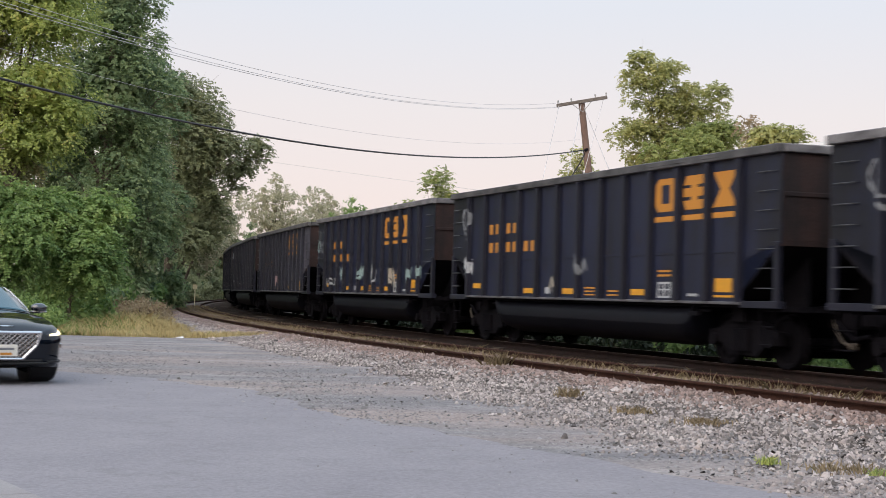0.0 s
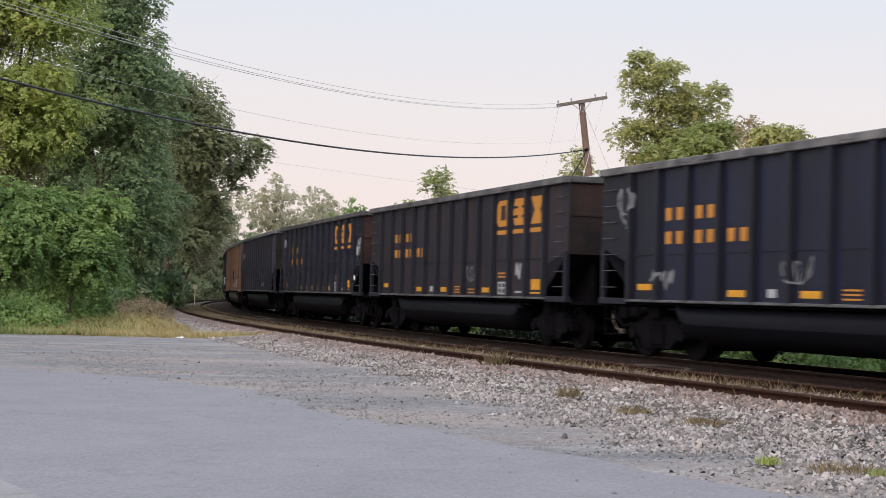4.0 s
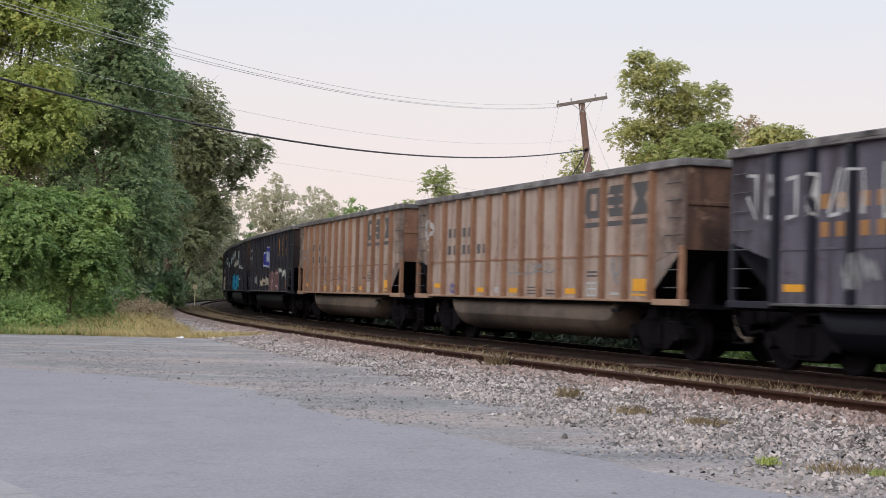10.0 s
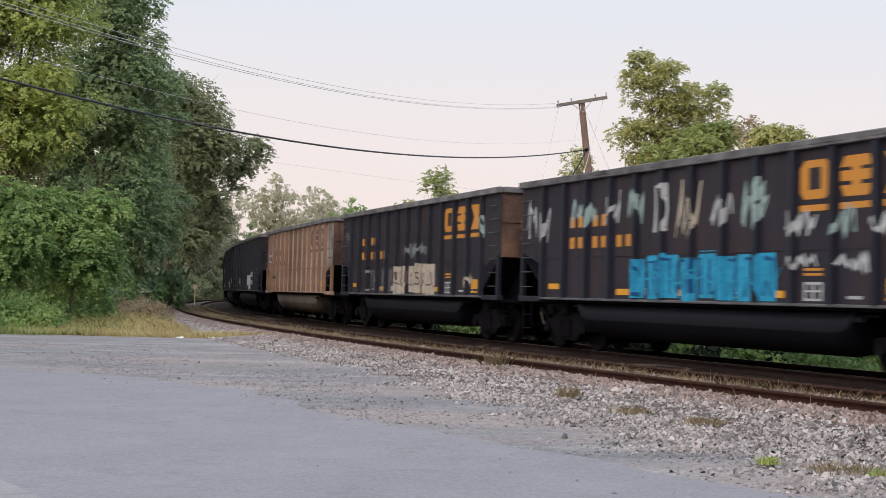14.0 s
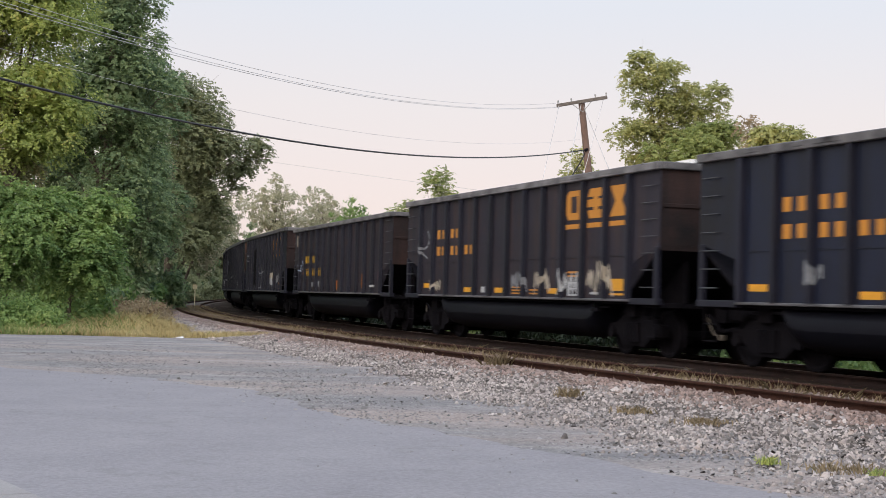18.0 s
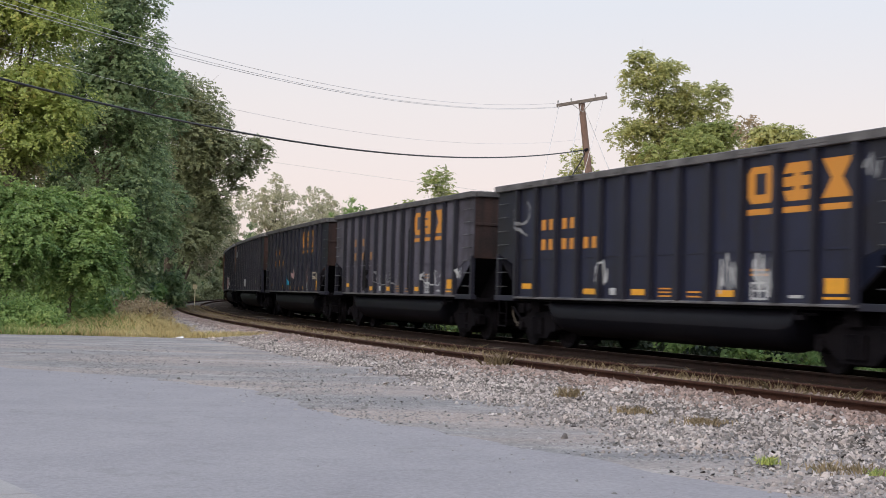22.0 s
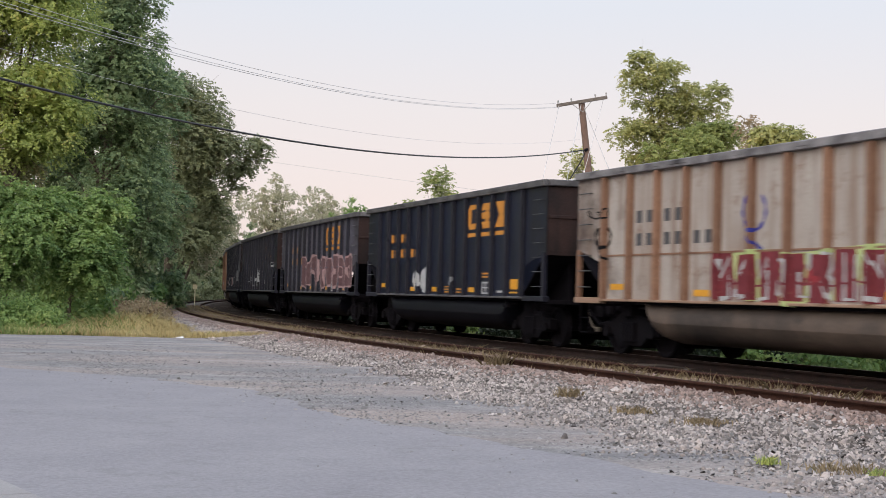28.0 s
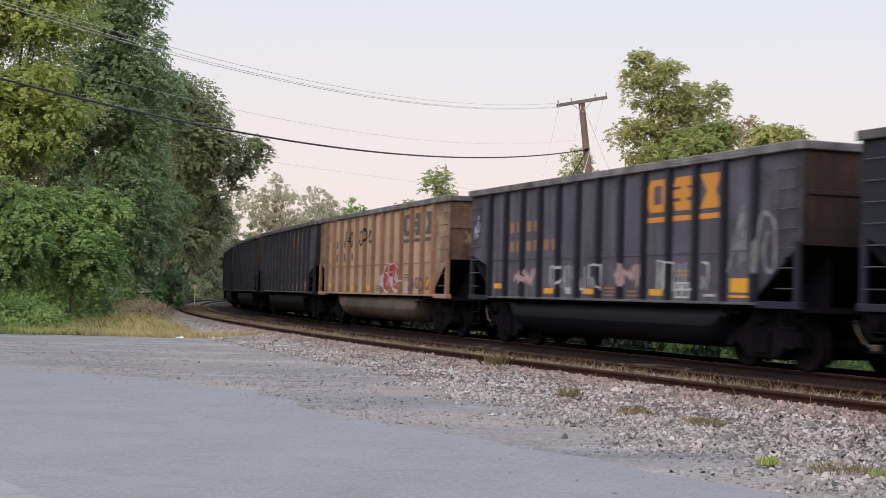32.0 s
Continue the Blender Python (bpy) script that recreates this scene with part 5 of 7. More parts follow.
def big_tree(name, label, base, masses, leaf, seed, lobes=100, lobe_r=(0.6, 1.2), fronds=60, leaves=12, size=0.10, droop=0.6, reach=4.0, bare=0.0, trunk_r=0.25, limbs=10, boughs=(), core=500):
    """Trunk, limbs and a crown of leafy sprays. masses are in the world's space."""
    rng = np.random.default_rng(seed)
    t = new(name)
    t.location = base
    tagged(t, label, "tree")
    o = np.array(base)
    masses = [(np.array(c) - o, r) for c, r in masses]
    c, v, f = frond_cloud(masses, lobes, lobe_r, fronds, leaves, size, rng, droop, reach, bare, core)
    top = max(masses, key=lambda m: m[0][2])[0]
    pts = [Vector((top[0] * a ** 1.6 + rng.normal(0, 0.07), top[1] * a ** 1.6 + rng.normal(0, 0.07), -0.3 + (top[2] + 0.3) * a)) for a in np.linspace(0, 1, 8)]
    bm = bmesh.new()
    for i in range(7):
        rod(bm, pts[i], pts[i + 1], trunk_r * (1 - i / 7.6), trunk_r * (1 - (i + 1) / 7.6), 8)
    part("trunk", bm, BARK, t)
    for i in range(limbs):
        g = Vector(c[rng.integers(len(c))])
        a = min(0.95, max(0.2, (g.z * rng.uniform(0.45, 0.8)) / max(top[2], 1)))
        p = pts[0].lerp(pts[-1], a)
        p = min(pts, key=lambda q: (q - p).length)
        mid = p.lerp(g, 0.5) + Vector((0, 0, 0.12 * (g - p).length))
        r0 = trunk_r * 0.45 * (1.1 - a)
        bm = rod(bmesh.new(), p, mid, r0, r0 * 0.6, 6)
        rod(bm, mid, g, r0 * 0.6, r0 * 0.2, 5)
        for j in range(6):
            e = g + Vector(rng.normal(0, lobe_r[1] * 0.6, 3))
            rod(bm, mid.lerp(g, rng.uniform(0.3, 1)), e, r0 * 0.22, r0 * 0.06, 4)
        part("limb", bm, BARK, t)
    for p, q in boughs:
        p, q = Vector(p) - Vector(base), Vector(q) - Vector(base)
        bm = rod(bmesh.new(), p, q, 0.055, 0.03, 6)
        for j in range(7):
            a = p.lerp(q, rng.uniform(0.3, 1))
            rod(bm, a, a + (q - p) * rng.uniform(0.2, 0.5) + Vector(rng.normal(0, 0.25, 3)), 0.022, 0.007, 4)
        part("bough", bm, BARK_PALE, t, "bare pale bough")
    part("crown", cloud_mesh("crown", v, f), leaf, t)
    return t


def tree(name, label, base, height, crown_c, crown_r, clumps, per, size, leaf, seed, gap=0.0, clump_r=(0.5, 1.1), limbs=9, lean=(0, 0), trunk_r=0.22, category="tree", hollow=0.55):
    """Tapered trunk, forking limbs and a crown of leaf clumps. crown_c is given above the base."""
    rng = np.random.default_rng(seed)
    t = new(name)
    t.location = base
    tagged(t, label, category)
    bm = bmesh.new()
    cc, cr = np.array(crown_c, float), np.array(crown_r, float)
    pts = [Vector((0, 0, -0.3))]
    top = Vector((lean[0] + cc[0] * 0.8, lean[1] + cc[1] * 0.8, height * 0.85))
    for i in range(1, 7):
        a = i / 6
        pts.append(Vector((top.x * a ** 1.5 + rng.normal(0, 0.08), top.y * a ** 1.5 + rng.normal(0, 0.08), top.z * a)))
    for i in range(6):
        rod(bm, pts[i], pts[i + 1], trunk_r * (1 - i / 6.5), trunk_r * (1 - (i + 1) / 6.5), 8)
    part("trunk", bm, BARK, t)
    # clump centres: on uneven lobes
    d = rng.normal(size=(clumps, 3))
    d /= np.linalg.norm(d, axis=1)[:, None]
    lob = 0.78 + 0.22 * np.sin(d[:, 0] * 4 + seed) * np.cos(d[:, 2] * 5 + seed * 1.7) + rng.normal(0, 0.07, clumps)
    rad = np.maximum(rng.random(clumps) ** 0.4, hollow * rng.random(clumps))
    c = cc + d * (rad * lob)[:, None] * cr
    if gap:
        c = c[rng.random(clumps) > gap]
    bm = bmesh.new()
    near = 40 < base[1] < 110
    for i in range(limbs):
        if near and i < 8:
            bm = bmesh.new()
        g = c[rng.integers(len(c))]
        a = rng.uniform(0.3, 0.9)
        p = pts[0].lerp(pts[-1], a)
        g = Vector(g)
        mid = p.lerp(g, 0.55) + Vector((0, 0, 0.25 * (g - p).length * 0.4))
        r0 = trunk_r * 0.42 * (1.1 - a)
        rod(bm, p, mid, r0, r0 * 0.6, 6)
        rod(bm, mid, g, r0 * 0.6, r0 * 0.15, 5)
        for j in range(3):
            e = g + Vector(rng.normal(0, 0.6, 3))
            rod(bm, mid.lerp(g, rng.uniform(0.3, 1)), e, r0 * 0.22, r0 * 0.06, 4)
        if near and i < 8:
            part("limb", bm, BARK, t)
            bm = bmesh.new()
    if bm.verts:
        part("branchwork", bm, BARK, t)
    v, f = leaf_cloud(c, rng.uniform(*clump_r, (len(c), 1)) * np.array([[1, 1, 0.75]]), per, size, rng, three=base[1] > 60 or base[1] < 40)
    part("crown", cloud_mesh("crown", v, f), leaf, t)
    return t


LEAF_DARK = leaf_mat("dark_leaves", (0.095, 0.15, 0.08), (0.28, 0.365, 0.175), (0.42, 0.46, 0.22), 0.5)
LEAF_OLIVE = leaf_mat("olive_leaves", (0.16, 0.185, 0.105), (0.34, 0.365, 0.20), (0.44, 0.42, 0.23), 0.5)
LEAF_YELLOW = leaf_mat("yellow_green_leaves", (0.20, 0.27, 0.085), (0.49, 0.54, 0.17), (0.62, 0.55, 0.19), 0.55)
LEAF_RUSTY_OLIVE = leaf_mat("rusty_olive_leaves", (0.15, 0.155, 0.07), (0.36, 0.33, 0.15), (0.44, 0.30, 0.16), 0.45)
LEAF_GREEN = leaf_mat("fresh_leaves", (0.105, 0.19, 0.062), (0.31, 0.425, 0.145), (0.44, 0.50, 0.18), 0.5)
LEAF_POPLAR = leaf_mat("poplar_leaves", (0.26, 0.28, 0.115), (0.51, 0.50, 0.205), (0.64, 0.55, 0.235), 0.55)
LEAF_LIME = leaf_mat("yellowish_green_leaves", (0.20, 0.25, 0.09), (0.42, 0.46, 0.17), (0.55, 0.52, 0.20), 0.55)
# Leaf colour paled to stand in for the haze over the far trees.
LEAF_HAZED = leaf_mat("haze_paled_leaves", (0.36, 0.36, 0.24), (0.5, 0.475, 0.34), (0.58, 0.53, 0.40), 0.5)
LEAF_RUST = leaf_mat("reddish_leaves", (0.30, 0.21, 0.14), (0.46, 0.37, 0.22), (0.52, 0.42, 0.26), 0.5)
# Darker copy of the leaves, with shade put into the colour.
LEAF_SHADED = leaf_mat("shaded_leaves", (0.012, 0.022, 0.012), (0.035, 0.055, 0.028), (0.08, 0.12, 0.05), 0.2)
GRASS_DRY = leaf_mat("dry_grass", (0.44, 0.35, 0.17), (0.66, 0.54, 0.28), (0.70, 0.60, 0.34), 0.5)
GRASS_GREEN = leaf_mat("green_grass", (0.16, 0.22, 0.075), (0.36, 0.42, 0.15), (0.50, 0.47, 0.19), 0.5)
WEED_TAN = leaf_mat("straw_weeds", (0.17, 0.125, 0.07), (0.35, 0.27, 0.165), (0.27, 0.26, 0.10), 0.35)


def build_trees():
    G = -0.33
    # woods on the outside of the curve
    big_tree("broadleaf_tree", "tall yellow-green tree at the edge of the woods", (-15.8, 50.2, G), [((-14.5, 50, 10.8), (2.7, 2.4, 2.8)), ((-14.5, 49.8, 7.9), (2.5, 2.2, 1.9)), ((-15.0, 49.8, 6.0), (2.4, 2.0, 1.4))], LEAF_YELLOW, 21,
             lobes=84, lobe_r=(0.6, 1.15), fronds=84, leaves=9, size=0.098, droop=0.7, reach=3.2, limbs=12, core=1800)
    big_tree("broadleaf_tree", "olive tree with bare lower twigs at the edge of the woods", (-18.0, 51.6, G), [((-16.9, 50.6, 9.6), (2.0, 1.8, 3.0)), ((-16.6, 51.0, 5.6), (2.6, 1.8, 1.6))], LEAF_RUSTY_OLIVE, 22,
             lobes=50, lobe_r=(0.5, 0.95), fronds=56, leaves=9, size=0.09, droop=0.7, reach=3.0, limbs=14, bare=0.1, core=900, boughs=(((-16.6, 45.2, 3.8), (-14.3, 44.8, 4.6)), ((-16.4, 45.4, 4.4), (-14.4, 44.9, 5.5))))
    big_tree("sumac_tree", "bright green sumac with long drooping leaves", (-13.9, 46.2, G), [((-13.3, 46, 2.5), (1.6, 1.4, 1.5)), ((-14.8, 45.4, 2.1), (1.4, 1.2, 1.8)), ((-14.9, 46.6, 3.9), (1.5, 1.2, 0.9))], LEAF_GREEN, 23,
             lobes=62, lobe_r=(0.4, 0.8), fronds=56, leaves=14, size=0.092, droop=0.7, reach=4.6, limbs=8, trunk_r=0.09, core=1000)
    big_tree("sumac_tree", "bright green sumac with long drooping leaves", (-12.4, 47.2, G), [((-11.7, 47, 1.9), (1.1, 1.2, 1.6)), ((-12.9, 47.6, 3.5), (1.4, 1.2, 1.1)), ((-11.6, 48.2, 3.7), (0.9, 0.9, 0.8))], LEAF_GREEN, 24,
             lobes=52, lobe_r=(0.4, 0.8), fronds=56, leaves=14, size=0.092, droop=0.7, reach=4.6, limbs=8, trunk_r=0.08, core=1000)
    big_tree("broadleaf_tree", "tall dark green tree in the woods", (-17.4, 72.4, G), [((-16.9, 72, 15.6), (2.8, 2.6, 4.2)), ((-16.6, 71.8, 10.6), (3.0, 2.6, 4.0)), ((-16.1, 71, 5.0), (2.7, 2.2, 3.6)), ((-19.2, 73, 9.5), (2.4, 2.0, 4.6))], LEAF_DARK, 25,
             lobes=140, lobe_r=(0.75, 1.4), fronds=78, leaves=9, size=0.125, droop=0.6, reach=3.0, limbs=12, trunk_r=0.35, core=2600)
    big_tree("broadleaf_tree", "tall dark green tree in the woods", (-20.0, 82.0, G), [((-18.6, 82, 12.0), (3.2, 2.6, 4.8)), ((-17.6, 81, 5.8), (3.0, 2.6, 4.0))], LEAF_DARK, 26,
             lobes=66, lobe_r=(0.9, 1.6), fronds=60, leaves=8, size=0.18, droop=0.6, reach=3.0, limbs=10, trunk_r=0.35, core=2000)
    big_tree("broadleaf_tree", "grey-olive tree that overhangs the tracks", (-18.6, 96.0, G), [((-17.5, 95, 13.0), (2.9, 2.6, 3.3)), ((-16.2, 95, 10.2), (2.8, 2.6, 3.6)), ((-16.7, 95, 5.6), (2.8, 2.4, 3.8))], LEAF_OLIVE, 27,
             lobes=116, lobe_r=(0.7, 1.35), fronds=72, leaves=9, size=0.135, droop=0.6, reach=3.0, limbs=14, trunk_r=0.38, core=2400)
    big_tree("broadleaf_tree", "thin olive tree that reaches over the tracks", (-18.2, 98.0, G), [((-12.9, 97, 10.6), (1.2, 1.0, 1.4)), ((-14.4, 97, 9.0), (1.5, 1.2, 2.0))], LEAF_OLIVE, 29,
             lobes=26, lobe_r=(0.3, 0.6), fronds=30, leaves=8, size=0.16, droop=0.6, reach=2.8, limbs=14, trunk_r=0.12, core=60, bare=0.2)
    tree("broadleaf_tree", "dark green tree behind the bend", (-29.5, 122.0, G), 17.0, (3.0, 0, 8.5), (6.0, 5.0, 7.0), 220, 120, 0.24, LEAF_DARK, 28, limbs=10, clump_r=(0.8, 1.5), trunk_r=0.35)
    for i, (x, y, h) in enumerate(((-27, 66, 18), (-31, 84, 19), (-24, 60, 15), (-36, 104, 20), (-22.5, 56, 12), (-33, 122, 18))):
        tree("broadleaf_tree", "dark green tree deep in the woods", (x, y, G), h, (0.5, 0, h * 0.52), (5.2, 4.6, h * 0.46), 110, 110, 0.26, LEAF_DARK, 40 + i, limbs=6, clump_r=(0.9, 1.6), trunk_r=0.3)
    for i, (x, y, h) in enumerate(((-25.5, 112, 7), (-27, 126, 8), (-24.0, 98, 5.5), (-29, 138, 9), (-30.5, 150, 10), (-22.5, 90, 5.5), (-31, 166, 11), (-32.5, 182, 12), (-31, 200, 12), (-30, 224, 13), (-34, 210, 14), (-38, 170, 14))):
        tree("understory_tree", "leafy dark green understory tree", (x, y, G), h, (0.3, 0, h * 0.48), (3.4, 3.0, h * 0.5), 80, 100, 0.22, LEAF_DARK if i % 2 else LEAF_OLIVE, 90 + i, limbs=6, clump_r=(0.7, 1.2), trunk_r=0.12)
    # unseen, behind the eye; leaves darkened so the sedan's flanks mirror dark
    for i, (x, y, h) in enumerate(((-30, -4, 15), (-22, -16, 17), (-12, -22, 16), (-2, -27, 18), (9, -30, 16), (21, -34, 17), (-36, 10, 16), (-20, 26, 7.5), (-18.5, 17, 8), (-27, 31, 9), (-30, 20, 13), (-17, -11, 9), (-6, -17, 8), (5, -22, 8))):
        tree("broadleaf_tree", "dark green tree across the road from the tracks", (x, y, G), h, (0, 0, h * 0.5), (5.0, 5.0, h * 0.48), 90, 60, 0.38, LEAF_SHADED, 110 + i, limbs=6, clump_r=(1.0, 1.7), trunk_r=0.3)
    # beyond the train
    big_tree("poplar_tree", "yellowing poplar with gaps between its leaves", (12.1, 75.0, G), [((11.1, 75, 12.6), (1.9, 1.7, 2.1)), ((13.4, 75, 11.4), (1.8, 1.6, 1.9)), ((10.3, 75, 9.4), (1.8, 1.6, 1.6)), ((12.9, 75, 8.9), (2.4, 1.8, 1.5)), ((14.5, 75, 9.7), (1.2, 1.2, 1.3)), ((12.0, 75, 10.6), (1.5, 1.3, 1.5))], LEAF_POPLAR, 60,
             lobes=185, lobe_r=(0.28, 0.62), fronds=34, leaves=8, size=0.12, droop=0.4, reach=2.6, limbs=22, bare=0.1, trunk_r=0.2, core=0)
    big_tree("broadleaf_tree", "dense green tree below the poplar", (13.0, 72.0, G), [((12.6, 72, 8.3), (2.6, 2.0, 1.7)), ((13.6, 72, 9.6), (1.4, 1.2, 1.0))], LEAF_LIME, 61,
             lobes=70, lobe_r=(0.35, 0.7), fronds=44, leaves=9, size=0.11, droop=0.7, reach=3.2, limbs=12, core=200)
    big_tree("locust_tree", "thin reddish-green locust with bare twigs", (15.0, 66.0, G), [((14.2, 66, 9.1), (0.9, 0.8, 0.9)), ((14.6, 66, 7.9), (1.4, 1.0, 0.9))], LEAF_RUST, 62, lobes=30, lobe_r=(0.2, 0.45), fronds=16, leaves=10, size=0.11, droop=0.7, limbs=24, bare=0.2, trunk_r=0.1, core=0)
    big_tree("locust_tree", "thin green locust with drooping leaf fronds", (15.6, 64.0, G), [((15.2, 64, 8.7), (1.5, 0.8, 0.5)), ((15.6, 64, 8.0), (1.1, 0.8, 0.6))], LEAF_POPLAR, 63, lobes=26, lobe_r=(0.3, 0.5), fronds=22, leaves=12, size=0.13, droop=0.6, reach=4.5, limbs=16, trunk_r=0.09, core=0)
    big_tree("sapling", "small yellowing sapling beside the pole", (6.7, 68.0, G), [((6.3, 68, 7.3), (0.9, 0.8, 1.1)), ((7.2, 68, 6.4), (0.8, 0.7, 0.9))], LEAF_POPLAR, 64,
             lobes=30, lobe_r=(0.22, 0.45), fronds=20, leaves=7, size=0.11, droop=0.4, reach=2.4, limbs=16, bare=0.1, trunk_r=0.07, core=0)
    big_tree("sapling", "small green tree with bare top twigs behind the train", (-0.6, 98.0, G), [((-0.4, 98, 8.4), (1.5, 1.1, 1.8)), ((-2.4, 98, 7.0), (1.7, 1.0, 0.9)), ((0.2, 98, 7.0), (1.2, 1.0, 1.5))], LEAF_LIME, 65,
             lobes=64, lobe_r=(0.25, 0.6), fronds=18, leaves=8, size=0.13, droop=0.4, reach=2.8, limbs=26, bare=0.2, trunk_r=0.08, core=0)
    for i, (x, y, h, r, lf) in enumerate(((-31.5, 196, 16.5, 5.6, LEAF_HAZED), (-25.5, 214, 19.5, 5.6, LEAF_HAZED), (-19, 222, 19.0, 5.6, LEAF_HAZED), (-13.5, 205, 15.0, 4.4, LEAF_GREEN),
                                          (-29.5, 172, 11.5, 4.2, LEAF_HAZED), (-36, 188, 14, 5, LEAF_OLIVE))):
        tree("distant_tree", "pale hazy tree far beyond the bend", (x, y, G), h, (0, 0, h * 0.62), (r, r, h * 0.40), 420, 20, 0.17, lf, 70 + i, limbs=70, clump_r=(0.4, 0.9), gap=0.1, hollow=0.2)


def shrub(name, label, base, r, h, leaf, seed, n=26, per=90, size=0.10, category="bush"):
    rng = np.random.default_rng(seed)
    t = new(name)
    t.location = base
    tagged(t, label, category)
    a, q = rng.uniform(0, 2 * math.pi, n), rng.random(n) ** 0.6
    c = np.stack([np.cos(a) * q * r * 1.1, np.sin(a) * q * r * 1.1, rng.random(n) ** 0.8 * h * (1.15 - 0.75 * q) * rng.uniform(0.75, 1.2, n)], 1)
    bm = bmesh.new()
    for p in c[:8]:
        rod(bm, (p[0] * 0.2, p[1] * 0.2, -0.1), p, 0.03, 0.01, 5)
    part("stem", bm, BARK, t)
    v, f = leaf_cloud(c, np.full((n, 1), 0.45) * np.array([[1, 1, 0.9]]) * min(1.3, h / 1.6 + 0.4), per, size, rng, three=base[1] > 60)
    part("foliage", cloud_mesh("foliage", v, f), leaf, t)
    return t


def build_bushes():
    rng = np.random.default_rng(8)
    G = -0.33
    for i in range(7):      # weeds at the foot of the woods
        shrub("weed_thicket", "tall green weeds at the foot of the woods", (-14.6 + i * 0.36 + rng.normal(0, 0.15), 42.4 + 0.3 * i + rng.normal(0, 0.4), G), 0.9, rng.uniform(0.7, 1.15), LEAF_GREEN, 200 + i, 40, 110, 0.05)
    for i in range(9):
        shrub("bush", "green undergrowth under the trees", (-13.9 - 0.42 * i + rng.normal(0, 0.5), 51 + i * 4.0, G), 1.5, 3.0, (LEAF_GREEN, LEAF_OLIVE, LEAF_DARK)[i % 3], 230 + i, 34, 90, 0.13)
    for i in range(5):
        shrub("bush", "reddish-brown brush beside the tracks", (-12.0 - 0.42 * i + rng.normal(0, 0.3), 57 + i * 2.0, G), 1.0, 0.75, LEAF_RUST, 250 + i, 26, 80, 0.06)
    for i, s in enumerate(np.arange(-34, -190, -6.0)):
        x, y, _ = on_track(s, 8.0 + rng.normal(0, 0.5))
        shrub("bush", "olive brush along the outside of the bend", (x, y, G), 1.6, 1.9 + 0.12 * i, LEAF_OLIVE, 260 + i, 34, 80, 0.13)
    for i in range(7):
        shrub("bush", "tall dark brush beyond the bend", (-30.0 - i * 0.8, 150 + i * 13.0, G), 3.0, 5.0, LEAF_DARK, 330 + i, 60, 70, 0.24)
    # The darkened leaf colour imitates the shade seen under the train.
    for i, s in enumerate(np.arange(-58, 34, 1.5)):      # low brush close behind the train
        x, y, _ = on_track(s + rng.normal(0, 0.3), -3.9 + rng.normal(0, 0.15))
        shrub("bush", "low brush close behind the train", (x, y, G), 0.75, 0.95, LEAF_GREEN if (7.5 < s or -9 < s < -4) and i % 5 else LEAF_SHADED, 380 + i, 20, 44, 0.08)
    # Mostly darkened leaves again, to keep the gaps between cars dark.
    for i, s in enumerate(np.arange(-60, 32, 2.6)):      # bank behind the train
        x, y, _ = on_track(s, -5.9 + rng.normal(0, 0.3))
        shrub("bush", "dark green bush on the bank behind the train", (x, y, G), 1.5, 1.5, LEAF_SHADED if i % 4 else LEAF_DARK, 280 + i, 24, 40, 0.13)


def blades(name, label, pts, height, width, leaf, seed, lean=0.35, category="grass", factor=1.0):
    """Grass as many thin blades, three-sided at the foot and bent."""
    rng = np.random.default_rng(seed)
    n = len(pts)
    a = rng.uniform(0, 2 * math.pi, n)
    h = height * factor * rng.uniform(0.4, 1.25, n)
    d = np.stack([np.cos(a), np.sin(a), 0 * a], 1)
    l = rng.normal(0, lean, (n, 2)) * h[:, None]
    w = width * rng.uniform(0.6, 1.4, n)
    top = pts + np.stack([l[:, 0], l[:, 1], h], 1)
    mid = pts + np.stack([l[:, 0] * 0.35, l[:, 1] * 0.35, h * 0.6], 1)
    v = np.stack([pts - d * w[:, None], pts + d * w[:, None], mid + d * w[:, None] * 0.7, top, mid - d * w[:, None] * 0.7], 1).reshape(-1, 3)
    f = np.arange(5 * n).reshape(-1, 5)
    return tagged(part(name, cloud_mesh(name, v, f), leaf), label, category, kind="stuff")


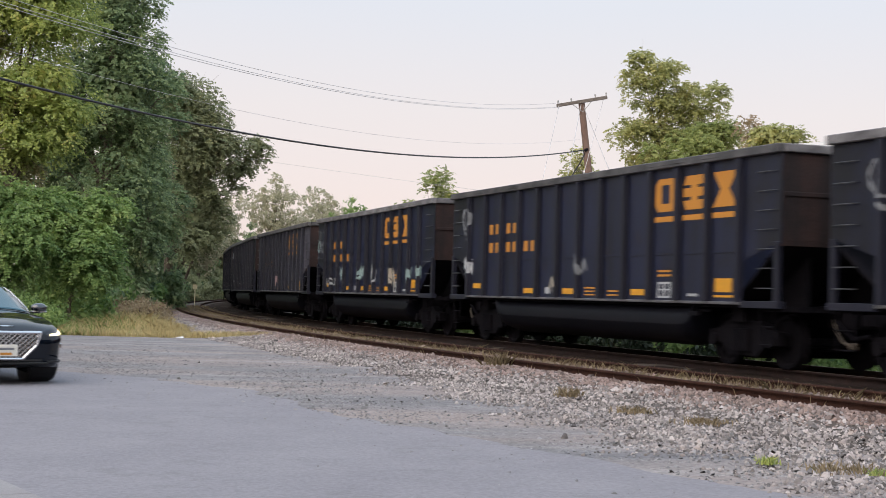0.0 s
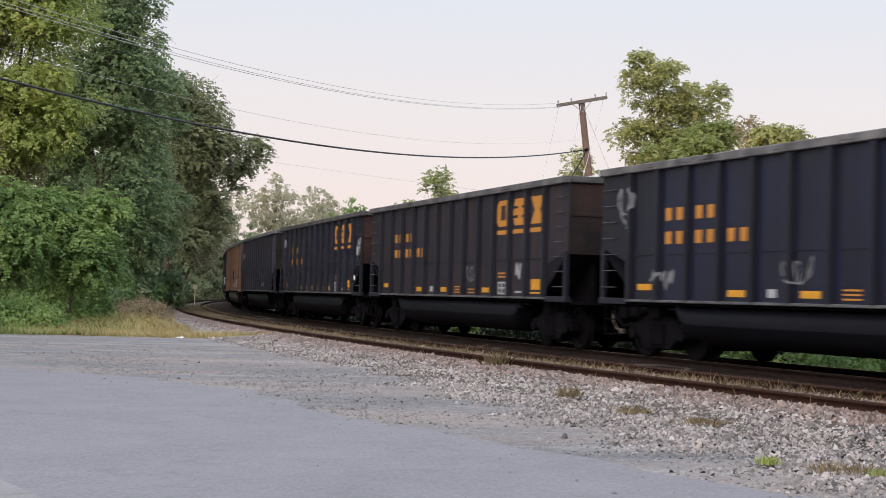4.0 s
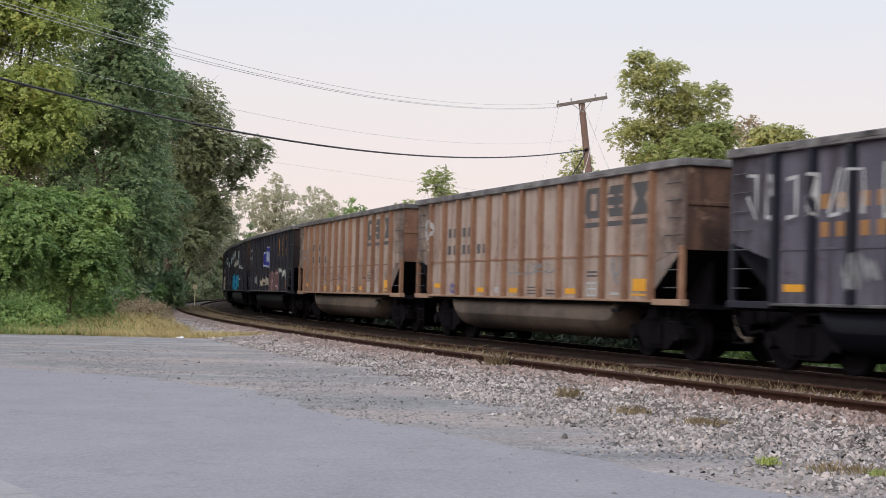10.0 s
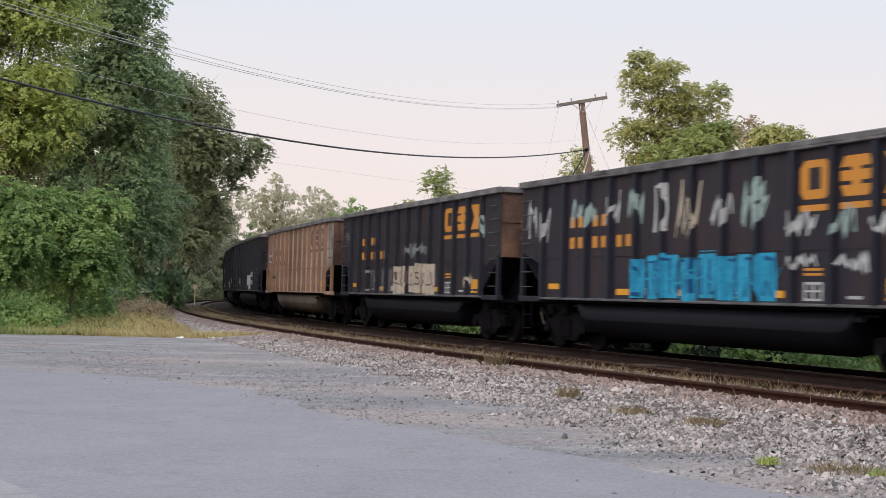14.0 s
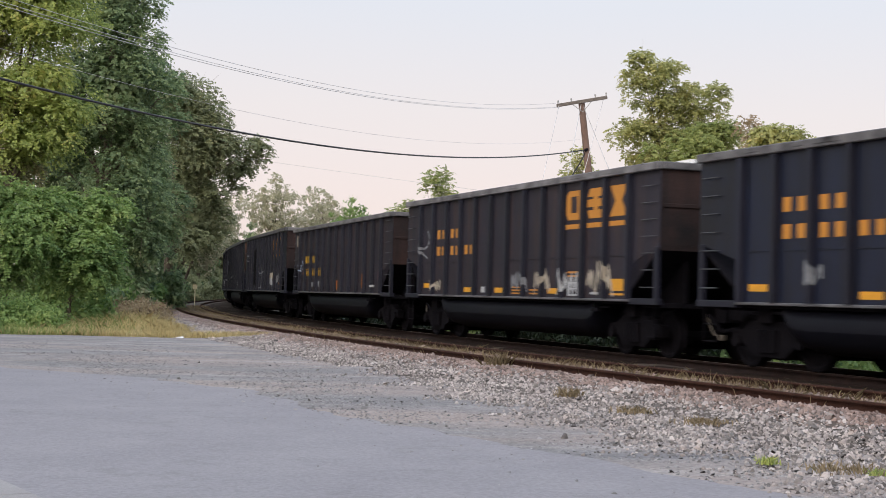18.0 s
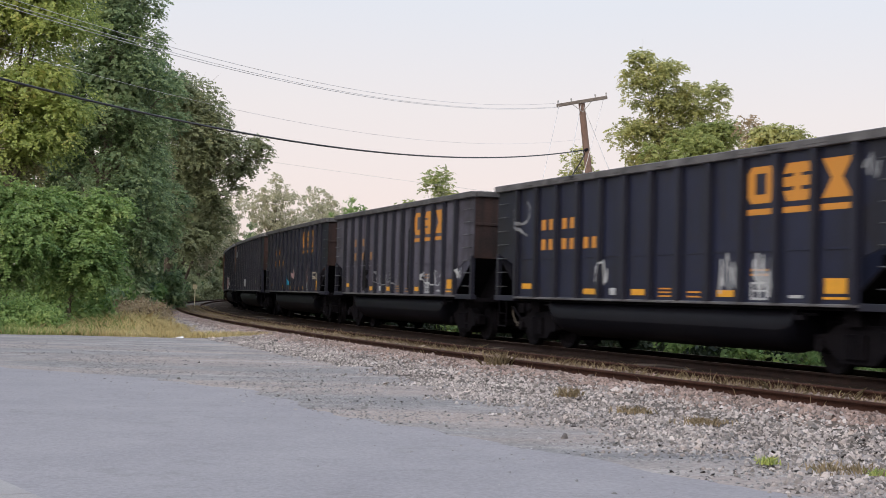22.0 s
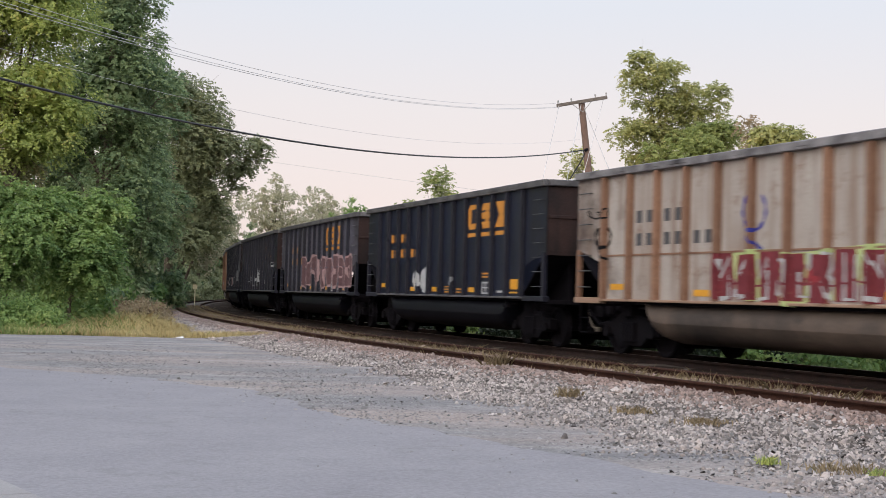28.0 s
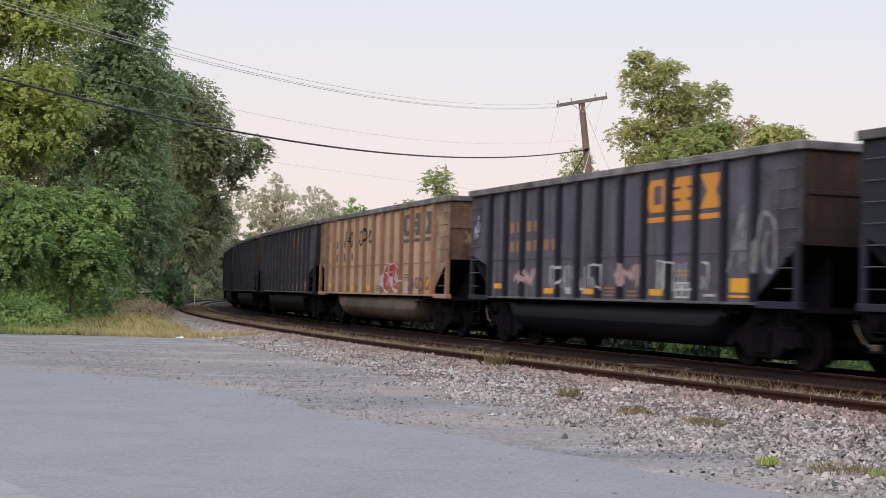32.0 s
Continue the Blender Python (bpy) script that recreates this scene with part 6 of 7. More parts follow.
def build_grass():
    rng = np.random.default_rng(9)
    n = 42000
    y = 39.5 + 48.5 * rng.random(n) ** 1.5
    hi = np.interp(y, [39.5, 42, 50, 60, 70, 88], [-6.3, -6.2, -7.9, -10.3, -12.9, -17.2])
    lo = np.interp(y, [39.5, 45, 60, 88], [-12.5, -13.5, -17, -23])
    x = lo + (hi - lo) * rng.random(n) ** 0.8
    patch = np.sin(x * 1.1 + y * 0.35) + rng.normal(0, 0.8, n)
    p = np.stack([x, y, np.full(n, -0.34)], 1)
    dry = (x - lo) / (hi - lo) + patch * 0.14 > 0.30
    tall = np.clip((y - 39.6) / 5.0, 0.25, 1.0) * (0.65 + 0.35 * np.sin(x * 0.9 + 1) * np.sin(y * 0.5)) * np.clip((hi - x) / 2.5, 0.25, 1.0)
    blades("dry_grass", "tall straw-coloured grass beside the tracks", p[dry], 0.62, 0.010, GRASS_DRY, 1, 0.6, factor=tall[dry])
    blades("grass", "green grass along the edge of the lot", p[~dry], 0.62, 0.013, GRASS_GREEN, 2, 0.6, factor=tall[~dry])
    # low verge where the lot ends
    m = 9000
    x = rng.uniform(-14, -4.9, m)
    y = np.interp(x, [-14, -9.9, -7.4, -4.9], [38.0, 39.2, 39.3, 40.6]) + np.abs(rng.normal(0, 0.7, m))
    p = np.stack([x, y, np.full(m, -0.34)], 1)
    left = x + rng.normal(0, 1.2, m) < -10.5
    blades("verge_grass", "short green grass on the verge", p[left], 0.24, 0.012, GRASS_GREEN, 3)
    blades("dry_grass", "short straw grass on the verge", p[~left], 0.24, 0.012, GRASS_DRY, 6)
    # weeds between and beside the rails of the empty track
    m = 24000
    s = rng.uniform(-60, 32, m)
    lat = 3.8 + np.where(rng.random(m) < 0.6, rng.normal(0.50, 0.12, m), rng.normal(-0.5, 0.3, m))
    keep = rng.random(m) < 0.35 + 0.65 * (np.sin(s * 1.9) * np.sin(s * 0.71 + 1) > -0.2)
    x, yy, _ = on_track(s[keep], lat[keep])
    blades("track_weeds", "dry straw weeds between the rails", np.stack([x, yy, np.full(keep.sum(), -0.14)], 1), 0.16, 0.005, WEED_TAN, 4, 0.6)
    m = 16000
    s = rng.uniform(-60, 30, m)
    x, yy, _ = on_track(s, 2.85 + rng.normal(0, 0.22, m))
    blades("track_weeds", "dry straw weeds between the two tracks", np.stack([x, yy, np.full(m, -0.18)], 1), 0.13, 0.0045, WEED_TAN, 5, 0.6)


def tuft(label, x, y, z, r, h, leaf, n, seed):
    rng = np.random.default_rng(seed)
    p = np.stack([x + rng.normal(0, r, n), y + rng.normal(0, r, n), np.full(n, z)], 1)
    blades("grass_tuft", label, p, h, 0.007, leaf, seed, 0.6)


# ---- stones ----
def stones(name, label, centres, sizes, material, seed, flat=0.65, z_off=0.2, cut=True):
    rng = np.random.default_rng(seed)
    if cut:
        bv = np.array([(x, y, z) for x in (-0.8, 0.8) for y in (-0.8, 0.8) for z in (-0.8, 0.8)])
        bf = np.array([(0, 1, 3), (0, 3, 2), (4, 6, 7), (4, 7, 5), (0, 4, 5), (0, 5, 1), (2, 3, 7), (2, 7, 6), (0, 2, 6), (0, 6, 4), (1, 5, 7), (1, 7, 3)])
    else:
        bv = np.array([(1, 0, -0.25), (-1, 0, -0.25), (0, 1, -0.25), (0, -1, -0.25), (0.45, 0.1, 0.8), (-0.45, -0.1, 0.8)])
        bf = np.array([(0, 2, 4), (2, 5, 4), (2, 1, 5), (1, 3, 5), (3, 4, 5), (3, 0, 4)])
    n = len(centres)
    k = len(bv)
    j = bv[None] * rng.uniform(0.5, 1.25, (n, k, 3)) * np.stack([rng.uniform(0.7, 1.3, n), rng.uniform(0.7, 1.3, n), flat * rng.uniform(0.7, 1.3, n)], 1)[:, None, :]
    a = rng.uniform(0, 2 * math.pi, n)
    ca, sa = np.cos(a)[:, None], np.sin(a)[:, None]
    tilt = rng.normal(0, 0.6 if cut else 0.45, n)[:, None]
    x, y, z = j[..., 0], j[..., 1], j[..., 2]
    y, z = y * np.cos(tilt) - z * np.sin(tilt), y * np.sin(tilt) + z * np.cos(tilt)
    x, y = x * ca - y * sa, x * sa + y * ca
    v = np.stack([x, y, z], -1) * sizes[:, None, None] + centres[:, None, :]
    v[..., 2] += z_off * sizes[:, None]
    f = (bf[None] + (np.arange(n) * k)[:, None, None]).reshape(-1, 3)
    return tagged(part(name, mesh_np(name, v.reshape(-1, 3), f, np.full(len(f), 3)), material), label, "stones", kind="stuff")


def bed_z(lat):
    return np.interp(lat, [-3.6, -2.2, -0.7, 0.7, 1.9, 2.9, 3.25, 4.42, 4.64, 4.8, 5.3, 5.7, 6.2, 6.6, 7.2, 9.2], [-0.36, -0.17, -0.155, -0.155, -0.165, -0.15, -0.12, -0.125, -0.128, -0.132, -0.165, -0.205, -0.24, -0.262, -0.268, -0.268])


def build_stones():
    rng = np.random.default_rng(10)
    n = 135000
    s = -52 + 86 * rng.random(n) ** 0.55
    lat = 4.64 + 5.3 * rng.random(n) ** 1.25
    x, y, _ = on_track(s, lat)
    u, v = x * U.x + y * U.y, x * NRM.x + y * NRM.y
    edge = np.interp(u, [-40, -32.7, -22.8, -16.2, -12.3, -10.4, -9, -7.8, -6.9], [18.1, 16.4, 13.06, 10.5, 9.4, 8.75, 8.5, 8.25, 8.05])
    over = v - edge + 0.25 * np.sin(u * 2.3) + 0.2 * np.sin(u * 5.1 + 1) + rng.normal(0, 0.22, n)
    over = np.where(u < -23, np.maximum(over, 7.1 - lat), over)
    ok = rng.random(n) < np.clip(0.12 + over / 0.7, 0, 1) * (over > -0.35)
    x, y, lat = x[ok], y[ok], lat[ok]
    z = np.maximum(bed_z(lat), ROAD_Z - 0.01)
    size = (rng.gamma(5, 0.0038, len(x)) + 0.0065) * np.interp(lat, [5.6, 7.2], [1.0, 0.8])
    near = lat + rng.normal(0, 0.3, len(x)) < 5.45
    for pick, m, words in ((near, STONE_RUSTY, "rust-stained crushed stones beside the rail"), (~near, STONE, "pale grey crushed stones on the track shoulder")):
        stones("ballast_stones", words, np.stack([x, y, z], 1)[pick], size[pick], m, 1, flat=0.95, z_off=0.3, cut=False)
    n = 16000
    s = -45 + 78 * rng.random(n) ** 0.6
    lat = rng.choice([3.0, 3.3, 3.8, 4.1], n) + rng.normal(0, 0.16, n)
    x, y, _ = on_track(s, lat)
    stones("ballast_stones", "grey crushed stones between the rails", np.stack([x, y, bed_z(lat) - 0.005], 1), (rng.gamma(6, 0.0045, n) + 0.008) * 0.75, STONE_RUSTY, 2, flat=0.9, z_off=0.3, cut=False)
    # finer chips over the lot
    n = 900
    v = 7.3 - rng.gamma(1.3, 0.5, n)
    u = rng.uniform(-30, 4, n)
    keep = v > 3.0
    stones("gravel_chips", "few small stone chips strewn along the edge of the road", np.stack([U.x * u[keep] + NRM.x * v[keep], U.y * u[keep] + NRM.y * v[keep], np.full(keep.sum(), ROAD_Z - 0.001)], 1), rng.gamma(3, 0.0022, keep.sum()) + 0.002, STONE_GREY, 5, cut=False)
    n = 48000
    v = 7.35 + rng.gamma(2.2, 1.3, n)
    u = -34 + 39 * rng.random(n) ** 0.7
    m = (np.sin(u * 0.8 + v * 1.7) + np.sin(u * 2.1 - v) * 0.6 + rng.normal(0, 0.8, n)) > -0.2
    u, v = u[m], v[m]
    x, y = U.x * u + NRM.x * v, U.y * u + NRM.y * v
    stones("gravel_chips", "small grey stone chips scattered over the lot", np.stack([x, y, np.full(len(x), ROAD_Z - 0.006)], 1), rng.gamma(3, 0.0032, len(x)) + 0.003, STONE_GREY, 3, cut=False)


# ---- pole, wires, shed, small things ----
def tube(name, pts, r, material, parent=None, label="", seg=6):
    pts = np.array(pts, float)
    d = np.gradient(pts, axis=0)
    d /= np.linalg.norm(d, axis=1)[:, None]
    a = np.cross(d, [0, 0, 1.0])
    a /= np.maximum(np.linalg.norm(a, axis=1), 1e-6)[:, None]
    b = np.cross(a, d)
    th = np.arange(seg) * 2 * math.pi / seg
    v = pts[:, None] + r * (a[:, None] * np.cos(th)[None, :, None] + b[:, None] * np.sin(th)[None, :, None])
    n = len(pts)
    i = np.arange(n - 1)[:, None] * seg + np.arange(seg)[None]
    j = np.arange(n - 1)[:, None] * seg + (np.arange(seg)[None] + 1) % seg
    f = np.stack([i, j, j + seg, i + seg], -1).reshape(-1, 4)
    return part(name, mesh_np(name, v.reshape(-1, 3), f, np.full(len(f), 4)), material, parent, label)


def sag(p, q, drop, n=40):
    t = np.linspace(0, 1, n)[:, None]
    w = np.array(p) * (1 - t) + np.array(q) * t
    w[:, 2] -= drop * 4 * (t[:, 0] * (1 - t[:, 0]))
    return w


def build_pole():
    pole = new("utility_pole")
    pole.location = (6.7, 58.0, -0.3)
    tagged(pole, "leaning brown wooden utility pole with one crossarm", "utility pole")
    bm = bmesh.new()
    rod(bm, (0.10, 0, 0), (-0.62, 0, 5.0), 0.17, 0.155, 12)
    rod(bm, (-0.62, 0, 5.0), (-1.19, 0, 9.52), 0.155, 0.13, 12)
    part("shaft", bm, POLE_WOOD, pole)
    arm = boxm(-1.05, 1.05, -0.06, 0.06, -0.06, 0.07, 0.01)
    a = part("crossarm", arm, ARM_WOOD, pole, "weathered grey-brown crossarm")
    a.matrix_basis = Matrix.Translation((-1.18, -0.18, 9.47)) @ Matrix.Rotation(radians(-11), 4, 'Y')
    for i, x in enumerate((-1.0, -0.45, 0.55, 1.0)):
        ins = rod(bmesh.new(), (0, 0, 0), (0, 0, 0.07), 0.02, 0.02, 8)
        rod(ins, (0, 0, 0.07), (0, 0, 0.14), 0.045, 0.03, 10)
        o = part("insulator", ins, STEEL, pole, "grey porcelain insulator")
        o.matrix_basis = Matrix.Translation((-1.18 + x * 0.98, -0.18, 9.54 + x * 0.19))
    bm = bmesh.new()
    rod(bm, (-1.6, -0.2, 9.36), (-1.13, -0.15, 9.05), 0.014)
    rod(bm, (-0.75, -0.2, 9.54), (-1.13, -0.15, 9.05), 0.014)
    part("brace", bm, STEEL, pole)
    rod_bm = rod(bmesh.new(), (-0.98, -0.1, 7.55), (-0.92, -0.1, 7.45), 0.09, 0.09, 8)
    part("cable_bracket", rod_bm, UNDER, pole)
    lines = (("power_line", (-15.0, 14.0, 7.75), (4.44, 57.8, 9.07), 1.6, 0.006, WIRE), ("power_line", (-15.0, 14.0, 7.49), (4.60, 57.8, 8.91), 1.57, 0.007, WIRE),
             ("power_line", (-15.0, 14.0, 7.62), (4.60, 57.75, 8.93), 1.60, 0.006, WIRE), ("power_line", (-15.0, 14.0, 6.88), (5.66, 57.9, 7.66), 1.72, 0.004, WIRE),
             ("power_line", (-13.19, 95.0, 9.94), (5.98, 58.0, 4.98), 0.05, 0.007, WIRE))
    for nm, p, q, drop, r, m in lines:
        tagged(tube(nm, sag(p, q, drop, 60), r, m), "thin grey overhead power line" if r > 0.005 else "very thin pale overhead wire", "power line", group="overhead lines")
    w = tube("telephone_cable", sag((-15.0, 14.0, 6.21), (5.62, 57.9, 7.19), 1.68, 60), 0.026, CABLE)
    tagged(w, "thick black overhead cable from the pole", "cable", group="overhead lines")
    w = tube("drop_cable", [(5.62, 57.85, 7.19), (5.66, 57.8, 7.0), (5.55, 57.8, 6.75), (5.2, 57.8, 6.15), (4.9, 57.8, 5.6)], 0.03, CABLE)
    tagged(w, "black cable that hangs down beside the pole", "cable", group="overhead lines")
    for a, b in (((4.6, 57.8, 9.05), (2.6, 53.0, 0.2)), ((5.5, 57.9, 9.1), (3.6, 52.0, 0.2)), ((6.4, 57.9, 9.3), (5.5, 56.5, 6.0)), ((5.6, 57.9, 9.0), (7.2, 57.0, 5.0))):
        w = tube("guy_wire", sag(a, b, 0.05, 6), 0.012, WIRE)
        tagged(w, "thin steel guy wire from the crossarm", "guy wire", group="guy wires")


def shed(x0, y0, z0, x1, y1, z1, deep, label):
    """A long low metal shed: a front wall, back, ends and a shallow roof."""
    t = new("metal_shed")
    tagged(t, label, "shed")
    bm = bmesh.new()
    d = Vector((x1 - x0, y1 - y0, 0)).normalized()
    nrm = Vector((-d.y, d.x, 0))
    if nrm.x < 0:
        nrm = -nrm
    f0, f1 = Vector((x0, y0, 0)), Vector((x1, y1, 0))
    b0, b1 = f0 + nrm * deep, f1 + nrm * deep
    def up(p, z):
        return bm.verts.new((p.x, p.y, z))
    lo = [up(p, -0.35) for p in (f0, f1, b1, b0)]
    hi = [up(f0, z0), up(f1, z1), up(b1, z1 + 0.1), up(b0, z0 + 0.1)]
    for i in range(4):
        bm.faces.new((lo[i], lo[(i + 1) % 4], hi[(i + 1) % 4], hi[i]))
    part("wall", bm, PALE_METAL, t)
    bm = bmesh.new()
    pts = [f0 - nrm * 0.25, f1 - nrm * 0.25, b1 + nrm * 0.25, b0 + nrm * 0.25]
    a = [up(p, z + 0.02) for p, z in zip(pts, (z0, z1, z1 + 0.1, z0 + 0.1))]
    b = [up(p, z + 0.14) for p, z in zip(pts, (z0, z1, z1 + 0.1, z0 + 0.1))]
    bm.faces.new(a[::-1])
    bm.faces.new(b)
    for i in range(4):
        bm.faces.new((a[i], a[(i + 1) % 4], b[(i + 1) % 4], b[i]))
    part("roof", bm, PALE_METAL, t)
    return t


def build_small():
    shed(-0.6, 56.0, 4.55, 6.79, 38.0, 4.78, 8.0, "long low white sheet-metal shed behind the train")
    shed(9.13, 38.0, 5.22, 13.5, 30.0, 4.9, 5.0, "white sheet-metal shed behind the train")
    # marker post beside the bend
    t = new("marker_post")
    t.location = (-16.5, 95.0, -0.3)
    tagged(t, "thin cream post with a small square cream plate", "marker post")
    part("post", rod(bmesh.new(), (0, 0, 0), (0, 0, 1.6), 0.035, 0.03, 8), CREAM, t)
    part("plate", boxm(-0.15, 0.15, -0.05, -0.02, 1.38, 1.70, 0.01), CREAM, t)
    for i, (x, y) in enumerate(((-8.6, 39.9), (-7.5, 39.6), (-7.25, 39.4), (-10.6, 41.0))):
        bm = boxm(-0.12, 0.12, -0.08, 0.08, 0, 0.05, 0.02)
        for vtx in bm.verts:
            vtx.co += Vector((random.uniform(-0.03, 0.03), random.uniform(-0.03, 0.03), random.uniform(0, 0.03)))
        o = part("litter", bm, WHITE)
        o.location = (x, y, -0.30)
        tagged(o, "crumpled white litter at the edge of the grass", "litter", group="litter")
    tuft("yellow-green grass tuft in the gravel", 2.78, 12.0, -0.25, 0.05, 0.06, LEAF_YELLOW, 100, 31)
    tuft("yellow-green grass tuft in the gravel", 3.55, 11.4, -0.25, 0.06, 0.05, LEAF_YELLOW, 80, 32)
    tuft("straw grass tuft in the gravel", 1.75, 19.2, -0.22, 0.10, 0.13, WEED_TAN, 160, 33)
    tuft("straw grass tuft in the gravel", 2.9, 15.6, -0.23, 0.16, 0.07, WEED_TAN, 160, 34)
    tuft("straw grass tuft in the gravel", 3.3, 11.6, -0.25, 0.16, 0.06, WEED_TAN, 200, 35)
    tuft("straw grass tuft in the gravel", 2.3, 16.8, -0.23, 0.13, 0.08, WEED_TAN, 140, 36)
    x, y, _ = on_track(16.0, 4.75)
    tuft("tall straw weed beside the rail", x, y, -0.18, 0.10, 0.30, WEED_TAN, 150, 37)


build_trees()
build_bushes()
build_grass()
build_stones()
build_pole()
build_small()


# ---- the black sedan ----
CAR_BLACK = mat("glossy_black_paint", (0.0018, 0.0046, 0.0092), 0.05, 0.0, vary=0.05, scale=2, fine=30, bump=0, spec=0.46, coat=0.0)
GLASS_DARK = mat("tinted_glass", (0.008, 0.012, 0.014), 0.03, 0.0, vary=0.02, bump=0, spec=0.6)
SCREEN = mat("coated_windscreen_glass", (0.012, 0.024, 0.03), 0.03, 0.0, vary=0.02, bump=0, spec=1.0)
SCREEN.node_tree.nodes["Principled BSDF"].inputs["Specular Tint"].default_value = (0.58, 0.95, 1.08, 1)
SCREEN.node_tree.nodes["Principled BSDF"].inputs["IOR"].default_value = 1.72
CHROME = mat("chrome", (0.62, 0.62, 0.63), 0.12, 1.0, vary=0.03, bump=0)
PLASTIC = mat("black_plastic", (0.006, 0.006, 0.007), 0.6, vary=0.1, bump=0.1)
TYRE = mat("tyre_rubber", (0.007, 0.007, 0.008), 0.85, vary=0.2, bump=0.3)
CAP_BLACK = mat("mirror_cap_paint", (0.003, 0.006, 0.010), 0.05, 0.0, vary=0.05, scale=2, fine=30, bump=0, spec=1.0, coat=1.0)
ALLOY = mat("alloy_rim", (0.36, 0.36, 0.38), 0.3, 0.9, vary=0.1, bump=0)
HEAD = glow("lit_headlight", (1.0, 0.93, 0.62), 1.6)
LAMP_GLASS = mat("lamp_glass", (0.07, 0.07, 0.075), 0.1, 0.3, vary=0.1, bump=0, coat=1.0)
AMBER = glow("amber_lamp", (1.0, 0.42, 0.03), 1.6)
TAIL = glow("red_tail_lamp", (0.9, 0.03, 0.03), 1.4)
PLATE = mat("plate_white", (0.62, 0.60, 0.55), 0.6, vary=0.05, bump=0)

AXLE_F, AXLE_R, NOSE, STERN, WHEEL_R = 1.43, -1.405, 2.265, -2.40, 0.335


def curve_at(x, pts):
    """A smooth line through (x, value) pairs."""
    a = sorted(pts)
    xs = np.array([p[0] for p in a])
    vs = np.array([p[1] for p in a])
    m = np.gradient(vs, xs)
    i = int(np.clip(np.searchsorted(xs, x) - 1, 0, len(xs) - 2))
    h = xs[i + 1] - xs[i]
    t = float(np.clip((x - xs[i]) / h, 0, 1))
    return ((2 * t ** 3 - 3 * t ** 2 + 1) * vs[i] + (t ** 3 - 2 * t ** 2 + t) * h * m[i] + (-2 * t ** 3 + 3 * t ** 2) * vs[i + 1] + (t ** 3 - t ** 2) * h * m[i + 1])


PLAN = [(-2.40, 0.70), (-2.30, 0.79), (-2.05, 0.87), (-1.5, 0.915), (-0.6, 0.915), (0.4, 0.91), (1.3, 0.92), (1.8, 0.885), (2.05, 0.82), (2.18, 0.74), (2.265, 0.62)]
SHOULDER = [(-2.40, 0.90), (-2.2, 0.955), (-1.5, 0.965), (-0.5, 0.935), (0.5, 0.91), (1.2, 0.875), (1.8, 0.80), (2.1, 0.745), (2.265, 0.68)]
CENTRE = [(-2.40, 0.98), (-2.2, 1.035), (-1.8, 1.05), (-0.5, 1.02), (0.6, 1.01), (0.95, 0.995), (1.5, 0.935), (1.9, 0.87), (2.15, 0.80), (2.265, 0.73)]
LOWER = [(-2.40, 0.36), (-2.2, 0.25), (-1.8, 0.225), (-1.0, 0.26), (1.0, 0.26), (1.8, 0.21), (2.1, 0.235), (2.265, 0.30)]


def section(x):
    """Half a cross-section of the body, from the middle of the floor out and up to the middle of the bonnet or deck."""
    w, zs, zc, zb = (curve_at(x, c) for c in (PLAN, SHOULDER, CENTRE, LOWER))
    p = [(0, zb), (w - 0.16, zb), (w - 0.06, zb + 0.02), (w - 0.025, zb + 0.09), (w - 0.026, zb + (zs - zb) * 0.30), (w - 0.008, zb + (zs - zb) * 0.58), (w, zb + (zs - zb) * 0.70),
         (w - 0.04, zb + (zs - zb) * 0.88), (w - 0.085, zs - 0.01), (w - 0.14, zs + 0.012 + (zc - zs) * 0.12), (w * 0.72, zs + (zc - zs) * 0.42), (w * 0.45, zs + (zc - zs) * 0.82), (w * 0.2, zc - 0.004), (0, zc)]
    return p


def dense(p, k=5):
    return smooth_line(p, k)


def side_y(x, z):
    """The body's half width at that height."""
    d = [q for q in dense(section(x)) if q[0] > 0.35]
    zz = np.array([q[1] for q in d])
    yy = np.array([q[0] for q in d])
    i = int(np.argmax(zz > curve_at(x, SHOULDER) - 0.02)) or len(zz)
    o = np.argsort(zz[:i])
    return float(np.interp(z, zz[:i][o], yy[:i][o]))


def body_shell():
    bm = bmesh.new()
    xs = np.concatenate([np.linspace(STERN, -2.0, 12), np.linspace(-1.95, 1.95, 118), np.linspace(2.0, NOSE, 14)])
    rings = []
    for x in xs:
        d = dense(section(x))
        full = [(y, z) for y, z in d] + [(-y, z) for y, z in d[-2:0:-1]]
        rings.append([bm.verts.new((x, y, z)) for y, z in full])
    n = len(rings[0])
    for a, b in zip(rings, rings[1:]):
        for i in range(n):
            bm.faces.new((a[i], a[(i + 1) % n], b[(i + 1) % n], b[i]))
    bm.faces.new(rings[0])
    bm.faces.new(rings[-1][::-1])
    # wheel openings
    arch = 0.375
    gone = []
    for f in bm.faces:
        c = f.calc_center_median()
        if abs(c.y) > 0.45 and c.z < 0.75:
            for ax in (AXLE_F, AXLE_R):
                if math.hypot(c.x - ax, c.z - 0.335) < arch:
                    gone.append(f)
                    break
    bmesh.ops.delete(bm, geom=gone, context='FACES')
    for v in bm.verts:
        if v.is_boundary and abs(v.co.y) > 0.45:
            for ax in (AXLE_F, AXLE_R):
                d = math.hypot(v.co.x - ax, v.co.z - 0.335)
                if 0.2 < d < 0.46 and v.co.z > 0.2:
                    v.co.x, v.co.z = ax + (v.co.x - ax) * arch / d, 0.335 + (v.co.z - 0.335) * arch / d
    bmesh.ops.recalc_face_normals(bm, faces=bm.faces[:])
    return bm


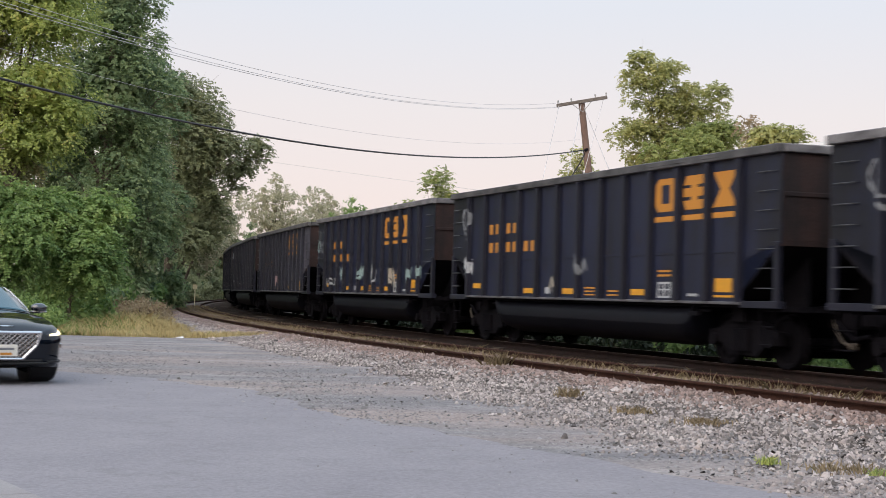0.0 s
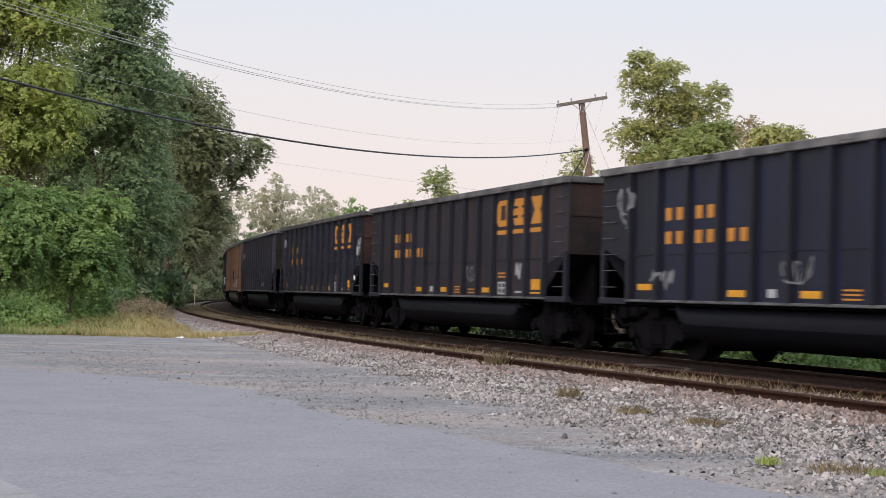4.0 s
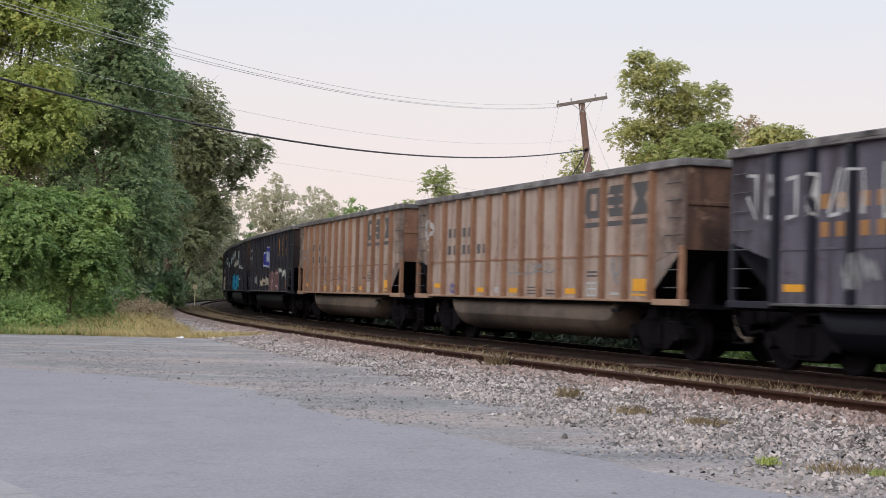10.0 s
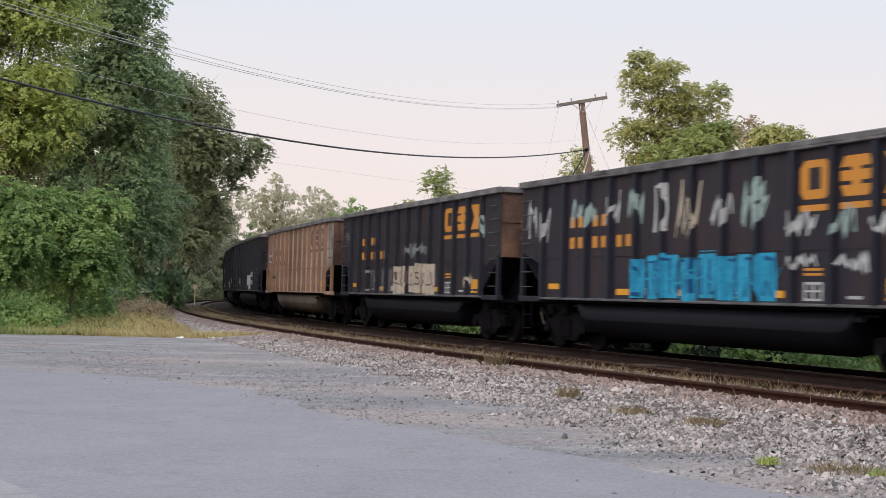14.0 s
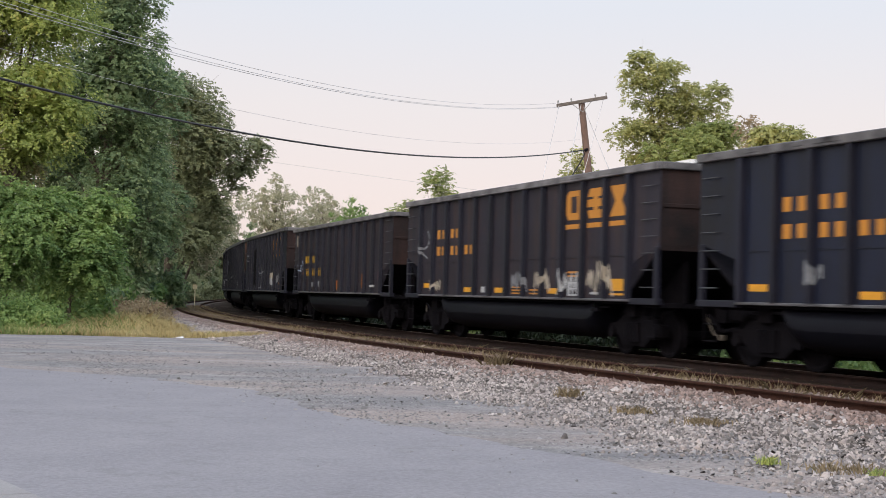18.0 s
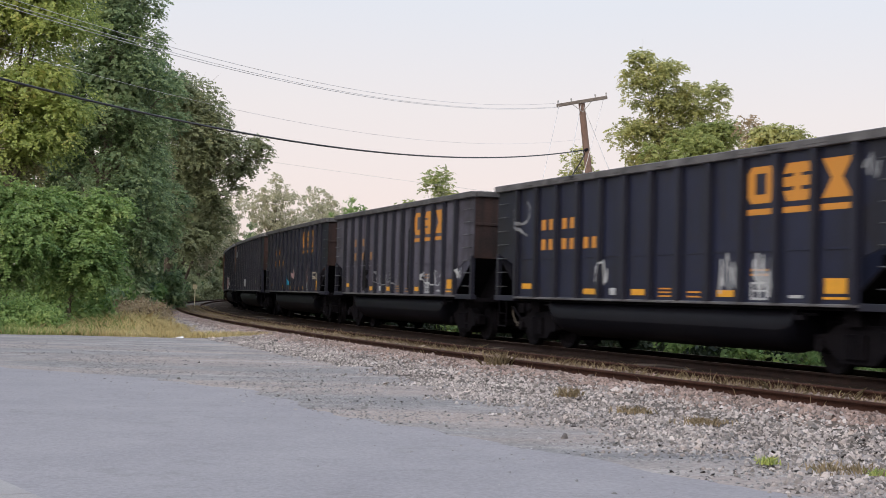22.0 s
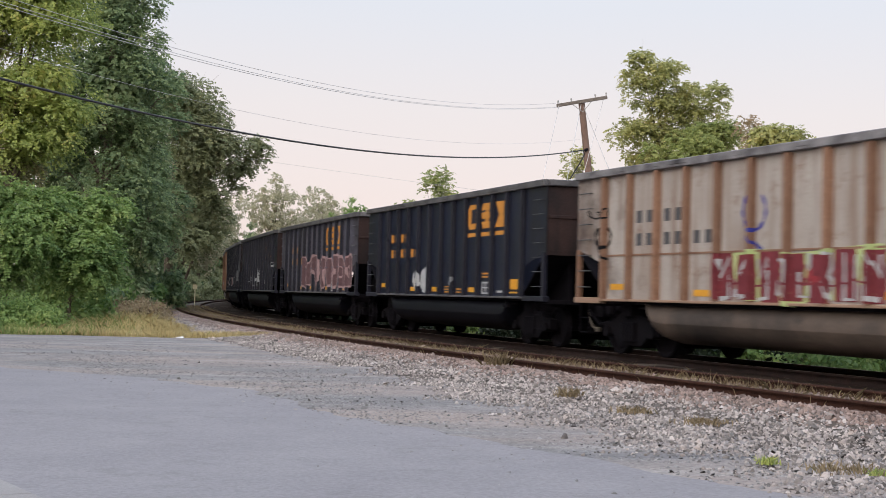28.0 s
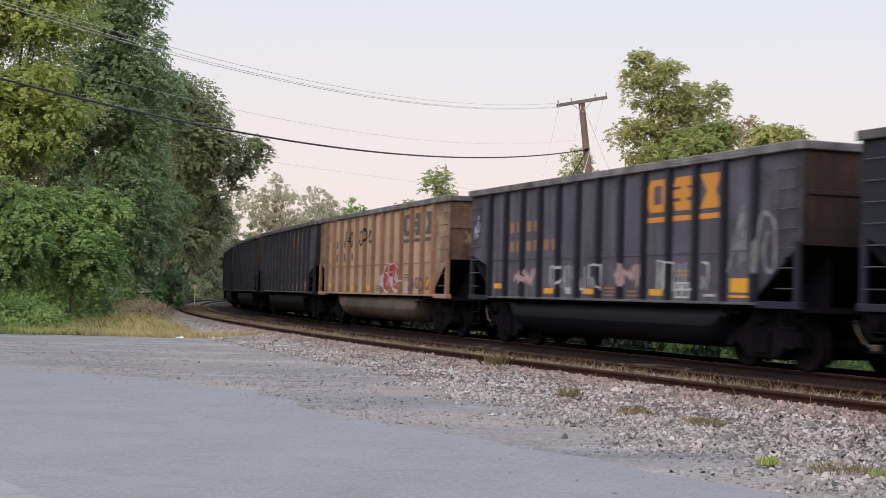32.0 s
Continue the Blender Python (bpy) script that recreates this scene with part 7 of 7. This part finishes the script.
ROOF = [(-1.98, 1.0), (-1.75, 1.095), (-1.35, 1.27), (-0.95, 1.38), (-0.5, 1.418), (-0.15, 1.405), (0.05, 1.37), (0.4, 1.225), (0.7, 1.085), (0.92, 0.985)]
BELT_W = [(-1.98, 0.70), (-1.5, 0.79), (-0.5, 0.825), (0.4, 0.82), (0.98, 0.78)]


def cabin_z(x, y):
    w, zs, zr = curve_at(x, BELT_W), curve_at(x, SHOULDER) - 0.02, curve_at(x, ROOF)
    return zs + max(zr - zs, 0) * max(0.0, 1 - abs(y / w) ** 3.0) ** (1 / 2.2)


def cabin_y(x, z):
    w, zs, zr = curve_at(x, BELT_W), curve_at(x, SHOULDER) - 0.02, curve_at(x, ROOF)
    f = np.clip((z - zs) / max(zr - zs, 1e-3), 0, 1)
    return w * max(0.0, 1 - f ** 2.2) ** (1 / 3.0)


def cabin_shell():
    bm = bmesh.new()
    xs = np.linspace(-1.98, 0.92, 60)
    rings = []
    for x in xs:
        w, zs, zr = curve_at(x, BELT_W), curve_at(x, SHOULDER) - 0.02, curve_at(x, ROOF)
        ring = []
        for i in range(33):
            a = math.pi * i / 32
            cy, sz = math.cos(a), math.sin(a)
            ring.append(bm.verts.new((x, w * math.copysign(abs(cy) ** (2 / 3.0), cy), zs + max(zr - zs, 0.002) * sz ** (2 / 2.2))))
        rings.append(ring)
    for a, b in zip(rings, rings[1:]):
        for i in range(32):
            bm.faces.new((a[i], b[i], b[i + 1], a[i + 1]))
    bmesh.ops.recalc_face_normals(bm, faces=bm.faces[:])
    return bm


def patch(rows):
    """A sheet from rows of points."""
    bm = bmesh.new()
    v = [[bm.verts.new(p) for p in r] for r in rows]
    for a, b in zip(v, v[1:]):
        for i in range(len(a) - 1):
            bm.faces.new((a[i], a[i + 1], b[i + 1], b[i]))
    bmesh.ops.recalc_face_normals(bm, faces=bm.faces[:])
    r = bmesh.ops.solidify(bm, geom=bm.faces[:], thickness=0.004)
    return bm


def glass_top(x0, x1, w0, w1, lift=0.007):
    rows = []
    for i in range(15):
        x = x0 + (x1 - x0) * i / 14
        w = w0 + (w1 - w0) * i / 14
        rows.append([(x, w * (2 * j / 16 - 1), cabin_z(x, w * (2 * j / 16 - 1)) + lift) for j in range(17)])
    return patch(rows)


def side_glass(sgn, x0, x1, top_cut):
    """Side window between two pillars; the upper edge follows the roof arc."""
    rows = []
    for i in range(17):
        x = x0 + (x1 - x0) * i / 16
        zs, zr = curve_at(x, SHOULDER) + 0.012, curve_at(x, ROOF)
        zt = min(zs + (zr - zs) * 0.80, 1.30)
        arc = min(1.0, (x - (-1.52)) / 0.55, (0.62 - x) / 0.62)
        zt = zs + 0.01 + (zt - zs - 0.01) * max(0.02, arc) ** 0.55
        rows.append([(x, sgn * (cabin_y(x, z) + 0.006), z) for z in np.linspace(zs, zt, 8)])
    return patch(rows)


def window_trim(sgn):
    pts = []
    for x in np.linspace(0.60, -1.50, 40):
        z = curve_at(x, SHOULDER) + 0.004
        pts.append((x, sgn * (cabin_y(x, z) + 0.012), z))
    for x in np.linspace(-1.50, 0.60, 40):
        zs, zr = curve_at(x, SHOULDER) + 0.012, curve_at(x, ROOF)
        zt = min(zs + (zr - zs) * 0.80, 1.30)
        arc = min(1.0, (x + 1.52) / 0.55, (0.62 - x) / 0.62)
        z = zs + 0.015 + (zt - zs - 0.01) * max(0.02, arc) ** 0.55
        pts.append((x, sgn * (cabin_y(x, z) + 0.010), z))
    return pts


def lens_on_body(sgn, x0, x1, z_of, lift):
    """A lamp that wraps round the corner of the body. z_of(x): lower and upper edge."""
    rows = []
    for i in range(15):
        x = x0 + (x1 - x0) * i / 14
        lo, hi = z_of(x)
        rows.append([(x, sgn * (side_y(x, z) + lift), z) for z in np.linspace(lo, hi, 6)])
    return patch(rows)


def build_sedan():
    car = new("sedan_car")
    tagged(car, "glossy black sedan with lit headlights and a mesh grille", "car")
    part("body", body_shell(), CAR_BLACK, car, "glossy black painted body", True)
    part("cabin", cabin_shell(), CAR_BLACK, car, smooth=True)
    part("windscreen", glass_top(0.07, 0.885, 0.57, 0.70), SCREEN, car, "bluish sky-reflecting windscreen", True)
    part("rear_window", glass_top(-1.92, -1.12, 0.58, 0.50), GLASS_DARK, car, smooth=True)
    part("underbody", boxm(-2.0, 1.95, -0.62, 0.62, 0.21, 0.45), PLASTIC, car)
    for sgn in (-1, 1):
        for x0, x1 in ((-1.50, -0.46), (-0.40, 0.60)):
            part("side_window", side_glass(sgn, x0, x1, 0), GLASS_DARK, car, "dark tinted side window", True)
        tube("window_trim", window_trim(sgn), 0.008, CHROME, car, "chrome strip round the windows")
        # mirrors
        mm = bmesh.new()
        bmesh.ops.create_uvsphere(mm, u_segments=16, v_segments=10, radius=1.0)
        bmesh.ops.scale(mm, vec=(0.075, 0.125, 0.075), verts=mm.verts[:])
        m = part("mirror", mm, CAP_BLACK, car, smooth=True)
        m.location = (0.48, sgn * 0.985, 1.01)
        s = part("mirror_strip", boxm(-0.05, 0.05, -0.11, 0.11, -0.008, 0.008, 0.003), CHROME, m, "chrome strip")
        s.location = (0, 0, -0.055)
        a = part("mirror_arm", boxm(-0.03, 0.03, -0.12, 0.0, -0.03, 0.0, 0.006), CAR_BLACK, m)
        a.matrix_basis = Matrix.Translation((0.02, 0, -0.05)) if sgn > 0 else Matrix.Translation((0.02, 0.12, -0.05))
        for x in (-0.15, -1.12):
            h = part("door_handle", boxm(-0.10, 0.10, -0.012, 0.012, -0.012, 0.012, 0.006), CHROME, car, "chrome door handle")
            h.location = (x, sgn * (side_y(x, 0.80) + 0.014), 0.80)
        for x in (-0.43, 0.60, -1.25):
            pts = [(x - 0.05 * (z - 0.3), sgn * (side_y(x, z) + 0.0015), z) for z in np.linspace(0.27, curve_at(x, SHOULDER) - 0.03, 14)]
            tube("door_gap", pts, 0.003, PLASTIC, car)
        v = part("side_vent", boxm(-0.035, 0.035, -0.006, 0.006, -0.07, 0.07, 0.01), CHROME, car, "chrome side vent")
        v.location = (0.93, sgn * (side_y(0.93, 0.66) + 0.004), 0.66)
        # lamps
        head = part("headlight", lens_on_body(sgn, 1.72, 2.262, lambda x: (0.648 + 0.03 * (2.262 - x) / 0.55, 0.685 + 0.085 * ((2.262 - x) / 0.55) ** 0.6), 0.006), LAMP_GLASS, car, "clear headlight glass", True)
        for k in (0.10, 0.56):
            part("headlight_beam", lens_on_body(sgn, 1.93, 2.24, lambda x: (0.655 + 0.03 * (2.262 - x) / 0.55 + (0.03 + 0.055 * (2.262 - x) / 0.55) * k, 0.655 + 0.03 * (2.262 - x) / 0.55 + (0.03 + 0.055 * (2.262 - x) / 0.55) * (k + 0.36)), 0.011), HEAD, head, "lit white headlight", True)
        part("turn_signal", lens_on_body(sgn, 1.70, 1.94, lambda x: (0.735 - 0.13 * (x - 1.70), 0.745 - 0.02 * (x - 1.70)), 0.011), AMBER, head, "lit amber turn signal", True)
        tail = part("tail_light", lens_on_body(sgn, -2.385, -2.05, lambda x: (0.80 + 0.22 * (x + 2.385), 0.885), 0.006), TAIL, car, "lit red tail light", True)
        b = part("bumper_vent", boxm(-0.05, 0.05, -0.01, 0.01, -0.035, 0.035, 0.008), CHROME, car)
        b.matrix_basis = Matrix.Translation((2.08, sgn * (side_y(2.08, 0.52) + 0.002), 0.52)) @ Matrix.Rotation(sgn * -0.75, 4, 'Z')
        tube("lower_lip", [(x, sgn * (side_y(x, 0.31) + 0.012), 0.31) for x in np.linspace(1.86, 2.262, 12)], 0.016, PLASTIC, car)
        # wheels
        for ax in (AXLE_F, AXLE_R):
            liner = bmesh.new()
            rod(liner, (0, 0, 0), (0, -sgn * 0.30, 0), 0.385, 0.385, 24)
            o = part("wheel_liner", liner, PLASTIC, car)
            o.location = (ax, sgn * 0.80, 0.335)
    # front: shield grille with lattice, badge, plate, intake
    g = part("grille", extrude_poly(bmesh.new(), [(-0.46, 0.70), (0.46, 0.70), (0.40, 0.53), (0.22, 0.36), (-0.22, 0.36), (-0.40, 0.53)], "x", NOSE + 0.004, NOSE + 0.018), PLASTIC, car, "shield-shaped mesh grille")
    rim_pts = [(-0.47, 0.705), (0.47, 0.705), (0.41, 0.53), (0.23, 0.35), (-0.23, 0.35), (-0.41, 0.53), (-0.47, 0.705)]
    bm = bmesh.new()
    for (a, b), (c, d) in zip(rim_pts, rim_pts[1:]):
        rod(bm, (NOSE + 0.02, a, b), (NOSE + 0.02, c, d), 0.022, 0.022, 8)
    part("grille_frame", bm, CHROME, g, "chrome grille frame")
    bm = bmesh.new()
    for sl in (-1, 1):
        for k in range(-14, 15):
            y0 = k * 0.075
            seg = []
            for z in np.linspace(0.365, 0.695, 34):
                y = y0 + sl * (z - 0.365) * 1.15
                lim = np.interp(z, [0.36, 0.535, 0.70], [0.22, 0.40, 0.46]) - 0.01
                if abs(y) < lim:
                    seg.append((NOSE + 0.02, y, z))
            if len(seg) > 2:
                rod(bm, seg[0], seg[-1], 0.006, 0.006, 4)
    part("grille_mesh", bm, CHROME, g, "crossed chrome bars")
    p = part("number_plate", boxm(0, 0.012, -0.155, 0.155, -0.078, 0.078, 0.006), PLATE, car, "white number plate with orange bars")
    p.location = (NOSE + 0.028, 0, 0.465)
    for z, mt, w in ((0.02, SPRAY["grey"], 0.11), (-0.045, LOGO, 0.08)):
        part("plate_bar", boxm(0.0125, 0.015, -w, w, z - 0.016, z + 0.016), mt, p)
    badge = bmesh.new()
    extrude_poly(badge, [(-0.13, 0.012), (0, 0.0), (0.13, 0.012), (0.03, 0.03), (-0.03, 0.03)], "x", 0, 0.01)
    bd = part("badge", badge, CHROME, car, "plain winged chrome badge")
    bd.matrix_basis = Matrix.Translation((NOSE - 0.075, 0, 0.775)) @ Matrix.Rotation(radians(-62), 4, 'Y')
    part("lower_intake", boxm(NOSE - 0.02, NOSE + 0.006, -0.50, 0.50, 0.315, 0.345), PLASTIC, car)
    part("front_lip", boxm(NOSE - 0.10, NOSE + 0.02, -0.58, 0.58, 0.275, 0.305, 0.01), PLASTIC, car, "black lip under the bumper")
    rp = part("rear_plate", boxm(-0.012, 0, -0.155, 0.155, -0.078, 0.078, 0.006), PLATE, car, "white number plate")
    rp.location = (STERN - 0.006, 0, 0.62)
    wheels = []
    for ax in (AXLE_F, AXLE_R):
        for sgn in (-1, 1):
            w = part("wheel", wheel_hub(), PLASTIC, car)
            w.matrix_basis = Matrix.Translation((ax, sgn * 0.79, WHEEL_R)) @ (Matrix.Identity(4) if sgn < 0 else Matrix.Rotation(math.pi, 4, 'Z'))
            part("tyre", tyre_ring(), TYRE, w, smooth=True)
            part("rim", rim_spokes(), ALLOY, w, "five twin-spoke alloy rim")
            wheels.append((w, sgn))
    return car, wheels


def lathe(prof, seg=36):
    bm = bmesh.new()
    rings = [[bm.verts.new((r * math.cos(2 * math.pi * i / seg), y, r * math.sin(2 * math.pi * i / seg))) for i in range(seg)] for r, y in prof]
    for a, b in zip(rings, rings[1:]):
        for i in range(seg):
            bm.faces.new((a[i], a[(i + 1) % seg], b[(i + 1) % seg], b[i]))
    bmesh.ops.recalc_face_normals(bm, faces=bm.faces[:])
    return bm


def wheel_hub():
    return lathe([(0.001, -0.03), (0.16, -0.03), (0.17, 0.0), (0.24, 0.02), (0.24, 0.10), (0.001, 0.10)], 24)


def tyre_ring():
    return lathe([(0.245, -0.10), (0.27, -0.115), (0.315, -0.105), (0.333, -0.085), (0.335, 0.0), (0.333, 0.085), (0.315, 0.105), (0.245, 0.10), (0.245, -0.10)], 40)


def rim_spokes():
    bm = lathe([(0.225, -0.095), (0.248, -0.105), (0.248, 0.05), (0.225, 0.05), (0.225, -0.095)], 36)
    for i in range(5):
        for d in (-0.16, 0.16):
            a = 2 * math.pi * i / 5
            p = (0.05 * math.cos(a + d * 2), -0.075, 0.05 * math.sin(a + d * 2))
            q = (0.232 * math.cos(a + d), -0.09, 0.232 * math.sin(a + d))
            rod(bm, p, q, 0.021, 0.015, 6)
    rod(bm, (0, -0.10, 0), (0, -0.05, 0), 0.055, 0.06, 12)
    return bm


SEDAN, SEDAN_WHEELS = build_sedan()
SEDAN_START, SEDAN_HEADING, SEDAN_SPEED = (-7.066, 20.995), -0.9964, 9.4927


def sedan_at(t):
    """The sedan drives past, brakes beyond the view and stops. Place, heading, way driven."""
    n = max(2, int(t * 60) + 1)
    x, y, h, way = SEDAN_START[0], SEDAN_START[1], SEDAN_HEADING, 0.0
    dt = t / (n - 1) if t else 0
    for i in range(n - 1):
        u = (i + 0.5) * dt
        v = SEDAN_SPEED * max(0.0, min(1.0, (6.0 - u) / 3.0))
        h = SEDAN_HEADING - 0.0400 * u + 0.0538 * u * u / 2 if u < 2.5 else SEDAN_HEADING + 0.068
        x, y, way = x + v * dt * math.cos(h), y + v * dt * math.sin(h), way + v * dt
    return x, y, h, way


# ---- everything that moves ----
def motions():
    for k, car in TRAIN:
        rows = []
        for i in range(65):
            t = i * 0.5
            rows.append((t, car_pose(k, FRONT[k] + SPEED * t + GAIN * t * t / 2)))
        walk(car, rows)
    rows, spins = [], []
    for i in range(182):
        t = i / 30
        x, y, h, way = sedan_at(t)
        if i % 3 == 0:
            rows.append((t, pose(x, y, ROAD_Z + 0.004, 0, 0, math.degrees(h))))
        spins.append((t, way / WHEEL_R))
    rows.append((32.0, rows[-1][1]))
    spins.append((32.0, spins[-1][1]))
    walk(SEDAN, rows)
    for w, sgn in SEDAN_WHEELS:
        base = w.matrix_basis.copy()
        walk(w, [(t, base @ Matrix.Rotation(a if sgn < 0 else -a, 4, 'Y')) for t, a in spins])


motions()
